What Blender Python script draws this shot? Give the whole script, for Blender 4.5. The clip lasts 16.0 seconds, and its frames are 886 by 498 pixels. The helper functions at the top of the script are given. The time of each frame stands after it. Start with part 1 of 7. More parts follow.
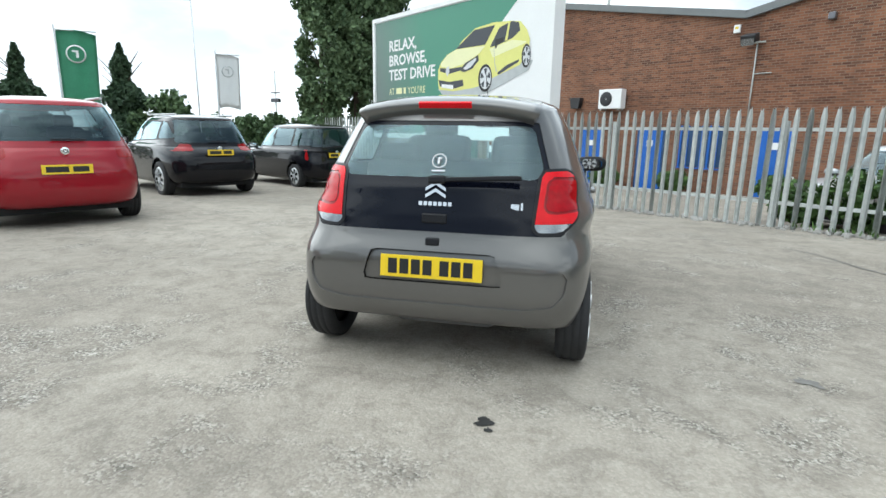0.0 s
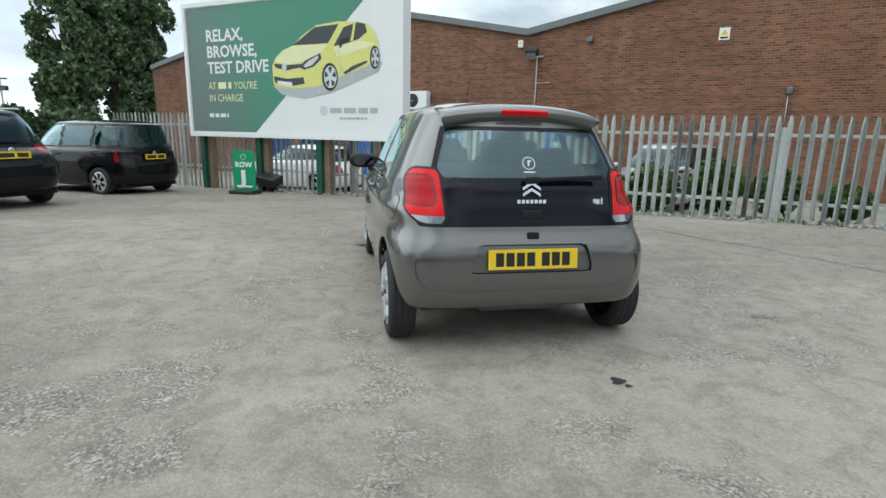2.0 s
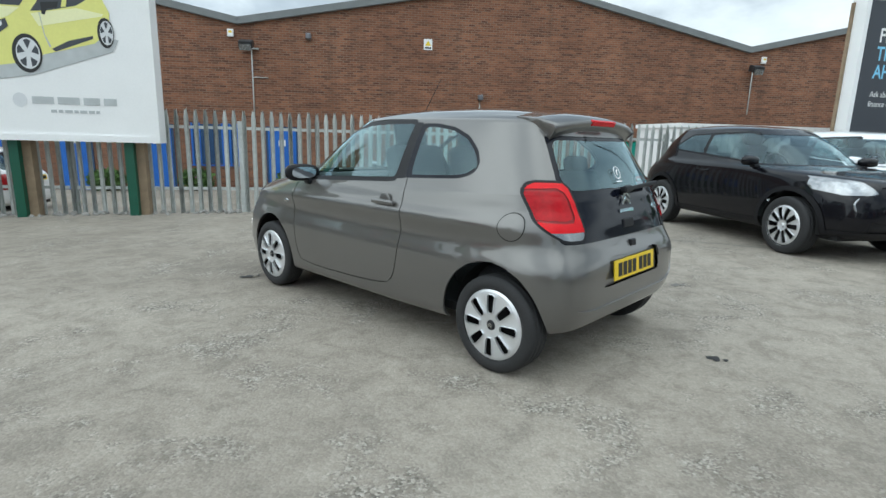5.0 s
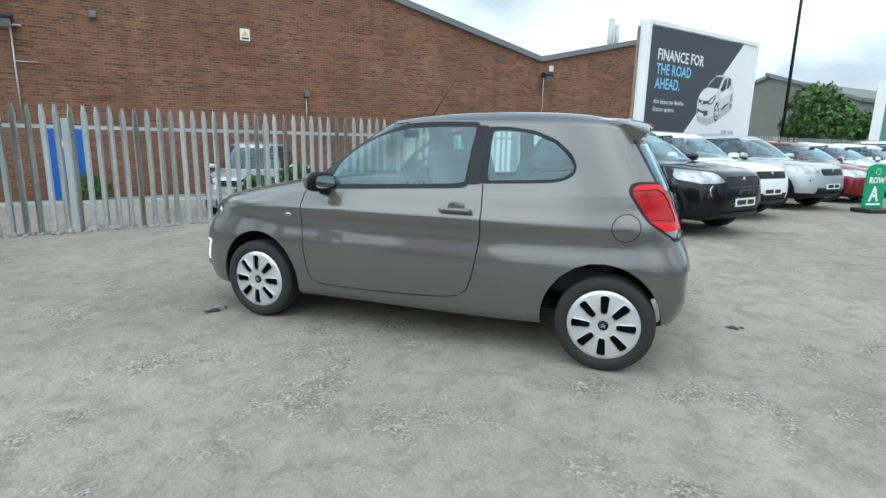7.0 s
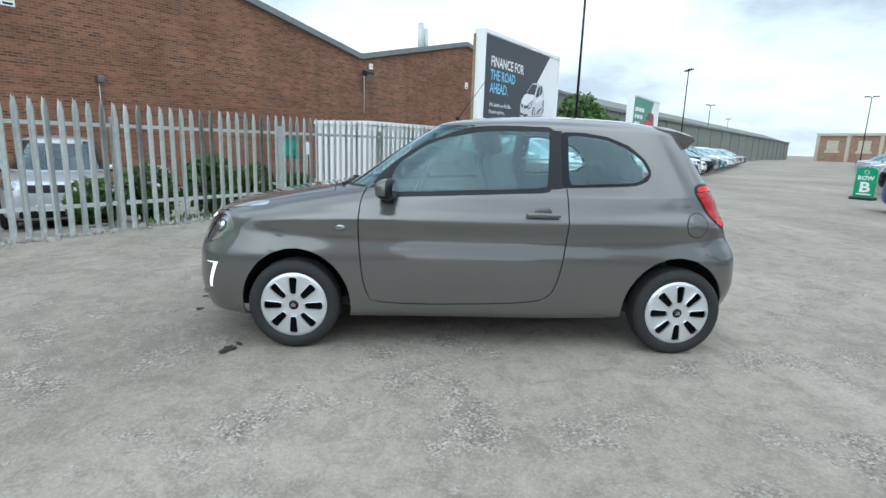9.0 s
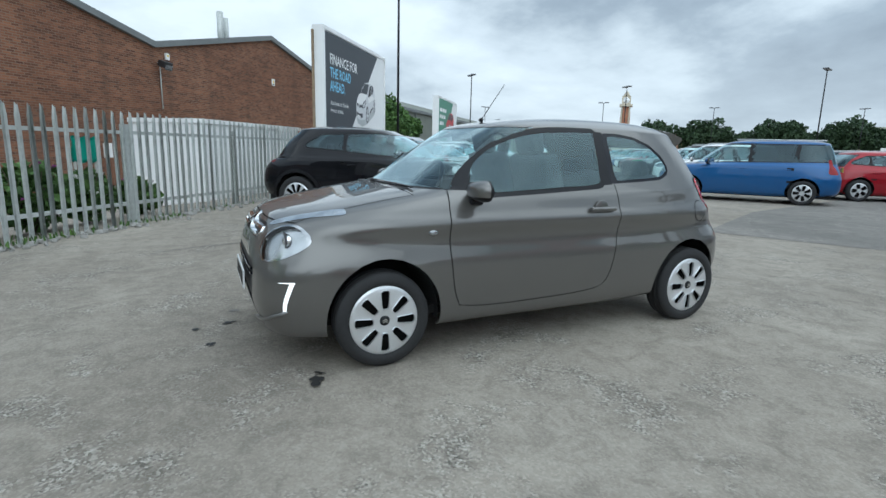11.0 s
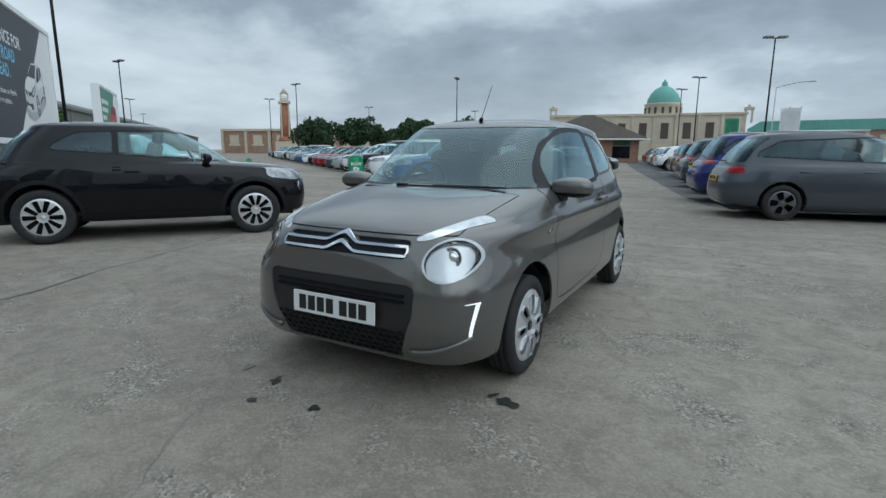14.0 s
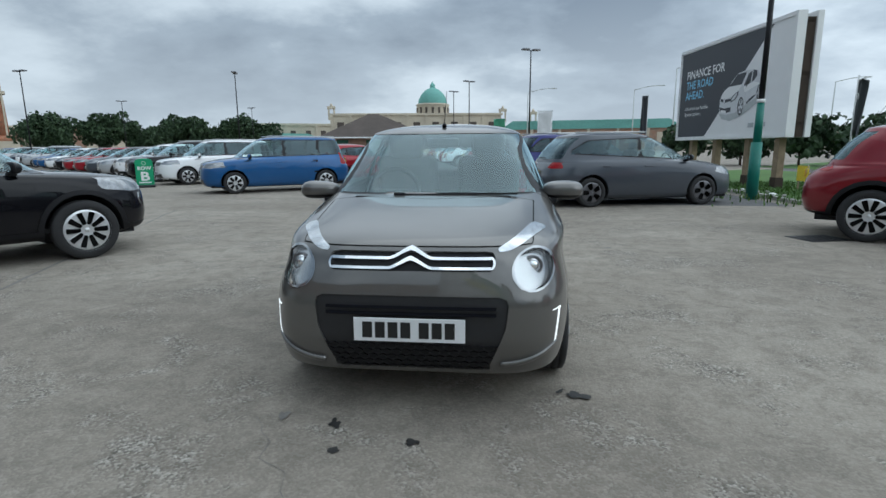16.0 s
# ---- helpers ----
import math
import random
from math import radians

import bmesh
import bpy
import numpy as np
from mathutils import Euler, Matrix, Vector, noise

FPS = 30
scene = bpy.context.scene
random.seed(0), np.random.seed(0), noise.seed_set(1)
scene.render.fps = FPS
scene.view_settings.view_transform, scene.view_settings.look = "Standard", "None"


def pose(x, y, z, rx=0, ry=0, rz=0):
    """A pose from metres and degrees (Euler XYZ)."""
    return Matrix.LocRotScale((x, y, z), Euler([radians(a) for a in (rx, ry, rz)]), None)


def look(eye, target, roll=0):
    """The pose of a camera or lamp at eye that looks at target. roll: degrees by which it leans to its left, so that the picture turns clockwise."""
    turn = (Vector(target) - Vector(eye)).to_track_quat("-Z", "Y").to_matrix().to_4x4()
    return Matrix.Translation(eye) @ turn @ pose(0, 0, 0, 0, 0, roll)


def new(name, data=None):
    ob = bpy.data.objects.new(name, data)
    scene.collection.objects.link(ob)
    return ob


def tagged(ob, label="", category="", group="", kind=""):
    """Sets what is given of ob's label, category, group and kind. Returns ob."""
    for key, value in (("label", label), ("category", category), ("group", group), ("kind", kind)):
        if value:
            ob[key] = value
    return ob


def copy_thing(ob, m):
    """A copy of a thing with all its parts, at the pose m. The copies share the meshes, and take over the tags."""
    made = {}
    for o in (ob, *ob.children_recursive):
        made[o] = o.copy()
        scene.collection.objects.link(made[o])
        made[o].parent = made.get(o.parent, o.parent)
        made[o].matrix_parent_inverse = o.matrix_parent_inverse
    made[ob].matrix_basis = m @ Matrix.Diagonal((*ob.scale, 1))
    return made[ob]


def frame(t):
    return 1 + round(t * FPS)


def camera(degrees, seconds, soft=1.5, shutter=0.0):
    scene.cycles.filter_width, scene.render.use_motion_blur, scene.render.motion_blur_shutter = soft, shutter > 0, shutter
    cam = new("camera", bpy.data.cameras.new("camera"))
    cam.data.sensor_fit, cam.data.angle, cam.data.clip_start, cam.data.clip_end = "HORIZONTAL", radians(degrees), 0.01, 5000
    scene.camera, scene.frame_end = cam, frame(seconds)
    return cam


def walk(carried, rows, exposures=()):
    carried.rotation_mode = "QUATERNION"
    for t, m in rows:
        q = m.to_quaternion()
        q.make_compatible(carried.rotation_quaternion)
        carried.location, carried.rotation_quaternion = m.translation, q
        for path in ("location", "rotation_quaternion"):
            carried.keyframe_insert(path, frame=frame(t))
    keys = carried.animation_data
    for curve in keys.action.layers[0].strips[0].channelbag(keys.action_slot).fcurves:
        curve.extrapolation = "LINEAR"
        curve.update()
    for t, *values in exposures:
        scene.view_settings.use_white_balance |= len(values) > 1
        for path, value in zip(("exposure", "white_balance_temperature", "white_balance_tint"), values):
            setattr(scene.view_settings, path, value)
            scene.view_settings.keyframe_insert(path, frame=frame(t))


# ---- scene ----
cam = camera(80.4, 16.0)
PATH = [
    (0, (0.621, -4.033, 1.225), (0.185, -2.13, 0.79), 0.9),
    (0.5, (0.207, -4.154, 1.237), (-0.024, -2.217, 0.798), 1.3),
    (1, (-0.218, -4.245, 1.255), (-0.272, -2.293, 0.82), 1.3),
    (1.5, (-0.65, -4.322, 1.252), (-0.492, -2.376, 0.82), 1.4),
    (2, (-1.053, -4.275, 1.233), (-0.668, -2.36, 0.806), 1.3),
    (2.5, (-1.411, -4.135, 1.255), (-0.821, -2.272, 0.83), 1.3),
    (3, (-1.776, -3.954, 1.258), (-0.982, -2.168, 0.835), 1.3),
    (3.5, (-2.117, -3.725, 1.238), (-1.137, -2.034, 0.817), 1.4),
    (4, (-2.411, -3.465, 1.255), (-1.28, -1.87, 0.835), 1.4),
    (4.5, (-2.719, -3.182, 1.271), (-1.428, -1.712, 0.856), 1.5),
    (5, (-2.927, -2.819, 1.251), (-1.502, -1.477, 0.84), 1.5),
    (5.2, (-2.995, -2.676, 1.258), (-1.521, -1.387, 0.85), 1.6),
    (7.5, (-3.794, -0.897, 1.248), (-1.9, -0.396, 0.847), 1.1),
    (8, (-3.839, -0.482, 1.251), (-1.905, -0.168, 0.854), 1.2),
    (10.3, (-3.654, 1.528, 1.223), (-1.775, 0.957, 0.843), 1.8),
    (10.5, (-3.599, 1.683, 1.21), (-1.743, 1.041, 0.833), 1.5),
    (11, (-3.431, 2.053, 1.213), (-1.649, 1.227, 0.838), 1.4),
    (11.5, (-3.278, 2.453, 1.221), (-1.594, 1.442, 0.849), 1.2),
    (12, (-3.025, 2.79, 1.203), (-1.458, 1.602, 0.834), 1.1),
    (12.5, (-2.747, 3.084, 1.204), (-1.298, 1.756, 0.836), 0.8),
    (13, (-2.441, 3.381, 1.217), (-1.137, 1.91, 0.849), 0.7),
    (13.5, (-2.088, 3.583, 1.211), (-0.944, 1.985, 0.844), 0.4),
    (14, (-1.713, 3.77, 1.2), (-0.745, 2.06, 0.831), 0.3),
    (14.5, (-1.331, 3.921, 1.216), (-0.568, 2.109, 0.846), 0.1),
    (15, (-0.953, 3.987, 1.226), (-0.376, 2.108, 0.855), -0.1),
    (15.5, (-0.646, 4.06, 1.225), (-0.251, 2.135, 0.852), -0.3),
    (16, (-0.403, 4.131, 1.258), (-0.195, 2.178, 0.881), -0.4),
]
walk(cam, [(t, look(eye, target, roll)) for t, eye, target, roll in PATH],
     [(0, 1.0, 6120, 4), (1.5, 0.56, 6120, 3), (3.5, 0.63, 6030, 2), (5, 0.57, 6000, 2), (8, 0.80, 5720, 2), (11, 0.33, 5700, 2), (13.5, -0.08, 5720, 2), (16, 0.07, 5780, 4)])

# ---- world and sun ----
SUN_AZ, SUN_EL = radians(-75), radians(62)      # clockwise from +y
sun_way = Vector((math.sin(SUN_AZ) * math.cos(SUN_EL), math.cos(SUN_AZ) * math.cos(SUN_EL), math.sin(SUN_EL)))


class Tree:
    """A short way to write node trees."""

    def __init__(self, tree):
        self.t = tree
        tree.nodes.clear()

    def n(self, kind, _out=0, **inputs):
        node = self.t.nodes.new("ShaderNode" + kind)
        for key, value in inputs.items():
            if key == "op":
                node.operation = value
                continue
            key = key.replace("_", " ")
            sock = node.inputs[int(key[1:])] if key[0] == "i" and key[1:].isdigit() else node.inputs[key]
            if hasattr(value, "links"):
                self.t.links.new(value, sock)
            else:
                sock.default_value = value
        return node.outputs[_out] if isinstance(_out, (int, str)) else node

    def ramp(self, fac, stops):
        node = self.t.nodes.new("ShaderNodeValToRGB")
        self.t.links.new(fac, node.inputs[0])
        el = node.color_ramp.elements
        while len(el) < len(stops):
            el.new(0.5)
        for e, (p, c) in zip(el, stops):
            e.position = p
            e.color = (c, c, c, 1) if isinstance(c, (int, float)) else (*c, 1)
        return node.outputs[0]

    def math(self, op, a, b=0.0, clamp=False):
        node = self.t.nodes.new("ShaderNodeMath")
        node.operation, node.use_clamp = op, clamp
        for k, v in ((0, a), (1, b)):
            if hasattr(v, "links"):
                self.t.links.new(v, node.inputs[k])
            else:
                node.inputs[k].default_value = v
        return node.outputs[0]

    def mix(self, fac, a, b, blend="MIX"):
        node = self.t.nodes.new("ShaderNodeMix")
        node.data_type, node.blend_type = "RGBA", blend
        for k, v in ((0, fac), (6, a), (7, b)):
            if hasattr(v, "links"):
                self.t.links.new(v, node.inputs[k])
            else:
                node.inputs[k].default_value = (*v, 1) if isinstance(v, tuple) and len(v) == 3 else v
        return node.outputs[2]


world = bpy.data.worlds.new("overcast_sky")
scene.world = world
world.use_nodes = True
W = Tree(world.node_tree)
sky_node = W.n("TexSky", None)
sky_node.sky_type, sky_node.sun_disc, sky_node.sun_elevation, sky_node.sun_rotation = "NISHITA", False, SUN_EL, SUN_AZ
sky = sky_node.outputs[0]
way = W.n("TexCoord")
sep = W.n("SeparateXYZ", _out=None, Vector=way)
up = W.math("ADD", W.math("MAXIMUM", sep.outputs[2], 0.0), 0.30)
flat = W.n("CombineXYZ", X=W.math("DIVIDE", sep.outputs[0], up), Y=W.math("DIVIDE", sep.outputs[1], up), Z=0.0)
big = W.n("TexNoise", Vector=flat, Scale=0.75, Detail=7.0, Roughness=0.50, Distortion=0.2)
fine = W.n("TexNoise", Vector=flat, Scale=2.6, Detail=8.0, Roughness=0.6)
lump = W.math("ADD", W.math("MULTIPLY", big, 0.8), W.math("MULTIPLY", fine, 0.2))
shade = W.ramp(lump, [(0.39, (0.24, 0.29, 0.36)), (0.465, (0.44, 0.50, 0.57)), (0.53, (0.86, 0.91, 0.95)), (0.61, (1.18, 1.22, 1.25))])
# thinner, brighter cloud in front of the sun and along the horizon
glow = W.n("VectorMath", _out="Value", op="DOT_PRODUCT", i0=way, i1=tuple(sun_way))
glow = W.math("POWER", W.math("MAXIMUM", W.math("ADD", W.math("MULTIPLY", glow, 0.5), 0.5), 0.0), 3.0)
low = W.ramp(sep.outputs[2], [(0.0, 1.0), (0.10, 0.75), (0.30, 0.0)])
cloud = W.mix(W.math("MULTIPLY", low, 0.55), shade, (1.02, 1.05, 1.07))
cloud = W.n("VectorMath", op="SCALE", i0=cloud, Scale=W.math("ADD", 0.76, W.math("MULTIPLY", glow, 0.95)))
air = W.n("VectorMath", op="SCALE", i0=sky, Scale=0.07)
cover = W.ramp(lump, [(0.30, 1.0), (0.62, 0.94), (0.72, 0.75)])
W.n("OutputWorld", None, Surface=W.n("Background", Color=W.mix(cover, air, cloud), Strength=0.86))

sun = new("sun", bpy.data.lights.new("sun", "SUN"))
sun.data.energy, sun.data.angle, sun.data.color = 1.0, radians(110), (1.0, 0.95, 0.88)
sun.matrix_world = look(sun_way * 60, (0, 0, 0))

# ---- materials ----


def material(name):
    m = bpy.data.materials.new(name)
    m.use_nodes = True
    t = Tree(m.node_tree)
    return m, t


def finish(t, color, rough=0.5, metal=0.0, bump=None, bump_d=0.01, bump_s=0.5, coat=0.0, emit=None, emit_s=0.0, spec=0.5, coat_rough=0.03, coat_ior=1.5):
    kw = {"Base_Color": (*color, 1) if isinstance(color, tuple) else color, "Roughness": rough, "Metallic": metal, "Coat_Weight": coat,
          "Coat_Roughness": coat_rough, "Specular_IOR_Level": spec, "Coat_IOR": coat_ior}
    if bump is not None:
        kw["Normal"] = t.n("Bump", Height=bump, Distance=bump_d, Strength=bump_s)
    if emit:
        kw["Emission_Color"], kw["Emission_Strength"] = (*emit, 1), emit_s
    t.n("OutputMaterial", None, Surface=t.n("BsdfPrincipled", **kw))


def plain(name, color, rough=0.5, metal=0.0, coat=0.0, grain=0.12, scale=30.0, bump=0.0, emit=None, emit_s=0.0, spec=0.5):
    """A plain surface with slight unevenness of tone and gloss."""
    m, t = material(name)
    co = t.n("TexCoord", "Object")
    a = t.n("TexNoise", Vector=co, Scale=scale, Detail=4.0)
    b = t.n("TexNoise", Vector=co, Scale=scale * 0.08, Detail=3.0)
    f = t.math("ADD", t.math("MULTIPLY", a, 0.5), t.math("MULTIPLY", b, 0.5))
    lo, hi = tuple(c * (1 - grain) for c in color), tuple(min(1, c * (1 + grain)) for c in color)
    col = t.ramp(f, [(0.3, lo), (0.7, hi)])
    r = t.math("ADD", rough - 0.06, t.math("MULTIPLY", f, 0.12), clamp=True)
    finish(t, col, r, metal, a if bump else None, 0.004, bump, coat, emit, emit_s, spec)
    return m


def paint(name, color, metal=0.25, rough=0.34, gloss=1.45):
    """Car paint: fine flake below clear coat, with faint dust."""
    m, t = material(name)
    co = t.n("TexCoord", "Object")
    flake = t.n("TexNoise", Vector=co, Scale=900.0, Detail=1.0)
    dust = t.n("TexNoise", Vector=co, Scale=3.0, Detail=6.0, Roughness=0.65)
    col = t.mix(t.ramp(flake, [(0.35, 0.0), (0.7, 0.5)]), color, tuple(min(1, c * 1.35 + 0.002) for c in color))
    col = t.mix(t.math("MULTIPLY", t.ramp(dust, [(0.45, 0.0), (0.8, 1.0)]), 0.015), col, (0.32, 0.3, 0.27))
    rr = t.math("ADD", rough, t.math("MULTIPLY", dust, 0.08))
    finish(t, col, rr, metal, dust, 0.002, 0.02, coat=1.0, coat_rough=0.015, spec=0.10, coat_ior=gloss)
    return m


def glass(name, tint, gloss=1.0, sheen=(0.95, 0.97, 1.0)):
    m, t = material(name)
    clear = t.n("BsdfTransparent", Color=(*tint, 1))
    shine = t.n("BsdfGlossy", Color=(*sheen, 1), Roughness=0.01)
    edge = t.math("POWER", t.n("LayerWeight", "Facing", Blend=0.5), 4.0)
    fr = t.math("MULTIPLY", t.math("ADD", 0.045, t.math("MULTIPLY", edge, 0.8)), gloss, clamp=True)
    t.n("OutputMaterial", None, Surface=t.n("MixShader", Fac=fr, i1=clear, i2=shine))
    return m


def asphalt(name, base, worn, grit=1.0):
    m, t = material(name)
    co = t.n("TexCoord", "Object")
    stones = t.n("TexVoronoi", "Color", Vector=co, Scale=88.0)
    stone = t.n("SeparateColor", Color=stones)
    dist = t.n("TexVoronoi", "Distance", Vector=co, Scale=88.0)
    n1 = t.n("TexNoise", Vector=co, Scale=0.22, Detail=6.0, Roughness=0.62)
    n2 = t.n("TexNoise", Vector=co, Scale=1.4, Detail=9.0, Roughness=0.7, Distortion=0.35)
    n3 = t.n("TexNoise", Vector=co, Scale=14.0, Detail=7.0, Roughness=0.75)
    n4 = t.n("TexNoise", Vector=t.n("Mapping", Vector=co, Scale=(0.15, 1.1, 1.0), Rotation=(0, 0, 0.75)), Scale=0.8, Detail=6.0, Roughness=0.6)
    col = t.mix(t.ramp(n1, [(0.38, 0.0), (0.60, 1.0)]), base, worn)
    col = t.mix(t.math("MULTIPLY", t.ramp(n4, [(0.42, 1.0), (0.56, 0.0)]), 0.30), col, tuple(c * 0.66 for c in base))
    n5 = t.n("TexNoise", Vector=co, Scale=4.5, Detail=9.0, Roughness=0.72, Distortion=0.6)
    col = t.mix(t.math("MULTIPLY", t.ramp(n5, [(0.40, 1.0), (0.52, 0.0)]), 0.42), col, tuple(c * 0.58 for c in base))
    col = t.mix(t.math("MULTIPLY", t.ramp(n5, [(0.54, 0.0), (0.68, 1.0)]), 0.30), col, tuple(min(1, c * 1.22) for c in worn))
    # worn patches where the stones show
    loose = t.math("MULTIPLY", t.ramp(n2, [(0.52, 0.0), (0.62, 1.0)]), t.ramp(n3, [(0.40, 0.0), (0.58, 1.0)]))
    chip = t.ramp(stone, [(0.1, (0.05, 0.046, 0.041)), (0.5, (0.23, 0.212, 0.185)), (0.9, (0.58, 0.54, 0.48))])
    col = t.mix(t.math("ADD", 0.10 * grit, t.math("MULTIPLY", loose, 0.58 * grit), clamp=True), col, chip)
    col = t.mix(t.math("MULTIPLY", t.ramp(n3, [(0.30, 1.0), (0.47, 0.0)]), 0.36), col, tuple(c * 0.62 for c in base))
    h = t.math("ADD", t.math("MULTIPLY", t.math("SUBTRACT", 1.0, dist), t.math("ADD", 0.35, loose)), t.math("MULTIPLY", n3, 0.8))
    finish(t, col, 0.9, 0.0, h, 0.012, 0.6 * grit, spec=0.25)
    return m


def brickwork(name, c1, c2, mortar):
    m, t = material(name)
    co = t.n("TexCoord", "Object")
    node = t.n("TexBrick", None, Vector=co, Color1=(*c1, 1), Color2=(*c2, 1), Mortar=(*mortar, 1), Scale=1.0, Mortar_Size=0.011, Bias=0.0,
               Brick_Width=0.225, Row_Height=0.075)
    big = t.n("TexNoise", Vector=co, Scale=0.35, Detail=6.0, Roughness=0.65)
    streak = t.n("TexNoise", Vector=t.n("Mapping", Vector=co, Scale=(1.6, 0.16, 1.0)), Scale=1.0, Detail=6.0)
    row = t.n("TexNoise", Vector=t.n("Mapping", Vector=co, Scale=(0.5, 9.0, 1.0)), Scale=1.0, Detail=5.0)
    col = t.mix(t.math("MULTIPLY", t.ramp(big, [(0.35, 0.0), (0.7, 1.0)]), 0.5), node.outputs[0], tuple(c * 0.62 for c in c1))
    col = t.mix(t.math("MULTIPLY", t.ramp(streak, [(0.52, 0.0), (0.75, 1.0)]), 0.45), col, (0.07, 0.05, 0.04))
    col = t.mix(t.math("MULTIPLY", t.ramp(row, [(0.42, 0.0), (0.62, 1.0)]), 0.20), col, tuple(min(1, c * 1.5) for c in c2))
    finish(t, col, 0.9, 0.0, t.math("SUBTRACT", 1.0, node.outputs[1]), 0.01, 0.6, spec=0.2)
    return m


def leafy(name, dark, light):
    m, t = material(name)
    rnd = t.n("NewGeometry", "Random Per Island")
    n = t.n("TexNoise", Vector=t.n("TexCoord", "Object"), Scale=0.8, Detail=4.0)
    col = t.ramp(t.math("ADD", t.math("MULTIPLY", rnd, 0.6), t.math("MULTIPLY", n, 0.4)), [(0.15, dark), (0.6, light), (0.95, tuple(c * 1.4 for c in light))])
    finish(t, col, 0.6, 0.0, spec=0.3)
    return m


M_GROUND = asphalt("worn_asphalt", (0.236, 0.207, 0.171), (0.342, 0.306, 0.256))
M_TAR = asphalt("newer_asphalt", (0.10, 0.10, 0.105), (0.15, 0.15, 0.15), 0.6)
M_PATCH = asphalt("worn_dark_asphalt", (0.165, 0.155, 0.142), (0.225, 0.21, 0.19), 0.8)
M_BRICK = brickwork("red_brickwork", (0.105, 0.048, 0.034), (0.285, 0.128, 0.072), (0.235, 0.170, 0.125))
M_BRICK2 = brickwork("orange_brickwork", (0.36, 0.13, 0.07), (0.42, 0.17, 0.09), (0.34, 0.26, 0.2))
M_GALV = plain("galvanised_steel", (0.50, 0.52, 0.50), 0.55, 0.35, grain=0.22, scale=14)
M_FASCIA = plain("grey_fascia", (0.17, 0.18, 0.18), 0.7)
M_STONE = plain("pale_stone", (0.52, 0.46, 0.36), 0.85, grain=0.2, scale=2)
M_COPPER = plain("verdigris_copper", (0.15, 0.36, 0.31), 0.7, grain=0.2, scale=2)
M_TILEROOF = plain("brown_roof_tiles", (0.085, 0.068, 0.058), 0.9, grain=0.3, scale=8)
M_SHED = plain("pale_green_sheeting", (0.165, 0.175, 0.150), 0.8, grain=0.15, scale=1.5)
M_WHITE = plain("white_board", (0.80, 0.80, 0.79), 0.55, grain=0.03)
M_PGREEN = plain("poster_green", (0.075, 0.24, 0.16), 0.5, grain=0.05)
def faded_print(name, grey, green):
    """A printed ground that runs from grey green to full green along the sheet."""
    m, t = material(name)
    co = t.n("TexCoord", "Object")
    sep_ = t.n("SeparateXYZ", _out=None, Vector=co)
    run = t.math("ADD", t.math("MULTIPLY", sep_.outputs[0], 0.26), t.math("MULTIPLY", sep_.outputs[2], 0.10))
    n = t.n("TexNoise", Vector=co, Scale=2.0, Detail=3.0)
    finish(t, t.mix(t.ramp(t.math("ADD", run, t.math("MULTIPLY", n, 0.08)), [(0.25, 0.0), (0.85, 1.0)]), grey, green), 0.5)
    return m


M_PFADE = faded_print("poster_faded_green", (0.135, 0.185, 0.165), (0.065, 0.250, 0.165))
M_PDARK = plain("poster_charcoal", (0.045, 0.050, 0.060), 0.5, grain=0.05)
M_PYELLOW = plain("poster_yellow", (0.72, 0.70, 0.21), 0.5, grain=0.05)
M_PYELLOW2 = plain("poster_pale_yellow", (0.80, 0.79, 0.45), 0.5, grain=0.05)
M_PBLUE = plain("poster_sky_blue", (0.23, 0.56, 0.78), 0.5, grain=0.03)
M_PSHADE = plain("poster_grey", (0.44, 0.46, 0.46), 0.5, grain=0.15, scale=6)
M_PSILVER = plain("poster_silver", (0.62, 0.63, 0.64), 0.5, grain=0.08, scale=6)
M_PRED = plain("poster_red", (0.50, 0.05, 0.05), 0.5)
M_SIGNG = plain("sign_green", (0.015, 0.30, 0.13), 0.4, grain=0.05)
M_POSTG = plain("dark_green_paint", (0.010, 0.085, 0.050), 0.45)
M_LAMPG = plain("teal_green_paint", (0.01, 0.16, 0.12), 0.45)
M_WOOD = plain("weathered_timber", (0.27, 0.20, 0.13), 0.85, grain=0.35, scale=6, bump=0.4)
M_DKWOOD = plain("dark_timber", (0.05, 0.035, 0.025), 0.9, grain=0.3)
M_BLACK = plain("black_plastic", (0.018, 0.018, 0.02), 0.5, grain=0.2)
M_GLOSSBLK = plain("gloss_black_glass", (0.004, 0.005, 0.010), 0.07, grain=0.1, spec=0.22)
M_TRIM = plain("satin_black_trim", (0.010, 0.010, 0.012), 0.42, grain=0.15, spec=0.25)
M_GAP = plain("shadow_gap", (0.006, 0.006, 0.006), 0.9)
M_RUBBER = plain("tyre_rubber", (0.020, 0.020, 0.021), 0.8, grain=0.3, scale=60, bump=0.3)
M_ALLOY = plain("silver_wheel_paint", (0.66, 0.67, 0.68), 0.3, 0.55, coat=0.5, grain=0.05)
M_DKALLOY = plain("dark_alloy", (0.16, 0.16, 0.17), 0.35, 0.7, grain=0.1)
M_CHROME = plain("chrome", (0.90, 0.91, 0.92), 0.06, 1.0, grain=0.02)
M_RED = plain("red_lens", (0.24, 0.003, 0.005), 0.14, grain=0.2, scale=60, spec=0.4)
M_RED2 = plain("bright_red_lens", (0.60, 0.006, 0.012), 0.10, grain=0.1, spec=0.22)
M_RED3 = plain("ribbed_red_lens", (0.36, 0.003, 0.008), 0.10, grain=0.3, scale=40, spec=0.22, bump=0.10)
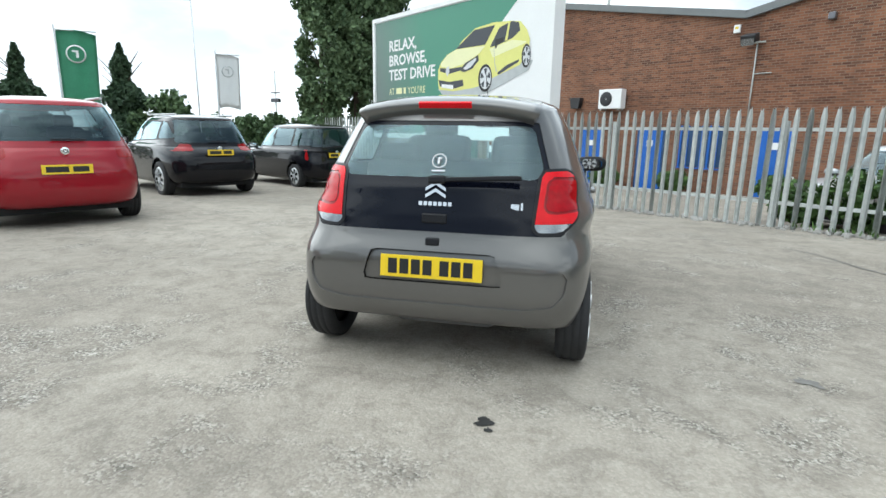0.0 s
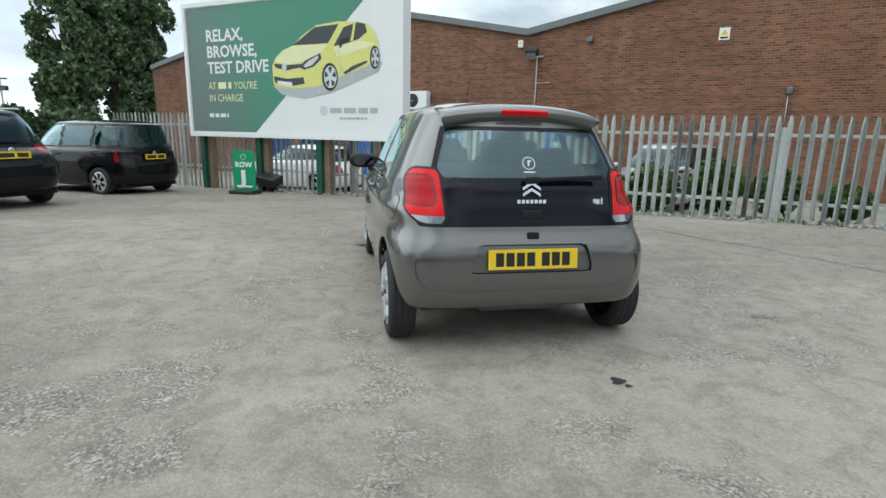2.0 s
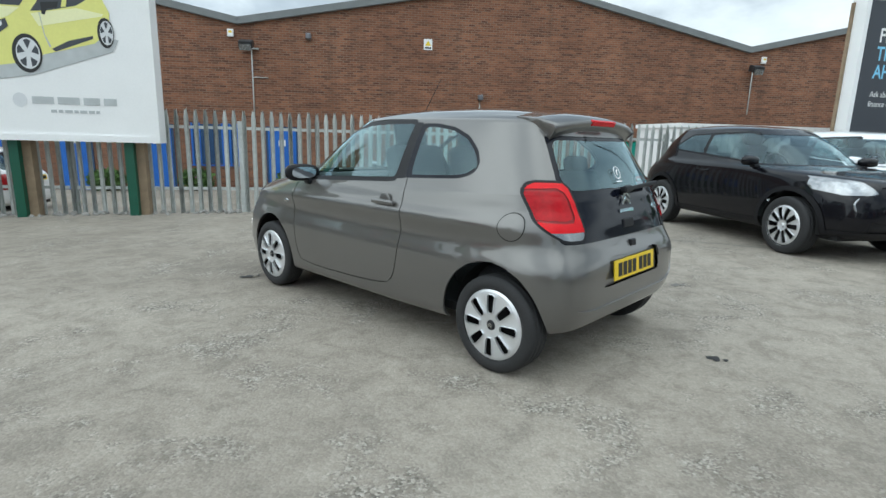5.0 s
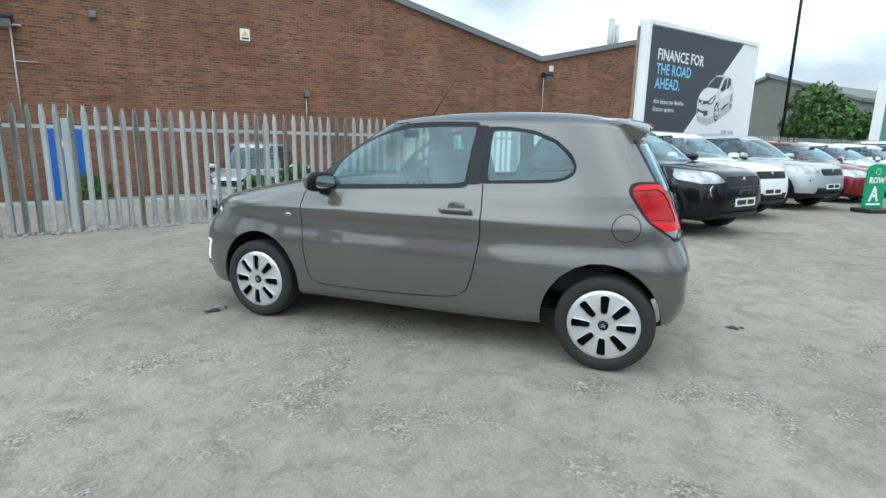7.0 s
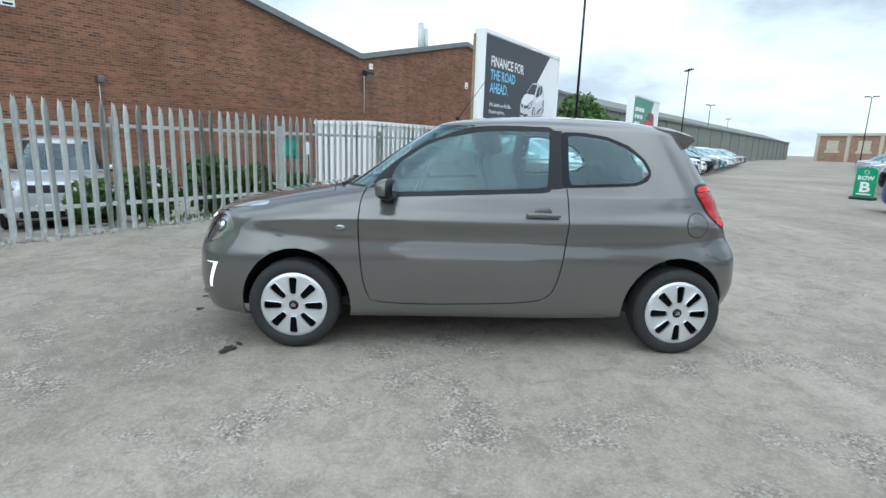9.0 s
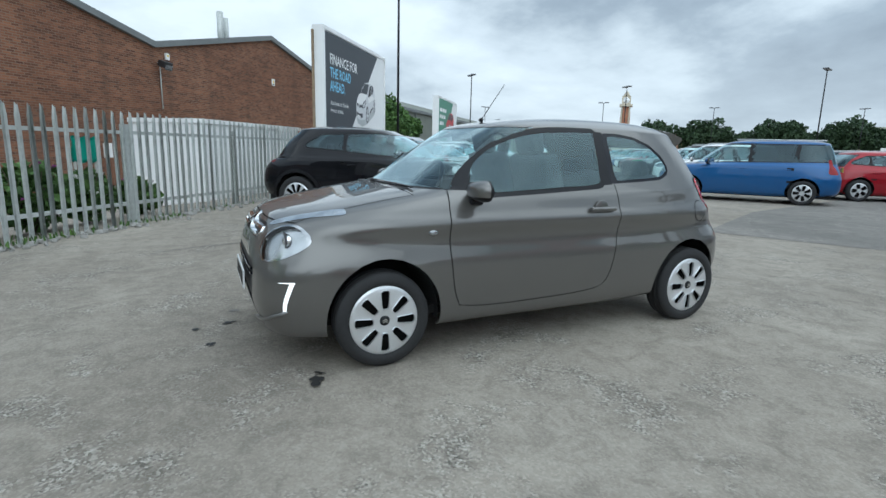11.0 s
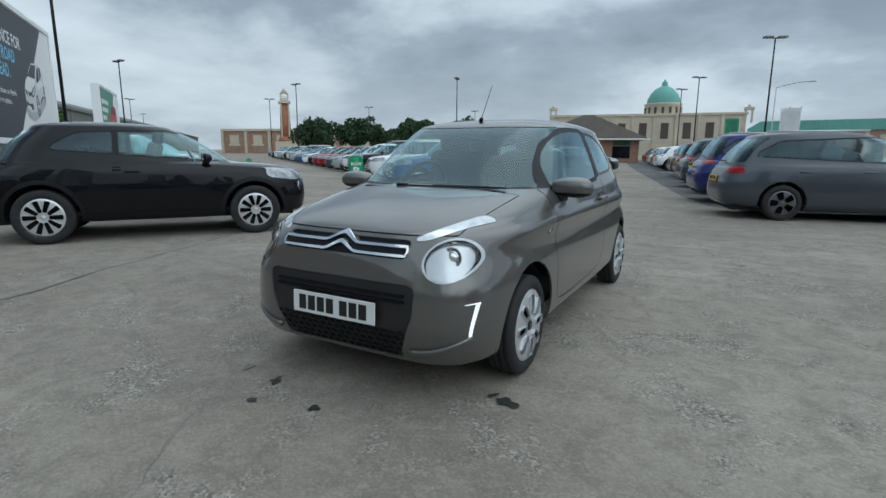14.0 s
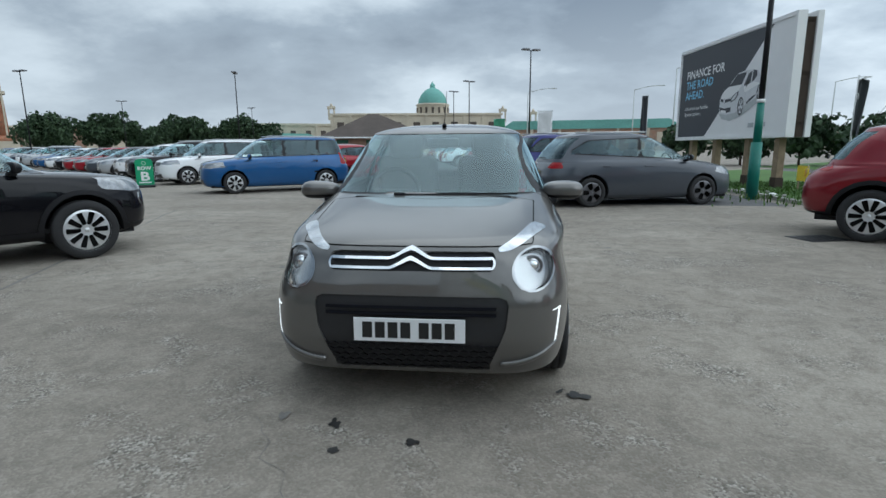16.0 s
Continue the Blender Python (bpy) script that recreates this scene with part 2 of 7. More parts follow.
M_LENS = plain("clear_lens", (0.30, 0.31, 0.32), 0.10, 0.8, coat=0.8, grain=0.35, scale=16)
M_STRIP = plain("bright_clear_lens", (0.52, 0.54, 0.56), 0.10, 0.8, coat=0.8, grain=0.5, scale=14)
M_BOWL = plain("reflector_chrome", (0.42, 0.43, 0.44), 0.20, 1.0, grain=0.25, scale=10)
M_RIM = plain("dull_chrome", (0.42, 0.43, 0.44), 0.16, 1.0, grain=0.1)
M_DRL = plain("daytime_lamp", (0.45, 0.45, 0.45), 0.3, emit=(1.0, 0.99, 0.96), emit_s=0.85)
M_PLATEY = plain("yellow_plate", (0.80, 0.56, 0.02), 0.35, grain=0.04)
M_PLATEW = plain("white_plate", (0.76, 0.77, 0.78), 0.35, grain=0.03)
M_INK = plain("black_ink", (0.012, 0.012, 0.012), 0.5)
M_SEAT = plain("dark_seat_cloth", (0.055, 0.056, 0.060), 0.9, grain=0.3, scale=90)
M_DASH = plain("dark_dashboard", (0.045, 0.047, 0.050), 0.6, grain=0.2, scale=80)
M_GLASS = glass("car_glass", (0.76, 0.90, 0.89), 1.9, (0.72, 0.94, 1.0))
M_CLEAR = glass("windscreen_glass", (0.86, 0.95, 0.94), 1.7, (0.76, 0.94, 1.0))
M_LAMPGLASS = glass("lamp_glass", (0.96, 0.97, 0.97), 1.0, (1.0, 1.0, 1.0))
M_DGLASS = glass("dark_car_glass", (0.20, 0.25, 0.26), 1.5, (0.72, 0.92, 1.0))
M_MIRROR = plain("mirror_glass", (0.85, 0.87, 0.88), 0.02, 1.0, grain=0.0)
M_PAVE = plain("kerb_concrete", (0.30, 0.29, 0.27), 0.9, grain=0.25, scale=12, bump=0.3)
M_GRASS = leafy("grass_blades", (0.035, 0.075, 0.015), (0.085, 0.16, 0.035))
M_LAWN = plain("mown_lawn", (0.07, 0.14, 0.03), 0.95, grain=0.3, scale=3)
M_BARK = plain("bark", (0.075, 0.058, 0.042), 0.95, grain=0.35, scale=10, bump=0.6)
M_LEAF = leafy("poplar_leaves", (0.030, 0.058, 0.024), (0.078, 0.125, 0.052))
M_FARLEAF = leafy("distant_leaves", (0.016, 0.034, 0.016), (0.042, 0.072, 0.032))
M_POPLAR = leafy("bright_poplar_leaves", (0.050, 0.088, 0.040), (0.120, 0.175, 0.082))
M_CONIF = leafy("conifer_sprays", (0.022, 0.044, 0.024), (0.050, 0.085, 0.044))
M_SHRUB = leafy("shrub_leaves", (0.025, 0.06, 0.014), (0.075, 0.14, 0.035))
M_FLOWER = plain("pale_blossom", (0.65, 0.62, 0.62), 0.7)
M_PURPLE = plain("purple_blossom", (0.35, 0.08, 0.30), 0.7)
M_BLUEDOOR = plain("bright_blue_paint", (0.012, 0.11, 0.44), 0.5, grain=0.15, scale=5)
M_NAVY = plain("dark_blue_glazing", (0.03, 0.07, 0.15), 0.25, grain=0.25, scale=3)
M_OIL = plain("oil_stain", (0.022, 0.021, 0.02), 0.6, grain=0.4, scale=20)
M_DAMP = plain("faint_oil_stain", (0.165, 0.155, 0.142), 0.8, grain=0.4, scale=20)
M_FLAGG = plain("green_flag_cloth", (0.10, 0.33, 0.21), 0.8)
M_FLAGW = plain("white_flag_cloth", (0.72, 0.73, 0.73), 0.8, grain=0.04)
M_YELLOW = plain("yellow_sign", (0.75, 0.55, 0.03), 0.5)
M_JACKET = plain("turquoise_sheet", (0.03, 0.42, 0.32), 0.7)
M_STEEL = plain("pale_steel", (0.55, 0.56, 0.56), 0.4, 0.5)
PAINTS = {
    "taupe": paint("taupe_grey_paint", (0.112, 0.107, 0.101), 0.40, 0.26, 1.66),
    "black": paint("black_paint", (0.004, 0.004, 0.006), 0.0, 0.2, 1.32),
    "navy": paint("navy_paint", (0.008, 0.012, 0.030), 0.2),
    "white": paint("white_paint", (0.78, 0.79, 0.80), 0.0, 0.3),
    "silver": paint("silver_paint", (0.42, 0.43, 0.44), 0.5),
    "grey": paint("grey_paint", (0.062, 0.070, 0.084), 0.35),
    "red": paint("red_paint", (0.25, 0.006, 0.014), 0.2),
    "maroon": paint("maroon_paint", (0.17, 0.010, 0.016), 0.3),
    "blue": paint("blue_paint", (0.016, 0.085, 0.235), 0.35),
    "darkblue": paint("dark_blue_paint", (0.016, 0.02, 0.13), 0.3),
    "teal": paint("teal_paint", (0.05, 0.20, 0.22), 0.3),
}

# ---- mesh tools ----
from mathutils.bvhtree import BVHTree


def gz(x, y):
    """Height of the tarmac: level round the car, falling gently towards the fence."""
    return -0.028 * max(0.0, min(y, 25.0) - 1.5)


def part(name, bm, mat, parent, label="", smooth=False):
    me = bpy.data.meshes.new(name)
    if smooth:
        for f in bm.faces:
            f.smooth = True
    bm.to_mesh(me)
    bm.free()
    for m in (mat if isinstance(mat, (list, tuple)) else (mat,)):
        me.materials.append(m)
    ob = new(name, me)
    ob.parent = parent
    if label:
        ob["label"] = label
    return ob


def thing(name, m, label, category, group="", kind=""):
    ob = new(name)
    ob.empty_display_size = 0.1
    ob.matrix_world = m
    return tagged(ob, label, category, group, kind)


def box(bm, x0, y0, z0, x1, y1, z1, bevel=0.0, m=None):
    vs = [bm.verts.new((x, y, z)) for z in (z0, z1) for y in (y0, y1) for x in (x0, x1)]
    fs = [bm.faces.new([vs[i] for i in q]) for q in ((0, 2, 3, 1), (4, 5, 7, 6), (0, 1, 5, 4), (2, 6, 7, 3), (1, 3, 7, 5), (0, 4, 6, 2))]
    if m is not None:
        bmesh.ops.transform(bm, matrix=m, verts=vs)
    if bevel:
        es = {e for f in fs for e in f.edges}
        bmesh.ops.bevel(bm, geom=list(es), offset=bevel, segments=2, profile=0.5, affect="EDGES")
    return vs


def boxed(*a, **k):
    bm = bmesh.new()
    box(bm, *a, **k)
    return bm


def tube(bm, a, b, r0, r1=None, n=10, cap=True):
    a, b = Vector(a), Vector(b)
    r1 = r0 if r1 is None else r1
    q = (b - a).to_track_quat("Z", "Y")
    rings = [[bm.verts.new(p + q @ Vector((r * math.cos(2 * math.pi * i / n), r * math.sin(2 * math.pi * i / n), 0))) for i in range(n)] for p, r in ((a, r0), (b, r1))]
    for i in range(n):
        j = (i + 1) % n
        bm.faces.new((rings[0][i], rings[0][j], rings[1][j], rings[1][i])).smooth = True
    if cap:
        bm.faces.new(rings[0][::-1])
        bm.faces.new(rings[1])
    return bm


def tubed(*a, **k):
    return tube(bmesh.new(), *a, **k)


def prism(bm, pts, d, m=None):
    """An outline in x, z (anticlockwise seen from -y) given depth d towards +y."""
    a = [bm.verts.new((x, 0, z)) for x, z in pts]
    b = [bm.verts.new((x, d, z)) for x, z in pts]
    n = len(pts)
    bm.faces.new(a)
    bm.faces.new(b[::-1])
    for i in range(n):
        j = (i + 1) % n
        bm.faces.new((a[j], a[i], b[i], b[j]))
    if m is not None:
        bmesh.ops.transform(bm, matrix=m, verts=a + b)
    return bm


def lathe(bm, prof, n=32, axis="X"):
    """Turns a profile of (along, radius) about an axis."""
    rings = []
    for u, r in prof:
        ring = []
        for i in range(n):
            c, s = math.cos(2 * math.pi * i / n), math.sin(2 * math.pi * i / n)
            ring.append(bm.verts.new((u, r * c, r * s) if axis == "X" else (r * c, r * s, u)))
        rings.append(ring)
    for a, b in zip(rings, rings[1:]):
        for i in range(n):
            j = (i + 1) % n
            bm.faces.new((a[i], a[j], b[j], b[i])).smooth = True
    return bm


def sd_poly(p, q):
    """Signed distance of p to the polygon q, negative inside."""
    px, py = p
    d, inside = 1e9, False
    n = len(q)
    for i in range(n):
        ax, ay = q[i]
        bx, by = q[i - 1]
        ex, ey, wx, wy = bx - ax, by - ay, px - ax, py - ay
        h = max(0.0, min(1.0, (wx * ex + wy * ey) / (ex * ex + ey * ey + 1e-12)))
        d = min(d, (wx - ex * h) ** 2 + (wy - ey * h) ** 2)
        if (ay > py) != (by > py) and px < (bx - ax) * (py - ay) / (by - ay) + ax:
            inside = not inside
    return -math.sqrt(d) if inside else math.sqrt(d)


def shrunk(q, r):
    """Signed distance to the polygon q with its corners rounded by r: the polygon drawn in by r and grown again."""
    cx, cy = sum(p[0] for p in q) / len(q), sum(p[1] for p in q) / len(q)
    n, out = len(q), []
    area = sum(q[i - 1][0] * q[i][1] - q[i][0] * q[i - 1][1] for i in range(n))
    s = 1 if area > 0 else -1
    for i in range(n):
        (ax, ay), (bx, by), (dx, dy) = q[i - 1], q[i], q[(i + 1) % n]
        e1, e2 = Vector((bx - ax, by - ay)).normalized(), Vector((dx - bx, dy - by)).normalized()
        n1, n2 = Vector((-e1.y, e1.x)) * s, Vector((-e2.y, e2.x)) * s
        k = (n1 + n2) / max(0.35, 1 + n1.dot(n2))
        out.append((bx + k.x * r, by + k.y * r))
    return lambda a, b: sd_poly((a, b), out) - r


def chaikin(q, times=2):
    """Rounds off the corners of an outline."""
    for _ in range(times):
        out = []
        for i in range(len(q)):
            (ax, ay), (bx, by) = q[i - 1], q[i]
            out += [(ax * 0.78 + bx * 0.22, ay * 0.78 + by * 0.22), (ax * 0.22 + bx * 0.78, ay * 0.22 + by * 0.78)]
        q = out
    return q


def cut(bm, f):
    """Cuts the mesh along the line where f is zero."""
    val = {v: f(v.co) for v in bm.verts}
    for v in val:
        if abs(val[v]) < 2e-4:
            val[v] = 0.0
    for e in list(bm.edges):
        a, b = e.verts
        if val[a] * val[b] < 0:
            _, v = bmesh.utils.edge_split(e, a, val[a] / (val[a] - val[b]))
            val[v] = 0.0
    for face in list(bm.faces):
        zs = [v for v in face.verts if val[v] == 0.0]
        if len(zs) == 2:
            a, b = zs
            if not any(e.other_vert(a) == b for e in a.link_edges if e in face.edges):
                bmesh.utils.face_split(face, a, b)


def take(bm, f):
    """Moves the faces whose middle gives f < 0 into a mesh of their own."""
    out, made = bmesh.new(), {}
    gone = [face for face in bm.faces if f(face.calc_center_median()) < 0]
    for face in gone:
        vs = []
        for v in face.verts:
            if v not in made:
                made[v] = out.verts.new(v.co)
            vs.append(made[v])
        out.faces.new(vs).smooth = True
    bmesh.ops.delete(bm, geom=gone, context="FACES")
    return out


def cut_take(bm, f):
    cut(bm, f)
    return take(bm, f)


def push(bm, d):
    """Moves a sheet along its normals."""
    bm.normal_update()
    for v, n in [(v, v.normal.copy()) for v in bm.verts]:
        v.co += n * d
    return bm


def rimmed(bm, d):
    """Gives an open sheet an edge that runs inwards by d."""
    bm.normal_update()
    pairs = []
    for e in bm.edges:
        if e.is_boundary:
            a, b = e.link_loops[0].vert, e.link_loops[0].link_loop_next.vert
            pairs.append((a, a.co.copy(), a.normal.copy(), b, b.co.copy(), b.normal.copy()))
    made = {}
    for a, ac, an, b, bc, bn in pairs:
        for v, c, n in ((a, ac, an), (b, bc, bn)):
            if v not in made:
                made[v] = (bm.verts.new(c), bm.verts.new(c - n * d))
        bm.faces.new((made[b][0], made[a][0], made[a][1], made[b][1]))
    return bm


def shell(rings, quarter, steps):
    """A closed car body from rings of (side height, half width, rear y, rear height, front y, front height, squareness at the front, at the rear)."""
    R = [np.array(r, float) for r in rings]
    rows = []
    for i in range(len(R) - 1):
        p0, p1, p2, p3 = R[max(i - 1, 0)], R[i], R[i + 1], R[min(i + 2, len(R) - 1)]
        m1, m2 = (p2 - p0) / 2, (p3 - p1) / 2
        # keep the curve from overshooting
        d = p2 - p1
        m1 = np.where(m1 * d <= 0, 0, np.sign(d) * np.minimum(abs(m1), 2.2 * abs(d)))
        m2 = np.where(m2 * d <= 0, 0, np.sign(d) * np.minimum(abs(m2), 2.2 * abs(d)))
        k = steps
        for j in range(k):
            t = j / k
            rows.append((2 * t**3 - 3 * t**2 + 1) * p1 + (t**3 - 2 * t**2 + t) * m1 + (-2 * t**3 + 3 * t**2) * p2 + (t**3 - t**2) * m2)
    rows.append(R[-1])
    bm = bmesh.new()
    grid = []
    N = quarter * 4
    for zs, w, yr, zr, yf, zf, nf, nr in rows:
        yc, L = (yr + yf) / 2, (yf - yr) / 2
        ring = []
        for i in range(N):
            a = 2 * math.pi * i / N
            s, c = math.sin(a), math.cos(a)
            n = nf if c > 0 else nr
            r = (abs(s) ** n + abs(c) ** n) ** (-1 / n)
            sx, sy = r * s, r * c
            z = zs + ((zf if sy > 0 else zr) - zs) * abs(sy) ** 2.2
            ring.append(bm.verts.new((w * sx, yc + L * sy, z)))
        grid.append(ring)
    for a, b in zip(grid, grid[1:]):
        for i in range(N):
            j = (i + 1) % N
            bm.faces.new((a[j], a[i], b[i], b[j])).smooth = True
    top = bm.verts.new((0, sum(v.co.y for v in grid[-1]) / N, sum(v.co.z for v in grid[-1]) / N))
    for i in range(N):
        bm.faces.new((grid[-1][(i + 1) % N], grid[-1][i], top)).smooth = True
    bmesh.ops.recalc_face_normals(bm, faces=bm.faces)
    return bm


def word(text, size, mat, parent, m, name="lettering", depth=0.002, bold=0.0, width=None):
    """Raised lettering in the built-in font, drawn in its x, y plane."""
    cu = bpy.data.curves.new(name, "FONT")
    cu.body, cu.size, cu.extrude, cu.offset, cu.resolution_u = text, size, depth, bold, 2
    tmp = bpy.data.objects.new(name, cu)
    me = bpy.data.meshes.new_from_object(tmp)
    bpy.data.objects.remove(tmp)
    me.name = name
    me.materials.clear()
    me.materials.append(mat)
    ob = new(name, me)
    ob.parent = parent
    if width and len(me.vertices):
        xs = [v.co.x for v in me.vertices]
        m = m @ Matrix.Diagonal((width / (max(xs) - min(xs)), 1, 1, 1))
    ob.matrix_local = m
    return ob

# ---- ground ----
FA, FD = Vector((-7.4, 12.81)), Vector((0.8046, -0.5938))     # the fence line's far end and its way
FN = Vector((0.5938, 0.8046))


def beyond(x, y):
    """Metres past the fence line."""
    return (Vector((x, y)) - FA).dot(FN)


def ground_z(x, y):
    b = beyond(x, y)
    k = max(0.0, min(1.0, (b - 0.5) / 2.5))
    return gz(x, y) - 0.28 * k * k * (3 - 2 * k) * (1.0 if x > -12 else max(0.0, 1 + (x + 12) / 6))


def ground_sheet():
    bm = bmesh.new()
    def steps(lim):
        a = [0.0]
        s = 1.0
        while a[-1] < lim:
            a.append(a[-1] + s)
            if a[-1] > 26:
                s *= 1.45
        return [-v for v in a[:0:-1]] + a
    xs, ys = steps(3000), steps(3000)
    grid = [[bm.verts.new((x, y, ground_z(x, y))) for x in xs] for y in ys]
    for j in range(len(ys) - 1):
        for i in range(len(xs) - 1):
            bm.faces.new((grid[j][i], grid[j][i + 1], grid[j + 1][i + 1], grid[j + 1][i])).smooth = True
    return bm


tagged(part("ground", ground_sheet(), M_GROUND, None), "worn pale grey tarmac of a car lot", "ground", kind="structure")


def flat_patch(name, pts, mat, z, label, category, kind="structure"):
    bm = bmesh.new()
    vs = [bm.verts.new((x, y, gz(x, y) + z)) for x, y in pts]
    f = bm.faces.new(vs)
    f.normal_update()
    if f.normal.z < 0:
        f.normal_flip()
    return tagged(part(name, bm, mat, None), label, category, kind=kind)


flat_patch("road", [(-3.0, -7.9), (-1.1, -9.4), (-0.26, -12.2), (5.57, -37.5), (14.0, -78.0), (6.0, -78.0), (-4.0, -30.0), (-6.4, -12.5), (-6.6, -7.6)],
           M_TAR, 0.004, "darker newer tarmac lane between the parked cars", "lane")
flat_patch("tarmac_patch", [(2.4, -5.3), (0.25, -6.4), (0.9, -10.0), (3.2, -19.0), (6.5, -18.0), (4.2, -9.0)], M_PATCH, 0.004, "large darker worn tarmac patch", "patch")
# worn seam lines in the tarmac
for k, (a, b, w) in enumerate([((-0.4, 3.6), (0.75, 1.9), 0.006), ((3.2, 2.6), (6.5, -6.5), 0.05)]):
    a, b = Vector(a), Vector(b)
    n = Vector((-(b - a).y, (b - a).x)).normalized()
    bm = bmesh.new()
    rows = []
    for i in range(41):
        p = a.lerp(b, i / 40) + n * 0.10 * (noise.noise(Vector((i * 0.35, k, 0))))
        ww = w * (0.35 + 0.9 * abs(noise.noise(Vector((i * 0.9, k, 5)))))
        rows.append([bm.verts.new((*(p + n * s * ww), gz(*p) + 0.0035)) for s in (-0.5, 0.5)])
    for r, s in zip(rows, rows[1:]):
        bm.faces.new((r[0], s[0], s[1], r[1]))
    bmesh.ops.recalc_face_normals(bm, faces=bm.faces)
    tagged(part("tarmac_seam", bm, M_DAMP, None), "dark worn seam in the tarmac", "seam", kind="structure")


def stain(x, y, r, seed, mat=None):
    bm = bmesh.new()
    vs = []
    for i in range(22):
        a = 2 * math.pi * i / 22
        k = r * (0.75 + 0.75 * noise.noise(Vector((math.cos(a) * 1.3, math.sin(a) * 1.3, seed * 3.1))))
        vs.append(bm.verts.new((1.5 * k * math.cos(a), k * math.sin(a), 0)))
    bm.faces.new(vs)
    ob = part("oil_stain", bm, mat or M_OIL, None)
    ob.matrix_world = pose(x, y, gz(x, y) + 0.005, 0, 0, seed * 57)
    tagged(ob, "small dark oil stain on the tarmac", "stain", "oil stains", "structure")


for i, (x, y, r) in enumerate([(0.34, -1.99, 0.045), (0.37, -2.05, 0.018), (-0.82, 1.56, 0.05), (-0.74, 1.52, 0.022), (0.35, 1.93, 0.036), (-0.04, 2.05, 0.028), (0.29, 2.14, 0.026)]):
    stain(x, y, r, i + 1)
for i, (x, y, r) in enumerate([(0.62, 1.88, 0.035), (1.9, -1.2, 0.05), (-1.8, -2.6, 0.04)]):
    stain(x, y, r, i + 11, M_DAMP)

cover = thing("drain_cover", pose(-4.8, -3.5, 0.002, 0, 0, 15), "dark iron drain cover set in the tarmac", "drain cover")
part("plate", boxed(-0.32, -0.24, 0, 0.32, 0.24, 0.006, bevel=0.003), M_BLACK, cover)
for i in range(6):
    part("bar", boxed(-0.28 + i * 0.1, -0.2, 0.006, -0.22 + i * 0.1, 0.2, 0.010), M_BLACK, cover)

# ---- brick warehouse ----
WA, WB = Vector((5.65, 15.30)), Vector((21.1, 3.03))
WD = (WB - WA).normalized()
WDEG = math.degrees(math.atan2(WD.y, WD.x))


def on_wall(s, z, out=0.0):
    """A pose on the brick face: x along the wall, z up, -y out of the wall."""
    return pose(*(WA + WD * s), 0, 0, 0, WDEG) @ pose(0, -out, z)


warehouse = thing("warehouse", on_wall(0, 0), "long red-brown brick warehouse with a row of low gables", "warehouse", kind="structure")
TOPS = [(-21.2, 4.45), (-19.2, 4.85), (-9.5, 6.80), (0.25, 4.92), (10.0, 6.75), (19.1, 4.88), (27.3, 6.72), (34.4, 5.25)]


def brick_face():
    bm = bmesh.new()
    pts = [(-21.2, -1.2), (34.4, -1.2)] + [(s, z) for s, z in TOPS[::-1]]
    # built in x, y so that the courses run level, then stood up
    a = [bm.verts.new((s, z, 0)) for s, z in pts]
    b = [bm.verts.new((s, z, -0.35)) for s, z in pts]
    bm.faces.new(a)
    bm.faces.new(b[::-1])
    for i in range(len(pts)):
        j = (i + 1) % len(pts)
        bm.faces.new((a[j], a[i], b[i], b[j]))
    return bm


ob = part("brick_wall", brick_face(), M_BRICK, warehouse)
ob.matrix_local = pose(0, 0, 0, 90)
for (s0, z0), (s1, z1) in zip(TOPS, TOPS[1:]):
    if s1 - s0 < 1:
        continue
    L, a = math.hypot(s1 - s0, z1 - z0), math.degrees(math.atan2(z1 - z0, s1 - s0))
    ob = part("fascia", boxed(-0.02, -0.14, -0.10, L + 0.02, 0.4, 0.13, bevel=0.01), M_FASCIA, warehouse, "grey sheet-metal fascia")
    ob.matrix_local = pose(s0, 0, z0, 0, -a, 0)
    bm = boxed(0, 0.3, -0.06, L, 45, 0.02)
    ob = part("roof", bm, M_FASCIA, warehouse)
    ob.matrix_local = pose(s0, 0, z0, 0, -a, 0)
# end wall
ob = part("end_wall", boxed(0, 0, -1.2, 0.35, 45, 4.9), M_BRICK, warehouse)
ob.matrix_local = pose(34.05, 0.36, 0)

for s, z, w, h in [(-5.2, -0.75, 0.95, 2.15), (-2.6, -0.75, 0.95, 2.2), (1.55, -0.7, 0.95, 2.15), (-7.3, -0.75, 1.2, 2.3)]:
    d = thing("steel_door", on_wall(s, 0), "bright blue steel door in the brick wall", "door", "blue warehouse doors", "structure")
    part("door_leaf", boxed(-w / 2, -0.06, z, w / 2, 0.02, z + h, bevel=0.006), M_BLUEDOOR, d)
    bm = boxed(-w / 2 - 0.07, -0.04, z, -w / 2, 0.02, z + h + 0.07)
    box(bm, w / 2, -0.04, z, w / 2 + 0.07, 0.02, z + h + 0.07)
    box(bm, -w / 2, -0.04, z + h, w / 2, 0.02, z + h + 0.07)
    part("door_frame", bm, M_NAVY, d)
    part("notice", boxed(-0.12, -0.068, z + h * 0.72, 0.12, -0.062, z + h * 0.82), M_WHITE, d, "small white notice")
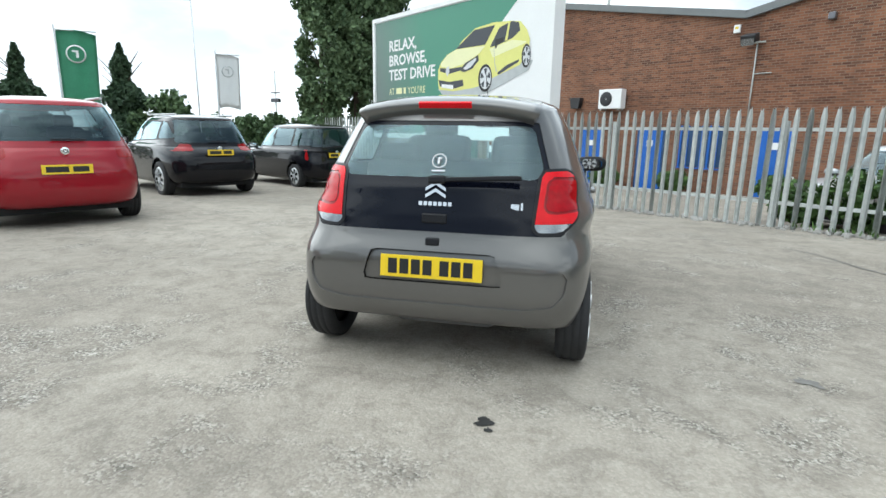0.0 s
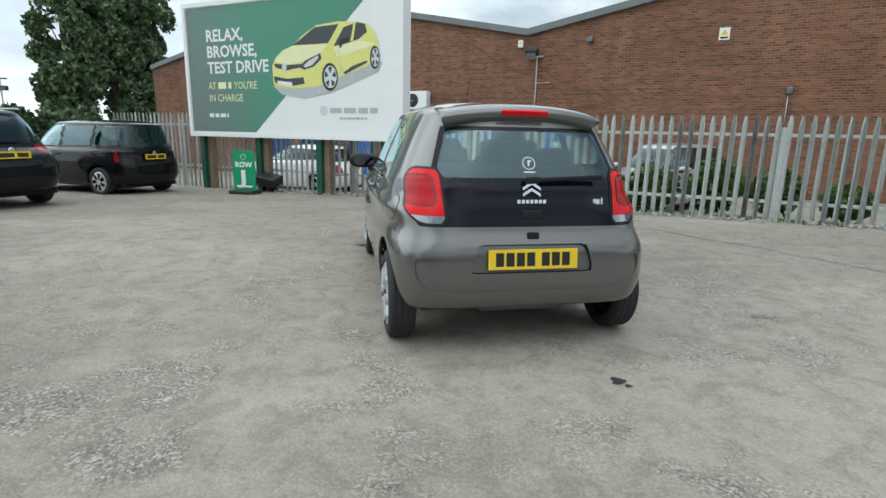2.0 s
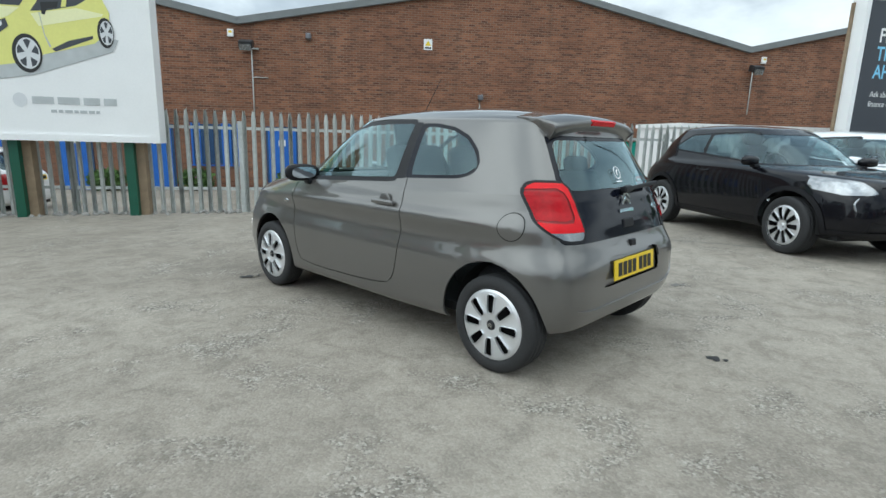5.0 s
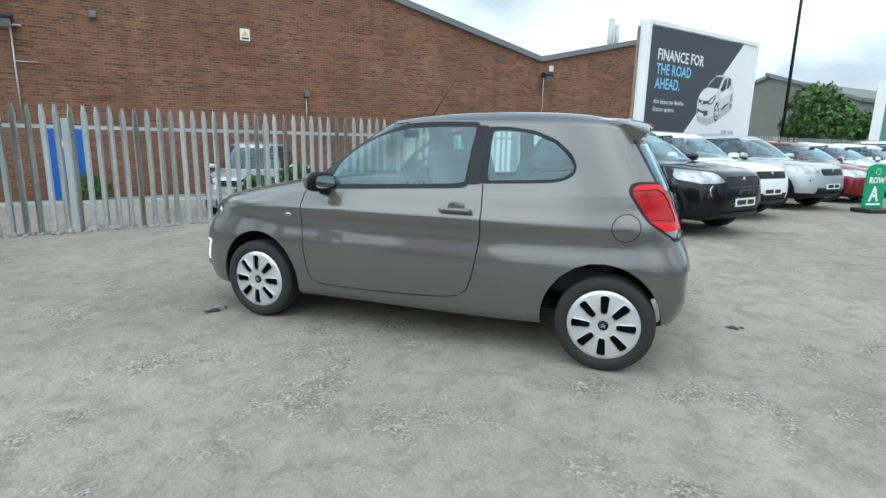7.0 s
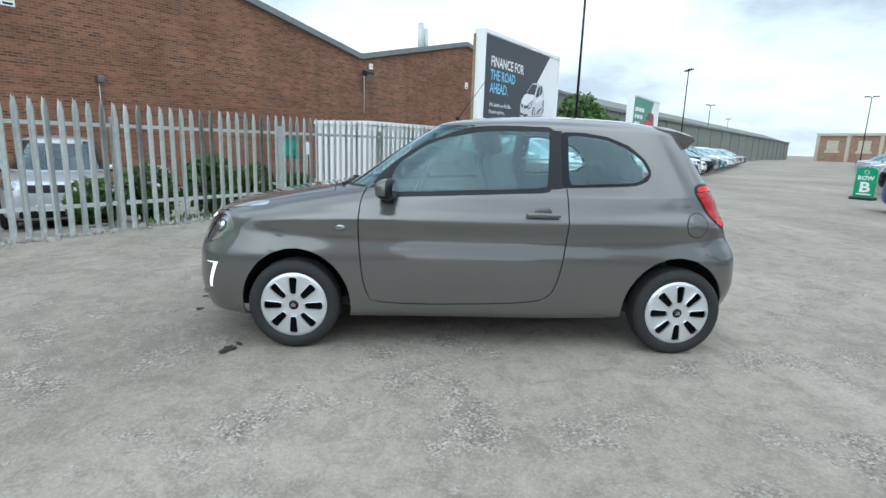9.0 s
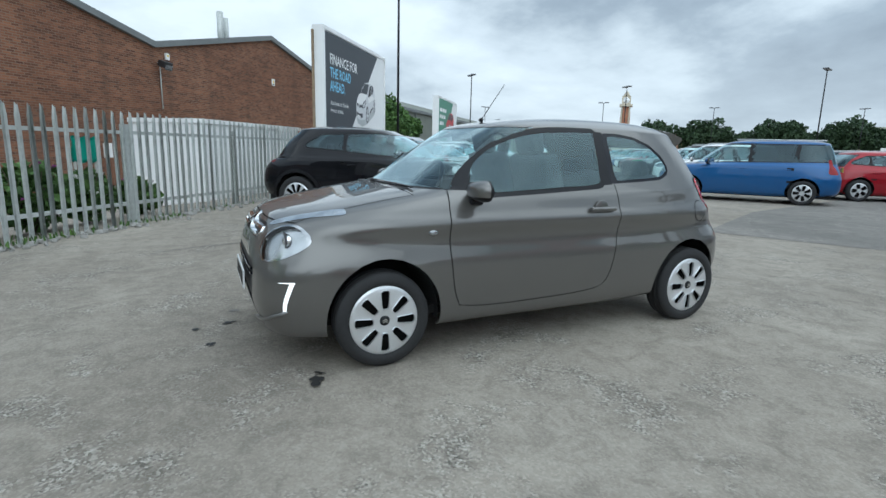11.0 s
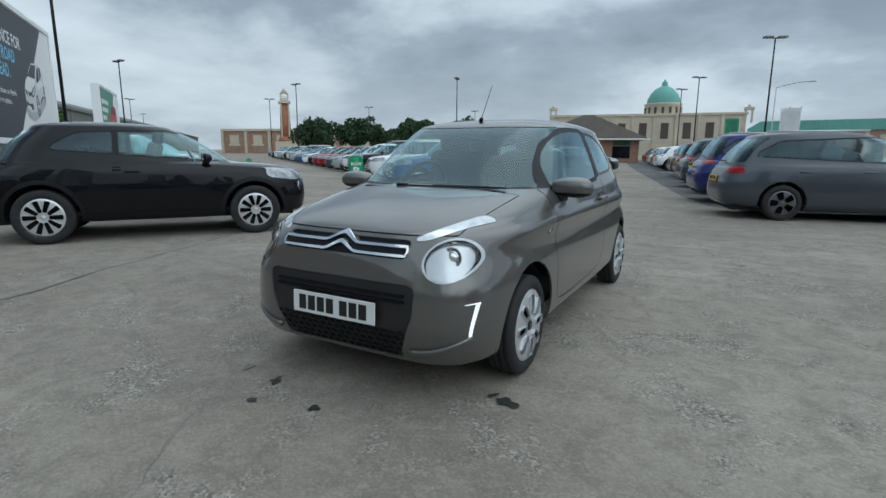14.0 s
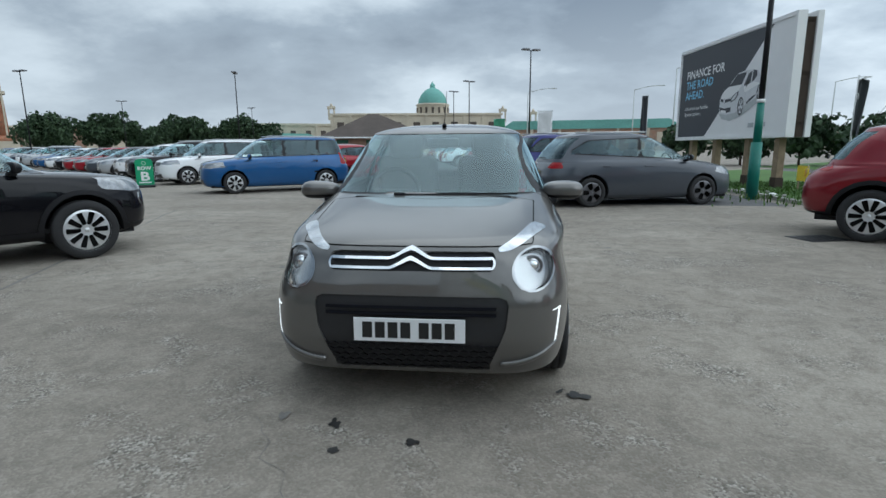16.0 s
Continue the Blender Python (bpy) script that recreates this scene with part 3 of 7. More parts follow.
for s, z, w, h in [(-0.7, 0.2, 1.5, 1.35), (-9.6, 0.1, 2.2, 1.3), (-12.6, 0.1, 2.2, 1.3)]:
    d = thing("window", on_wall(s, 0), "dark blue barred window in the brick wall", "window", "warehouse windows", "structure")
    part("pane", boxed(-w / 2, -0.03, z, w / 2, 0.01, z + h), M_NAVY, d)
    bm = bmesh.new()
    for i in range(7):
        x = -w / 2 + i * w / 6
        box(bm, x - 0.03, -0.06, z - 0.03, x + 0.03, -0.032, z + h + 0.03)
    box(bm, -w / 2 - 0.05, -0.09, z - 0.08, w / 2 + 0.05, -0.062, z - 0.03)
    part("window_frame", bm, M_BLUEDOOR, d)

ac = thing("air_conditioner", on_wall(-4.25, 2.2, 0.02), "white air conditioning unit on wall brackets", "air conditioner")
part("casing", boxed(-0.5, -0.36, 0, 0.5, -0.04, 0.72, bevel=0.02), M_WHITE, ac)
part("fan_grille", lathe(bmesh.new(), [(0.0, 0.02), (0.012, 0.08), (0.012, 0.25), (0, 0.27)], 28, "Z"), M_BLACK, ac, "round black fan grille").matrix_local = pose(-0.16, -0.365, 0.36, 90)
for x in (-0.4, 0.36):
    part("bracket", boxed(x, -0.36, -0.06, x + 0.04, 0, -0.01), M_GALV, ac)

vent = thing("wall_vent", on_wall(-6.0, 2.25, 0.01), "dark sooty wall vent hood", "vent")
bm = bmesh.new()
prism(bm, [(-0.18, 0), (0.18, 0), (0.26, 0.42), (-0.26, 0.42)], 0.22, pose(0, -0.22, 0))
part("hood", bm, M_BLACK, vent)

for s in (0.0, 19.75):
    box_ = thing("alarm_box", on_wall(s, 4.42, 0.0), "small white alarm box on the brick wall", "alarm box", "alarm boxes")
    part("casing", boxed(-0.10, -0.09, 0, 0.10, 0, 0.25, bevel=0.02), M_WHITE, box_)
    part("badge", boxed(-0.05, -0.096, 0.12, 0.05, -0.091, 0.19), M_YELLOW, box_)
    lamp = thing("floodlight", on_wall(s + (0.55 if s < 1 else -0.5), 4.1, 0.0), "black floodlight on a wall bracket with conduit below", "floodlight", "wall floodlights")
    part("head", boxed(-0.22, -0.5, 0.06, 0.22, -0.16, 0.30, bevel=0.03, m=pose(0, 0, 0, 18)), M_BLACK, lamp)
    part("glass_front", boxed(-0.19, -0.52, 0.0, 0.19, -0.503, 0.2, m=pose(0, 0, 0, 18)), M_LENS, lamp)
    bm = tubed((0, -0.02, 0.15), (0, -0.3, 0.15), 0.03)
    tube(bm, (0.1, -0.03, 0.0), (0.1, -0.03, -2.6 if s < 1 else -1.6), 0.022)
    if s < 1:
        tube(bm, (0.1, -0.03, -0.95), (0.62, -0.03, -0.95), 0.018)
        tube(bm, (-0.12, -0.06, -0.03), (0.34, -0.06, -0.03), 0.025)
    part("conduit", bm, M_GALV, lamp)
for s, z in ((2.55, 4.55), (8.6, 2.75), (32.7, 4.3)):
    ob = thing("wall_lamp", on_wall(s, z, 0.0), "small rusty bulkhead lamp on the brick wall", "lamp", "bulkhead lamps")
    part("body", boxed(-0.09, -0.2, -0.1, 0.09, 0, 0.1, bevel=0.03), M_DKALLOY, ob)
    if z < 3:
        part("conduit", tubed((0, -0.02, -0.1), (0, -0.02, -1.0), 0.018), M_GALV, ob)
for s, z, w in ((6.66, 4.32, 0.30), (27.5, 4.35, 0.28)):
    ob = thing("warning_sign", on_wall(s, z, 0.0), "pale warning sign with a yellow triangle", "sign", "warning signs")
    part("plate", boxed(-w / 2, -0.02, 0, w / 2, 0, w * 1.2), M_WHITE, ob)
    bm = bmesh.new()
    prism(bm, [(-w * 0.36, w * 0.45), (w * 0.36, w * 0.45), (0, w * 1.05)], 0.003, pose(0, -0.024, 0))
    part("triangle", bm, M_YELLOW, ob)
    part("text_bar", boxed(-w * 0.36, -0.024, w * 0.12, w * 0.36, -0.021, w * 0.3), M_INK, ob)
ob = thing("flue", pose(24.7, 0.8, 6.1, 0, 0, WDEG), "pale twin steel flue on the roof", "flue")
part("pipe", tubed((0, 0, -0.6), (0, 0, 1.15), 0.15), M_GALV, ob)
part("pipe", tubed((0.42, 0, -0.6), (0.42, 0, 0.95), 0.12), M_GALV, ob)
ob = thing("roof_post", on_wall(-5.6, 5.9, -1.0), "thin grey post above the roof edge", "post")
part("pipe", tubed((0, 0, -0.6), (0, 0, 1.6), 0.06), M_GALV, ob)

# white storage box and sheets leaning behind the fence
ob = thing("storage_container", pose(12.3, 0.55, -0.35, 0, 0, -36), "white ribbed storage cabin behind the fence", "cabin")
part("shell", boxed(-2.4, 0, 0, 2.4, 1.9, 2.02, bevel=0.02), M_WHITE, ob)
for i in range(24):
    part("rib", boxed(-2.35 + i * 0.2, -0.03, 0.08, -2.25 + i * 0.2, 0.0, 1.92), M_WHITE, ob)
part("roof_edge", boxed(-2.45, -0.06, 2.02, 2.45, 1.95, 2.12), M_WHITE, ob)

# ---- palisade fence ----
fence = thing("palisade_fence", pose(*FA, 0), "galvanised steel palisade fence along the lot edge", "fence", kind="structure")
FDEG = math.degrees(math.atan2(FD.y, FD.x))
FLEN, BAY, PITCH = 40.0, 2.75, 0.157


def fence_at(s, out=0.0, z=0.0):
    p = FA + FD * s
    return pose(p.x, p.y, z, 0, 0, FDEG) @ pose(0, -out, 0)


def pale_mesh():
    """A corrugated pale with a split three-point top."""
    prof = [(-0.038, 0.0), (-0.030, -0.004), (-0.018, -0.020), (0.018, -0.020), (0.030, -0.004), (0.038, 0.0)]
    bm = bmesh.new()
    rows = []
    for z, k in ((-0.33, 1.0), (1.50, 1.0), (1.62, 0.42)):
        rows.append([bm.verts.new((x * k, y, z + (0.03 if z > 1.55 and abs(x) > 0.02 else 0))) for x, y in prof])
    for a, b in zip(rows, rows[1:]):
        for i in range(len(prof) - 1):
            bm.faces.new((a[i], a[i + 1], b[i + 1], b[i]))
    bm2 = bmesh.ops.solidify(bm, geom=list(bm.faces), thickness=0.003)
    me = bpy.data.meshes.new("pale")
    bm.to_mesh(me)
    bm.free()
    me.materials.append(M_GALV)
    return me


inv = fence.matrix_world.inverted()
bays = int(FLEN / BAY)
for b in range(bays):
    s0 = b * BAY
    for zr in (0.28, 1.34):
        bm = boxed(0.06, -0.005, zr - 0.025, BAY - 0.06, 0.0, zr + 0.025)
        box(bm, 0.06, 0.0, zr + 0.02, BAY - 0.06, 0.04, zr + 0.025)
        part("rail", bm, M_GALV, fence).matrix_local = inv @ fence_at(s0)
    bm = boxed(-0.04, 0.002, -0.4, 0.04, 0.012, 1.46)
    box(bm, -0.006, 0.012, -0.4, 0.006, 0.09, 1.46)
    box(bm, -0.04, 0.09, -0.4, 0.04, 0.1, 1.46)
    part("post", bm, M_GALV, fence).matrix_local = inv @ fence_at(s0)
PALE = pale_mesh()
for i in range(int(FLEN / PITCH)):
    s = i * PITCH + 0.08
    ob = new("pale", PALE)
    ob.parent = fence
    ob.matrix_local = inv @ fence_at(s, 0.006) @ pose(0, 0, random.uniform(-0.012, 0.012), random.uniform(-0.3, 0.3), random.uniform(-0.3, 0.3), 0)

# weeds and rubble along the foot of the fence


def tuft_mesh(n, spread, h, seed, w=0.012, blob=None):
    rnd = random.Random(seed)
    bm = bmesh.new()
    for _ in range(n):
        x, y = rnd.uniform(-spread[0], spread[0]), rnd.gauss(0, spread[1])
        a, l = rnd.uniform(0, 6.28), h * rnd.uniform(0.35, 1.0)
        lean = l * rnd.uniform(0.1, 0.7)
        d, p = Vector((math.cos(a), math.sin(a), 0)), Vector((-math.sin(a), math.cos(a), 0)) * w
        b = Vector((x, y, 0))
        v = [bm.verts.new(q) for q in (b - p, b + p, b + d * lean * 0.45 + p * 0.8 + Vector((0, 0, l * 0.65)), b + d * lean * 0.45 - p * 0.8 + Vector((0, 0, l * 0.65)), b + d * lean + Vector((0, 0, l)))]
        bm.faces.new((v[0], v[1], v[2], v[3]))
        bm.faces.new((v[3], v[2], v[4]))
    return bm


ob = part("weeds", tuft_mesh(380, (5.5, 0.09), 0.11, 5), M_GRASS, None)
ob.matrix_world = fence_at(19.5, 0.05, -0.03)
tagged(ob, "rough weeds and grass along the foot of the fence", "weeds", kind="stuff")
rnd = random.Random(9)
bm = bmesh.new()
for _ in range(900):
    s, o = rnd.uniform(-14, 11), abs(rnd.gauss(0.05, 0.15))
    r = rnd.uniform(0.015, 0.06)
    p = FA + FD * (19 + s)
    m = Matrix.Translation((s, -o, gz(*p) + r * 0.3)) @ Euler((rnd.random() * 6, rnd.random() * 6, rnd.random() * 6)).to_matrix().to_4x4() @ Matrix.Diagonal((r, r * rnd.uniform(0.6, 1.2), r * rnd.uniform(0.4, 0.8), 1))
    bmesh.ops.create_icosphere(bm, subdivisions=1, radius=1, matrix=m)
ob = part("rubble", bm, M_PAVE, None)
ob.matrix_world = fence_at(19.0)
tagged(ob, "loose stones and rubble at the foot of the fence", "rubble", kind="stuff")

# ---- cars ----


def liner(r, depth, n=24, end=1.04):
    """The inside of a wheel arch: an upper half tunnel with its back wall."""
    bm = bmesh.new()
    rows = []
    for x in (0.0, depth):
        rows.append([bm.verts.new((x, r * math.cos(a), r * math.sin(a))) for a in [math.pi * (-0.04 + (end + 0.04) * i / n) for i in range(n + 1)]])
    for i in range(n):
        bm.faces.new((rows[0][i], rows[0][i + 1], rows[1][i + 1], rows[1][i]))
    bm.faces.new(rows[1])
    return bm


def heading(hx, hy):
    return math.degrees(math.atan2(-hx, hy))


def tyre_mesh(r, w, rim):
    bm = bmesh.new()
    h = w / 2
    lathe(bm, [(-h * 0.62, rim), (-h * 0.92, rim + 0.012), (-h, rim + (r - rim) * 0.45), (-h * 0.93, r - 0.022), (-h * 0.78, r - 0.004), (-h * 0.5, r), (-h * 0.46, r - 0.006), (-h * 0.4, r),
               (-h * 0.06, r), (0, r - 0.006), (h * 0.06, r), (h * 0.4, r), (h * 0.46, r - 0.006), (h * 0.5, r), (h * 0.78, r - 0.004), (h * 0.93, r - 0.022), (h, rim + (r - rim) * 0.45), (h * 0.92, rim + 0.012), (h * 0.62, rim)], 40)
    return bm


def wheel_cover(rim, slots, inner, outer, half, quarter=20):
    """A dished disc with slots; its outer face looks towards -x."""
    bm = bmesh.new()
    N = max(64, slots * 12)
    rs = [0.02 + (rim - 0.02) * i / 14 for i in range(15)]
    def dish(r):
        k = r / rim
        return -0.034 - 0.006 * math.sin(k * math.pi) + (0.010 if k > 0.97 else 0)
    rows = [[bm.verts.new((dish(r), r * math.cos(2 * math.pi * i / N), r * math.sin(2 * math.pi * i / N))) for i in range(N)] for r in rs]
    for a, b in zip(rows, rows[1:]):
        for i in range(N):
            j = (i + 1) % N
            bm.faces.new((a[i], b[i], b[j], a[j]))
    c = bm.verts.new((dish(0), 0, 0))
    for i in range(N):
        bm.faces.new((c, rows[0][i], rows[0][(i + 1) % N]))
    def slot(co):
        r, a = math.hypot(co.y, co.z), math.atan2(co.z, co.y)
        a = (a + math.pi / slots) % (2 * math.pi / slots) - math.pi / slots
        u, v = r * math.cos(a), r * math.sin(a)
        du, dv = abs(u - (inner + outer) / 2) - (outer - inner) / 2 + half * 0.5, abs(v) - half * (0.75 + 0.3 * (u - inner) / (outer - inner)) + half * 0.5
        return math.hypot(max(du, 0), max(dv, 0)) + min(max(du, dv), 0) - half * 0.5
    holes = cut_take(bm, slot)
    holes.free()
    for f in bm.faces:
        f.smooth = True
    return rimmed(bm, 0.014)


def add_wheel(car, x, y, r, w, rim, cover, cover_mat, left, badge=False, cover_label=""):
    wh = new("wheel")
    wh.parent = car
    wh.matrix_local = pose(x, y, r) if left else pose(x, y, r, 0, 0, 180)
    if "tyre" not in cover:
        cover["tyre"], cover["back"], cover["hub"] = tyre_mesh(r, w, rim), None, None
        me = bpy.data.meshes.new("tyre")
        cover["tyre"].to_mesh(me)
        me.materials.append(M_RUBBER)
        cover["tyre"] = me
        bm = lathe(bmesh.new(), [(0.02, 0.0001), (0.02, rim + 0.004), (-w * 0.31, rim + 0.004)], 32)
        me = bpy.data.meshes.new("wheel_well")
        bm.to_mesh(me)
        me.materials.append(M_GAP)
        cover["back"] = me
        me = bpy.data.meshes.new("rim")
        cover["make"]().to_mesh(me)
        me.materials.append(cover_mat)
        cover["rim"] = me
        bm = lathe(bmesh.new(), [(-0.046, 0.0001), (-0.046, 0.02), (-0.036, 0.030), (-0.01, 0.032)], 20)
        me = bpy.data.meshes.new("hub_cap")
        bm.to_mesh(me)
        me.materials.append(M_TRIM if badge else cover_mat)
        cover["hub"] = me
    for name, key, off in (("tyre", "tyre", 0), ("brake_drum", "back", 0), ("rim", "rim", -w * 0.5 + 0.041), ("hub_cap", "hub", -w * 0.5 + 0.041)):
        ob = new(name, cover[key])
        ob.parent = wh
        ob.matrix_local = pose(off, 0, 0)
        if name == "rim" and cover_label:
            ob["label"] = cover_label
    if badge:
        bm = bmesh.new()
        for k in (0, 1):
            prism(bm, [(-0.014, -0.012 + k * 0.011), (0, -0.002 + k * 0.011), (0.014, -0.012 + k * 0.011), (0.014, -0.007 + k * 0.011), (0, 0.003 + k * 0.011), (-0.014, -0.007 + k * 0.011)], 0.002)
        ob = part("wheel_badge", bm, M_CHROME, wh)
        ob.matrix_local = pose(-w * 0.5 + 0.041 - 0.048, 0, 0, 0, 0, -90)
    return wh


def plate(car, y, z, mat, back, tilt=0.0, w=0.52, h=0.111, fine=False):
    ob = part("number_plate", boxed(-w / 2, -0.004, -h / 2, w / 2, 0.004, h / 2, bevel=0.0015), mat, car, "yellow number plate with dark bars" if back else "white number plate with dark bars")
    ob.matrix_local = pose(0, y, z, tilt, 0, 0 if back else 180)
    # the registration, as plain bars
    if fine:
        x = -w * 0.42
        for k in range(7):
            part("registration_bar", boxed(x, -0.0062, -h * 0.34, x + w * 0.088, -0.0042, h * 0.34), M_INK, ob)
            x += w * (0.115 if k != 3 else 0.165)
    else:
        for x0, x1 in ((-0.42, 0.02), (0.10, 0.42)):
            part("registration_bar", boxed(w * x0, -0.0062, -h * 0.30, w * x1, -0.0042, h * 0.30), M_INK, ob)
    return ob


def mirror(car, x, y, z, paint_mat, s=1.0):
    """A door mirror; x gives its side. Painted cap, black back rim and foot, glass set in."""
    side = -1 if x < 0 else 1
    bm = bmesh.new()
    bmesh.ops.create_uvsphere(bm, u_segments=24, v_segments=16, radius=1)
    for v in bm.verts:
        k = v.co.copy()
        v.co = Vector((math.copysign(abs(k.x) ** 0.75, k.x) * 0.132, (k.y * 0.085 if k.y > 0 else k.y * 0.03), math.copysign(abs(k.z) ** 0.75, k.z) * 0.061 * (1 + 0.10 * k.x * side)))
    for f in bm.faces:
        f.smooth = True
    back = cut_take(bm, lambda co: co.y - 0.004)
    low = cut_take(bm, lambda co: co.z + 0.030)
    ob = part("mirror", bm, paint_mat, car, "door mirror in body colour", True)
    ob.matrix_local = pose(x + side * 0.085, y, z, 0, 0, side * 8) @ Matrix.Diagonal((s, s, s, 1))
    part("mirror_rim", back, M_TRIM, ob, "black plastic rim", True)
    part("mirror_underside", low, M_TRIM, ob, "black plastic underside", True)
    bm = bmesh.new()
    bmesh.ops.create_circle(bm, cap_ends=True, segments=28, radius=1)
    for v in bm.verts:
        k = v.co.copy()
        v.co = Vector((math.copysign(abs(k.x) ** 0.7, k.x) * 0.092, -0.0305, math.copysign(abs(k.y) ** 0.7, k.y) * 0.040))
    bmesh.ops.recalc_face_normals(bm, faces=bm.faces)
    part("mirror_glass", bm, M_MIRROR, ob)
    part("mirror_arm", boxed(-0.045, -0.02, -0.085, 0.045, 0.06, -0.045, bevel=0.012, m=pose(-side * 0.075, 0, 0)), M_TRIM, ob)


def seat_mesh(w=0.48):
    bm = bmesh.new()
    box(bm, -w / 2, -0.24, 0.0, w / 2, 0.26, 0.17, bevel=0.05)
    box(bm, -w / 2, -0.08, 0.0, w / 2, 0.06, 0.62, bevel=0.05, m=pose(0, -0.22, 0.1, -16))
    if w < 0.6:
        box(bm, -0.13, -0.05, 0.60, 0.13, 0.05, 0.80, bevel=0.045, m=pose(0, -0.20, 0.1, -14))
    else:
        for x in (-0.36, 0.36):
            box(bm, x - 0.12, -0.04, 0.60, x + 0.12, 0.04, 0.72, bevel=0.035, m=pose(0, -0.2, 0.1, -14))
    for f in bm.faces:
        f.smooth = True
    return bm


def interior(car, W, yc, floor, belt, rear, wheel_x):
    for x in (-0.34 * W / 0.8, 0.34 * W / 0.8):
        part("front_seat", seat_mesh(), M_SEAT, car).matrix_local = pose(x, yc - 0.85, floor + 0.22)
    part("rear_seat", seat_mesh(1.15 * W / 0.8), M_SEAT, car).matrix_local = pose(0, rear, floor + 0.08)
    bm = boxed(-W * 0.86, -0.16, -0.30, W * 0.86, 0.20, 0.0, bevel=0.06)
    for f in bm.faces:
        f.smooth = True
    part("dashboard", bm, M_DASH, car).matrix_local = pose(0, yc - 0.12, belt - 0.01)
    part("floor_pan", boxed(-W * 0.9, rear - 0.5, floor - 0.03, W * 0.9, yc + 0.3, floor + 0.02), M_GAP, car)
    bm = bmesh.new()
    N, rows = 28, []
    for i in range(N):
        a = 2 * math.pi * i / N
        c = Vector((0.18 * math.cos(a), 0, 0.18 * math.sin(a)))
        rows.append([bm.verts.new(c + (c.normalized() * math.cos(b) + Vector((0, 1, 0)) * math.sin(b)) * 0.016) for b in (0, 1.26, 2.51, 3.77, 5.03)])
    for i in range(N):
        for k in range(5):
            bm.faces.new((rows[i][k], rows[(i + 1) % N][k], rows[(i + 1) % N][(k + 1) % 5], rows[i][(k + 1) % 5])).smooth = True
    box(bm, -0.17, -0.012, -0.03, 0.17, 0.012, 0.03, bevel=0.01)
    box(bm, -0.025, -0.012, -0.17, 0.025, 0.012, 0.0, bevel=0.01)
    part("steering_wheel", bm, M_TRIM, car).matrix_local = pose(wheel_x, yc - 0.42, belt - 0.02, 24)
    part("rear_view_mirror", boxed(-0.12, -0.012, -0.03, 0.12, 0.02, 0.03, bevel=0.012), M_TRIM, car).matrix_local = pose(0, yc - 0.52, belt + 0.33)


def ladder(bm, pairs, depth_at, out, back=0.02):
    """A raised strip over pairs of x, z points on a curved face."""
    rows = []
    for (xa, za), (xb, zb) in pairs:
        ya, yb = depth_at(xa, za), depth_at(xb, zb)
        rows.append([bm.verts.new(c) for c in ((xa, ya - back, za), (xa, ya + out, za), (xb, yb + out, zb), (xb, yb - back, zb))])
    for a, b in zip(rows, rows[1:]):
        for i in range(3):
            bm.faces.new((a[i], a[i + 1], b[i + 1], b[i]))
    bm.faces.new(rows[0])
    bm.faces.new(rows[-1][::-1])
    bmesh.ops.recalc_face_normals(bm, faces=bm.faces)


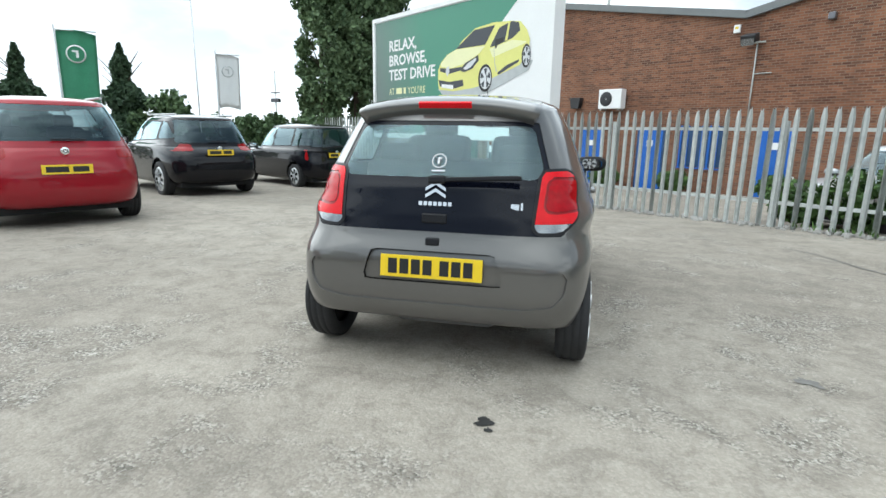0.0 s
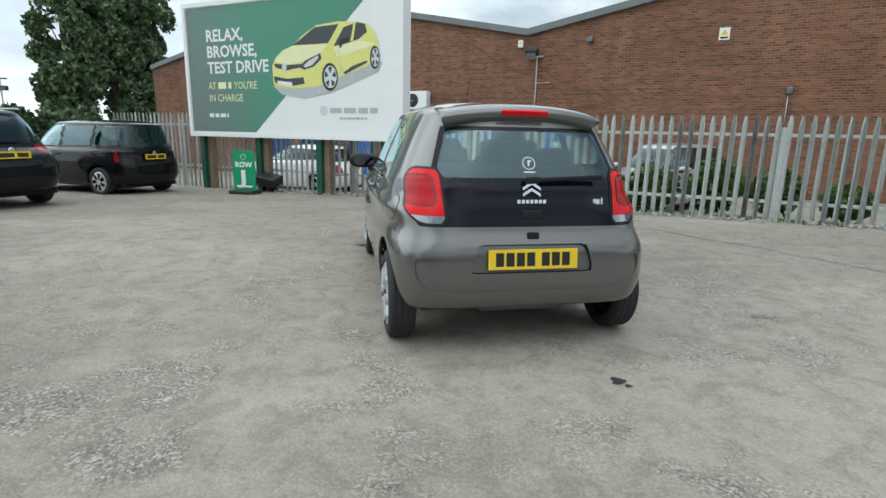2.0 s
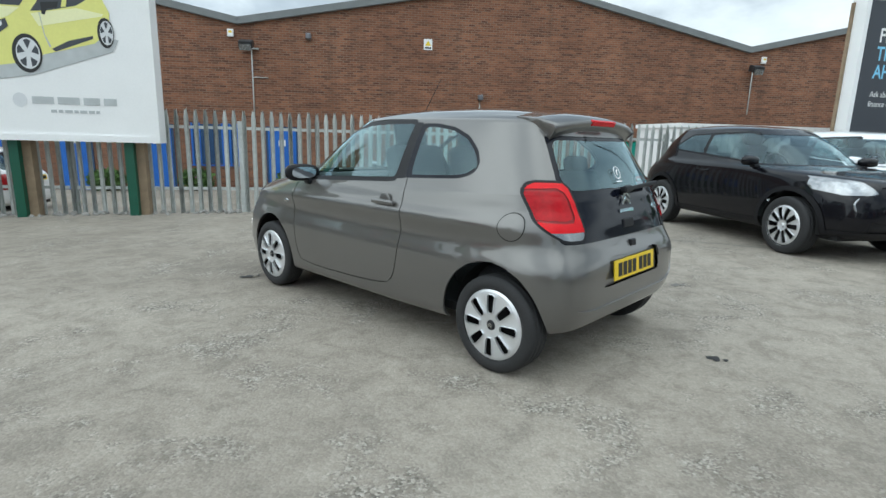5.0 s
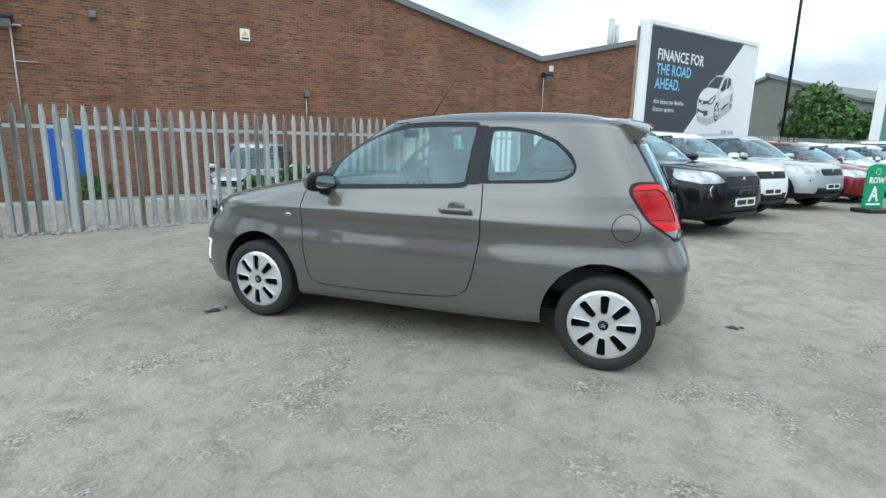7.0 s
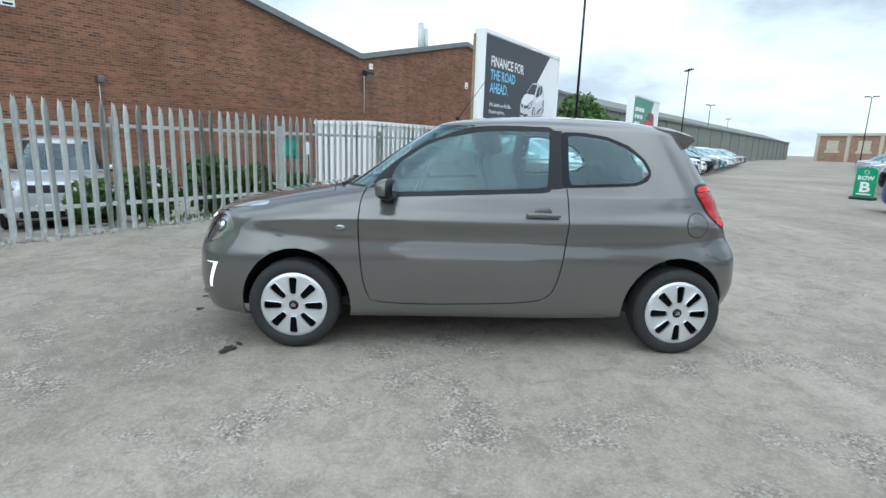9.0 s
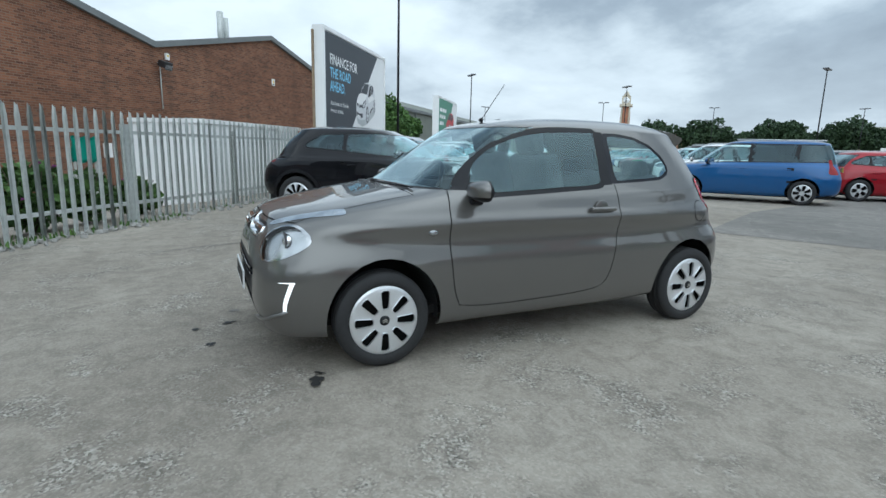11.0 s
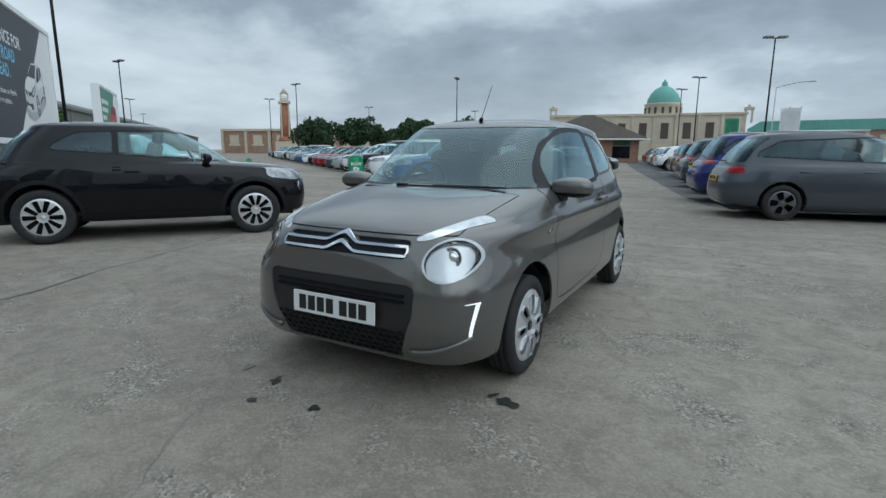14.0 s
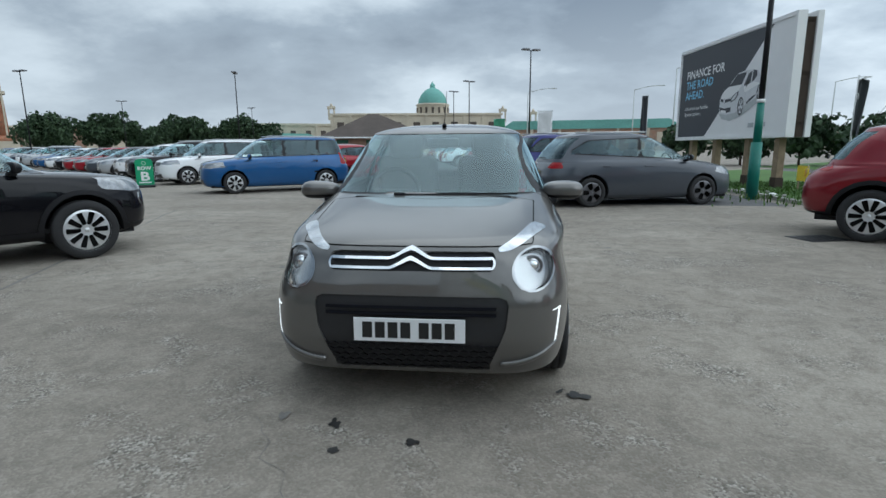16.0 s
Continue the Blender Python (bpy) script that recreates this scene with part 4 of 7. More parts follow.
def hero():
    """The small taupe three-door hatchback."""
    P = PAINTS["taupe"]
    car = thing("hatchback_car", pose(0, 0, 0), "taupe grey three-door city hatchback with silver wheel covers", "car")
    rings = [
        (0.205, 0.735, -1.49, 0.26, 1.66, 0.165, 6.2, 8), (0.25, 0.778, -1.56, 0.30, 1.77, 0.20, 6.2, 8.5), (0.40, 0.800, -1.605, 0.44, 1.835, 0.38, 5.9, 8.5),
        (0.56, 0.806, -1.60, 0.60, 1.835, 0.55, 5.4, 8), (0.70, 0.788, -1.555, 0.72, 1.795, 0.70, 4.6, 7), (0.800, 0.808, -1.53, 0.82, 1.735, 0.79, 4.0, 6),
        (0.865, 0.785, -1.505, 0.90, 1.63, 0.845, 3.6, 5.4), (0.925, 0.768, -1.49, 0.95, 1.33, 0.91, 3.7, 5.2), (0.955, 0.757, -1.475, 0.98, 1.02, 0.965, 4.2, 5.0),
        (0.975, 0.747, -1.465, 1.0, 0.90, 0.985, 4.6, 5.0), (1.17, 0.668, -1.385, 1.15, 0.62, 1.18, 5.0, 4.6), (1.335, 0.588, -1.30, 1.29, 0.37, 1.345, 5.0, 4.4),
        (1.385, 0.540, -1.25, 1.36, 0.25, 1.395, 4.2, 4.2), (1.430, 0.40, -1.02, 1.425, 0.0, 1.432, 3.0, 3.6), (1.455, 0.16, -0.62, 1.452, -0.28, 1.452, 2.6, 2.6)]
    bm = shell(rings, 46, 6)
    tree = BVHTree.FromBMesh(bm)
    def face_y(x, z):
        """How far forward the nose lies at x, z."""
        p = tree.ray_cast(Vector((x, 4, z)), Vector((0, -1, 0)))[0]
        return p.y if p is not None else 1.7
    def tail_y(x, z):
        p = tree.ray_cast(Vector((x, -4, z)), Vector((0, 1, 0)))[0]
        return p.y if p is not None else -1.5
    AX, R = 1.17, 0.272
    # wheel arches
    def arch(co):
        return max((min(math.hypot((co.y - c0) / 0.326, (co.z - 0.275) / 0.345) for c0 in (1.157, -1.142)) - 1) * 0.33, 0.66 - abs(co.x))
    cut_take(bm, arch).free()
    # lamps first
    def tail(co):
        if co.y > -1.0:
            return 1.0
        a = tail_rear(abs(co.x), co.z)
        b = (co.y + 1.20 - 0.70 * (co.z - 1.05)) * 0.82
        k = 0.08
        return min(-k, max(a, b)) + math.hypot(max(0.0, a + k), max(0.0, b + k))
    tail_rear = shrunk([(0.475, 0.745), (0.62, 0.745), (0.74, 0.815), (0.90, 0.885), (0.90, 1.06), (0.50, 1.055)], 0.045)
    lamps = cut_take(bm, tail)
    def headlamp(co):
        return (math.hypot((abs(co.x) - 0.575) / 0.108, (co.z - 0.698) / 0.096) - 1) * 0.1 if co.y > 1.2 else 1.0
    heads = cut_take(bm, headlamp)
    strip_f = shrunk([(0.40, 0.786), (0.46, 0.783), (0.585, 0.832), (0.70, 0.860), (0.715, 0.915), (0.62, 0.894), (0.52, 0.850)], 0.010)
    def strip(co):
        return max(strip_f(abs(co.x), co.z), 1.34 - co.y) if co.y > 1.0 else 1.0
    strips = cut_take(bm, strip)
    up_f = shrunk([(-0.385, 0.70), (0.385, 0.70), (0.40, 0.785), (-0.40, 0.785)], 0.03)
    def upper(co):
        return up_f(co.x, co.z) if co.y > 1.2 else 1.0
    grille = cut_take(bm, upper)
    low_f = shrunk([(-0.36, 0.222), (0.36, 0.222), (0.445, 0.44), (0.460, 0.590), (-0.460, 0.590), (-0.445, 0.44)], 0.04)
    def lower(co):
        return low_f(co.x, co.z) if co.y > 1.2 else 1.0
    mouth = cut_take(bm, lower)
    # glazing
    def screen(co):
        if co.y < 0.1 or co.z < 0.9:
            return 1.0
        edge = np.interp(co.z, (0.98, 1.06, 1.13, 1.205, 1.262, 1.303, 1.34, 1.365), (0.735, 0.678, 0.600, 0.495, 0.402, 0.290, 0.182, 0.11))
        return max(float(edge) - co.y, abs(co.x) - 0.66, co.z - 1.362, 0.99 - co.z)
    wind = cut_take(bm, screen)
    fw = shrunk([(0.615, 0.962), (0.60, 1.06), (0.56, 1.13), (0.46, 1.205), (0.35, 1.262), (0.22, 1.303), (0.08, 1.328), (-0.12, 1.338), (-0.345, 1.340), (-0.322, 1.012)], 0.012)
    qq = [(-0.412, 1.342), (-0.55, 1.342), (-0.70, 1.322), (-0.83, 1.272), (-0.925, 1.195), (-0.965, 1.115), (-0.93, 1.06), (-0.84, 1.035), (-0.65, 1.024), (-0.412, 1.012)]
    qw = shrunk(qq, 0.02)
    qin = lambda y, z: max(qw(y, z) + 0.020, y + 0.455)
    post = shrunk([(-0.30, 1.005), (-0.30, 1.348), (-0.425, 1.348), (-0.425, 1.005)], 0.004)
    def side(f, grow=0.0):
        return lambda co: f(co.y, co.z) - grow if abs(co.x) > 0.45 and -1.25 < co.y < 0.95 else 1.0
    dglass = cut_take(bm, side(fw))
    qglass = cut_take(bm, side(qin))
    dtrim = cut_take(bm, side(fw, 0.030))
    qtrim = cut_take(bm, side(qw))
    bpost = cut_take(bm, side(post))
    # tailgate
    tg_f = shrunk([(-0.66, 0.742), (0.66, 0.742), (0.558, 1.02), (0.475, 1.283), (-0.475, 1.283), (-0.558, 1.02)], 0.03)
    def tailgate(co):
        return tg_f(co.x, co.z) if co.y < -1.05 else 1.0
    rg_f = shrunk([(-0.535, 1.005), (0.535, 1.005), (0.455, 1.262), (-0.455, 1.262)], 0.05)
    def rearglass(co):
        return rg_f(co.x, co.z) if co.y < -1.05 else 1.0
    rglass = cut_take(bm, rearglass)
    tgate = cut_take(bm, tailgate)
    # black pillars between windscreen and door
    def pillar(co):
        return max(0.978 - co.z, (0.30 - co.y) + 1.9 * (co.z - 1.27), co.z - 1.365, 0.12 - co.y) if abs(co.x) > 0.3 else 1.0
    pill = cut_take(bm, pillar)
    # door, with its gap
    door_q = [(0.775, 0.975), (0.795, 0.73), (0.755, 0.38), (0.69, 0.285), (-0.30, 0.312), (-0.40, 0.40), (-0.455, 0.72), (-0.448, 1.0), (-0.375, 1.372), (0.06, 1.368), (0.34, 1.31), (0.60, 1.15)]
    dr = shrunk(chaikin(door_q), 0.01)
    cut(bm, side(dr))
    cut(bm, side(dr, -0.007))
    inner = take(bm, side(dr, -0.007))
    gap = take(bm, side(dr))
    # bonnet
    def hood(co):
        return max(-(co.z - 0.80), abs(co.x) - (0.60 + 0.06 * (1.2 - co.y)), co.y - 1.80, 0.93 - co.y + 0.10 * (1 - abs(co.x) / 0.7), co.z - 1.0) if co.y > 0.7 else 1.0
    cut(bm, hood)
    cut(bm, lambda co: hood(co) + 0.006)
    bonnet = take(bm, lambda co: hood(co) + 0.006)
    gap2 = take(bm, hood)
    # fuel flap, with its gap
    def disc(r0, r1, lift):
        b = bmesh.new()
        rows = []
        for k in range(4):
            rr = r0 + (r1 - r0) * k / 3
            row = []
            for i in range(40):
                a = 2 * math.pi * i / 40
                y, z = -1.245 + rr * math.cos(a), 0.815 + rr * math.sin(a)
                p = tree.ray_cast(Vector((-4, y, z)), Vector((1, 0, 0)))[0]
                row.append(b.verts.new((p.x - lift, y, z)))
            rows.append(row)
        for q, w in zip(rows, rows[1:]):
            for i in range(40):
                b.faces.new((q[i], q[(i + 1) % 40], w[(i + 1) % 40], w[i])).smooth = True
        bmesh.ops.recalc_face_normals(b, faces=b.faces)
        return b
    fcap, gap3 = disc(0.003, 0.0695, 0.0022), disc(0.0695, 0.0745, 0.0014)
    cut_take(bm, lambda co: max(co.z - 0.250, co.y + 1.2)).free()
    # rear plate recess
    rp_f = shrunk([(-0.365, 0.490), (0.365, 0.490), (0.315, 0.650), (-0.315, 0.650)], 0.03)
    def recess(co):
        return rp_f(co.x, co.z) if co.y < -1.2 else 1.0
    rec = cut_take(bm, recess)
    # sunk panel across the rear bumper
    bp_f = shrunk([(-0.665, 0.577), (-0.655, 0.47), (-0.60, 0.405), (-0.45, 0.382), (0.45, 0.382), (0.60, 0.405), (0.655, 0.47), (0.665, 0.577)], 0.03)
    sunk = cut_take(bm, lambda co: bp_f(co.x, co.z) if co.y < -1.2 else 1.0)
    bm.normal_update()
    part("body", rimmed(bm, 0.012), P, car, "taupe grey painted steel shell", True)
    part("bonnet", rimmed(bonnet, 0.012), P, car, "", True)
    for g in (gap, take(gap, lambda co: -co.x), gap2):
        part("panel_gap", push(g, -0.008), M_GAP, car)
    part("panel_gap", gap3, M_GAP, car)
    part("bumper_panel", push(sunk, -0.009), P, car, "", True)
    part("fuel_flap", fcap, P, car, "round fuel filler flap", True)
    ob = part("plate_recess", push(rec, -0.026), P, car, "", True)
    def halves(bm_):
        r = take(bm_, lambda co: -co.x)
        return bm_, r
    for name, b, mat, lab in (("door", inner, P, ""), ("door_window", dglass, M_GLASS, "tinted glass"), ("window_surround", dtrim, M_TRIM, "black window surround"), ("quarter_window", qglass, M_GLASS, "tinted glass"),
                              ("quarter_surround", qtrim, M_GLOSSBLK, "black glass border"), ("windscreen_pillar", pill, M_TRIM, "black pillar trim"), ("door_pillar", bpost, M_TRIM, "black pillar trim")):
        for h in halves(b):
            part(name, rimmed(h, 0.010) if name == "door" else push(h, -0.003), mat, car, lab, name != "door")
    part("windscreen", push(wind, -0.003), M_CLEAR, car, "clear windscreen", True)
    part("scuttle", boxed(-0.48, -0.05, -0.02, 0.48, 0.04, 0.012, bevel=0.01), M_TRIM, car).matrix_local = pose(0, 0.925, 0.963)
    part("tailgate", push(tgate, -0.004), M_GLOSSBLK, car, "gloss black glass tailgate", True)
    part("rear_window", push(rglass, -0.004), M_GLASS, car, "tinted rear window", True)
    # tail lamps: dark surround, bright ring, red middle, clear foot
    cut(lamps, lambda co: tail(co) + 0.015)
    core = take(lamps, lambda co: tail(co) + 0.015)
    for h in halves(lamps):
        part("lamp_border", h, M_TRIM, car, "black tail lamp border", True)
    lamps = core
    foot = cut_take(lamps, lambda co: co.z - 0.800)
    for h in halves(foot):
        part("reversing_lamp", h, M_LENS, car, "clear reversing lamp", True)
    mid_f = shrunk([(0.525, 0.840), (0.72, 0.850), (0.73, 1.005), (0.540, 1.018)], 0.045)
    cut(lamps, lambda co: mid_f(abs(co.x), co.z))
    cut(lamps, lambda co: mid_f(abs(co.x), co.z) + 0.012)
    mid = take(lamps, lambda co: mid_f(abs(co.x), co.z) + 0.012)
    step = take(lamps, lambda co: mid_f(abs(co.x), co.z))
    for a, b, c in zip(halves(lamps), halves(step), halves(mid)):
        L = part("tail_lamp", push(a, 0.004), M_RED2, car, "red tail lamp with a brighter ring", True)
        part("lamp_step", push(b, -0.001), M_RED, L, "", True)
        part("lamp_middle", push(c, 0.002), M_RED3, L, "", True)
    # headlamps
    for h in halves(heads):
        c = sum((v.co for v in h.verts), Vector()) / len(h.verts)
        sx = -1 if c.x < 0 else 1
        def rim_f(co, cx=sx * 0.575):
            return (math.hypot((co.x - cx) / 0.108, (co.z - 0.698) / 0.096) - 0.90) * 0.1
        cut(h, rim_f)
        bowl = take(h, rim_f)
        L = part("headlamp", push(h, 0.004), M_RIM, car, "round headlamp with a chrome ring", True)
        lens = bowl.copy()
        part("reflector_bowl", push(bowl, -0.022), M_BOWL, L, "grey chrome reflector bowl", True)
        part("lens", lens, M_LAMPGLASS, L, "clear headlamp lens", True)
        b2 = bmesh.new()
        bmesh.ops.create_uvsphere(b2, u_segments=16, v_segments=10, radius=0.034)
        for f in b2.faces:
            f.smooth = True
        part("projector", b2, M_CHROME, L).matrix_local = pose(c.x + sx * -0.012, c.y - 0.030, c.z)
        b2 = lathe(bmesh.new(), [(0.0, 0.034), (0.008, 0.040), (0.0, 0.050)], 24)
        part("projector_ring", b2, M_DKALLOY, L).matrix_local = pose(c.x + sx * -0.012, c.y - 0.012, c.z, 0, 0, 90)
    for h in halves(strips):
        part("indicator_lamp", push(h, 0.002), M_STRIP, car, "clear upper indicator lamp", True)
    for sx in (-1, 1):
        b2 = bmesh.new()
        ladder(b2, [((sx * (0.678 + 0.020 * k), 0.345 + 0.160 * k), (sx * (0.687 + 0.023 * k), 0.345 + 0.160 * k)) for k in [i / 10 for i in range(11)]], face_y, 0.003, 0.006)
        L = part("daytime_lamp", b2, M_DRL, car, "lit white daytime running lamp")
        b2 = bmesh.new()
        ladder(b2, [((sx * 0.665, 0.502), (sx * 0.665, 0.504)), ((sx * 0.685, 0.502), (sx * 0.685, 0.507)), ((sx * 0.711, 0.502), (sx * 0.711, 0.508))], face_y, 0.006)
        part("lamp_cap", b2, M_DRL, L)
        # ledge from the foot of the lamp to the corner of the mouth
        b2 = bmesh.new()
        ladder(b2, [((sx * (0.42 + 0.27 * k), 0.245 + 0.085 * k * k), (sx * (0.42 + 0.27 * k), 0.272 + 0.080 * k * k)) for k in [i / 12 for i in range(13)]], face_y, 0.016, 0.01)
        part("bumper_ledge", b2, P, car, "", True)
    part("upper_grille", push(grille, -0.014), M_TRIM, car, "black upper grille", True)
    part("lower_grille", push(mouth, -0.010), M_BLACK, car, "black lower grille", True)
    # mesh cells of the lower grille
    b2 = bmesh.new()
    for r in range(5):
        for i in range(-9, 10):
            x, z = i * 0.046 + (0.023 if r % 2 else 0), 0.225 + r * 0.030
            if abs(x) < 0.345 + (z - 0.2) * 0.5:
                ladder(b2, [((x - 0.019, z - 0.004), (x - 0.019, z + 0.004)), ((x, z - 0.012), (x, z + 0.012)), ((x + 0.019, z - 0.004), (x + 0.019, z + 0.004))], face_y, 0.0, 0.016)
    part("grille_mesh", b2, M_TRIM, car, "honeycomb grille mesh")
    for z in (0.505, 0.535):
        b2 = bmesh.new()
        ladder(b2, [((x, z - 0.006), (x, z + 0.006)) for x in [-0.40 + 0.05 * i for i in range(17)]], face_y, 0.002)
        part("grille_bar", b2, M_GLOSSBLK, car, "gloss black grille bar")
    # chevron bars across the upper grille
    for z in (0.716, 0.758):
        b2 = bmesh.new()
        xs = [-0.375 + 0.75 * i / 50 for i in range(51)]
        def rise(x):
            u = max(0.0, 1 - abs(x) / 0.100)
            return 0.046 * (0.5 * u + 0.5 * u * u * (3 - 2 * u))
        ladder(b2, [((x, z - 0.006 + rise(x) * 0.85), (x, z + 0.006 + rise(x))) for x in xs], face_y, 0.010, 0.03)
        part("chrome_chevron", b2, M_CHROME, car, "chrome chevron bar")
    for sx in (-1, 1):
        b2 = bmesh.new()
        ladder(b2, [((sx * (0.372 + 0.012 * math.sin(math.pi * k)), 0.711 + 0.052 * k), (sx * (0.383 + 0.012 * math.sin(math.pi * k)), 0.711 + 0.052 * k)) for k in [i / 6 for i in range(7)]], face_y, 0.010, 0.03)
        part("chevron_end", b2, M_CHROME, car, "chrome bar end")
    plate(car, -1.596, 0.568, M_PLATEY, True, -6, fine=True)
    plate(car, 1.856, 0.435, M_PLATEW, False, -2, fine=True)
    # badges on the tailgate, as plain chrome shapes
    b2 = bmesh.new()
    for k in (0, 1):
        prism(b2, [(-0.052, k * 0.034), (0, 0.032 + k * 0.034), (0.052, k * 0.034), (0.052, 0.017 + k * 0.034), (0, 0.049 + k * 0.034), (-0.052, 0.017 + k * 0.034)], 0.006)
    part("chevron_badge", b2, M_CHROME, car, "chrome chevron badge").matrix_local = pose(0, -1.512, 0.905, -9)
    b2 = bmesh.new()
    for i in range(7):
        box(b2, -0.084 + i * 0.025, 0, 0, -0.066 + i * 0.025, 0.004, 0.020)
    part("name_badge", b2, M_CHROME, car, "small chrome badge bars").matrix_local = pose(0, -1.519, 0.868, -9)
    b2 = boxed(0, 0, 0, 0.04, 0.004, 0.028)
    box(b2, 0.048, 0, 0, 0.058, 0.004, 0.036)
    part("model_badge", b2, M_CHROME, car, "small chrome badge bars").matrix_local = pose(0.375, -1.507, 0.862, -9)
    part("tailgate_handle", boxed(-0.065, -0.01, -0.025, 0.065, 0.012, 0.025, bevel=0.008), M_TRIM, car).matrix_local = pose(0, -1.528, 0.805, -8)
    part("tailgate_lock", boxed(-0.035, -0.012, -0.02, 0.035, 0.012, 0.02, bevel=0.008), M_TRIM, car).matrix_local = pose(0, -1.566, 0.695, -8)
    # rear wiper
    b2 = boxed(-0.20, -0.012, -0.012, 0.22, 0.012, 0.012, bevel=0.006)
    box(b2, -0.24, -0.02, -0.02, -0.15, 0.02, 0.02, bevel=0.01)
    part("rear_wiper", b2, M_TRIM, car).matrix_local = pose(0.20, -1.50, 1.005, -10, -3, 0)
    # window sticker
    b2 = bmesh.new()
    for i in range(16):
        a = 2 * math.pi * i / 16
        box(b2, -0.006, 0, 0.033, 0.006, 0.0015, 0.038, m=pose(0, 0, 0, 0, math.degrees(a), 0))
    box(b2, -0.007, 0, -0.016, 0.002, 0.0015, 0.018)
    box(b2, 0.002, 0, 0.010, 0.014, 0.0015, 0.018)
    box(b2, -0.035, 0, -0.056, 0.035, 0.0015, -0.049)
    part("window_sticker", b2, M_WHITE, car, "round white dealer sticker").matrix_local = pose(0.0, -1.435, 1.085, -24)
    # spoiler with the high brake lamp
    sp = bmesh.new()
    prof = [(-1.05, 1.430), (-1.20, 1.414), (-1.315, 1.384), (-1.330, 1.364), (-1.308, 1.338), (-1.265, 1.295), (-1.14, 1.27), (-1.05, 1.38)]
    cols = []
    for i in range(25):
        x = -0.485 + 0.97 * i / 24
        k = 1 - (abs(x) / 0.54) ** 4.5
        kk = (abs(x) / 0.485)
        cols.append([sp.verts.new((x * (0.99 if z > 1.35 else 0.93), -1.05 + (y + 1.05) * (0.84 + 0.16 * max(k, 0.0)), z - 0.045 * kk ** 2.4)) for y, z in prof])
    for a, b in zip(cols, cols[1:]):
        for i in range(len(prof)):
            j = (i + 1) % len(prof)
            sp.faces.new((a[i], a[j], b[j], b[i])).smooth = i < 5
    sp.faces.new(cols[0])
    sp.faces.new(cols[-1][::-1])
    bmesh.ops.recalc_face_normals(sp, faces=sp.faces)
    s_ob = part("roof_spoiler", sp, P, car, "taupe roof spoiler")
    part("brake_lamp", boxed(-0.14, -0.012, -0.016, 0.14, 0.012, 0.016, bevel=0.006), M_RED2, s_ob, "red high brake lamp").matrix_local = pose(0, -1.321, 1.362, 25)
    # wipers, aerial, side repeater, handles
    b2 = boxed(-0.40, -0.008, 0.0, 0.12, 0.008, 0.012, bevel=0.004)
    box(b2, 0.05, -0.02, -0.01, 0.12, 0.02, 0.02, bevel=0.008)
    part("windscreen_wiper", b2, M_TRIM, car).matrix_local = pose(0.12, 0.925, 0.974, 0, 0, 0)
    b2 = boxed(-0.42, -0.008, 0.0, 0.08, 0.008, 0.012, bevel=0.004)
    part("windscreen_wiper", b2, M_TRIM, car).matrix_local = pose(-0.10, 0.915, 0.980, 0, 0, 0)
    b2 = tubed((0, 0, 0), (0, -0.015, 0.02), 0.018, 0.012)
    tube(b2, (0, -0.01, 0.015), (0, -0.19, 0.27), 0.003, 0.002, 6)
    part("aerial", b2, M_TRIM, car).matrix_local = pose(0, 0.19, 1.415)
    for sx in (-1, 1):
        b2 = bmesh.new()
        bmesh.ops.create_uvsphere(b2, u_segments=12, v_segments=8, radius=1, matrix=Matrix.Diagonal((0.008, 0.030, 0.016, 1)))
        part("side_repeater", b2, M_LENS, car, "small clear side repeater").matrix_local = pose(sx * 0.792, 0.89, 0.752)
        b2 = boxed(-0.018, -0.10, -0.014, 0.018, 0.10, 0.014, bevel=0.010)
        h = part("door_handle", b2, P, car)
        h.matrix_local = pose(sx * 0.808, -0.295, 0.857)
        b2 = bmesh.new()
        bmesh.ops.create_uvsphere(b2, u_segments=14, v_segments=8, radius=1, matrix=Matrix.Diagonal((0.006, 0.052, 0.046, 1)))
        part("handle_recess", b2, P, h).matrix_local = pose(-sx * 0.016, 0.0, 0.012)
        mirror(car, sx * 0.735, 0.60, 0.985, P)
        # arch liners
        for sy in (-1, 1):
            b2 = liner(0.342, -sx * 0.34, 24, 1.04 if sy > 0 else 0.93)
            part("arch_liner", b2, M_GAP, car).matrix_local = pose(sx * (0.735 if sy > 0 else 0.685), sy * AX, 0.275)
    interior(car, 0.76, 0.86, 0.28, 0.97, -0.92, 0.34)
    part("underbody", boxed(-0.60, -1.36, 0.21, 0.60, 1.55, 0.28, bevel=0.02), M_GAP, car)
    part("silencer", boxed(-0.25, -1.38, 0.19, 0.30, -1.2, 0.27, bevel=0.035), M_DKALLOY, car)
    cover = {"make": lambda: wheel_cover(0.202, 8, 0.070, 0.172, 0.0235)}
    for x in (-0.705, 0.705):
        for y in (AX, -AX):
            add_wheel(car, x, y, R, 0.165, 0.189, cover, M_ALLOY, x < 0, True, "silver eight-spoke wheel cover")
    return car


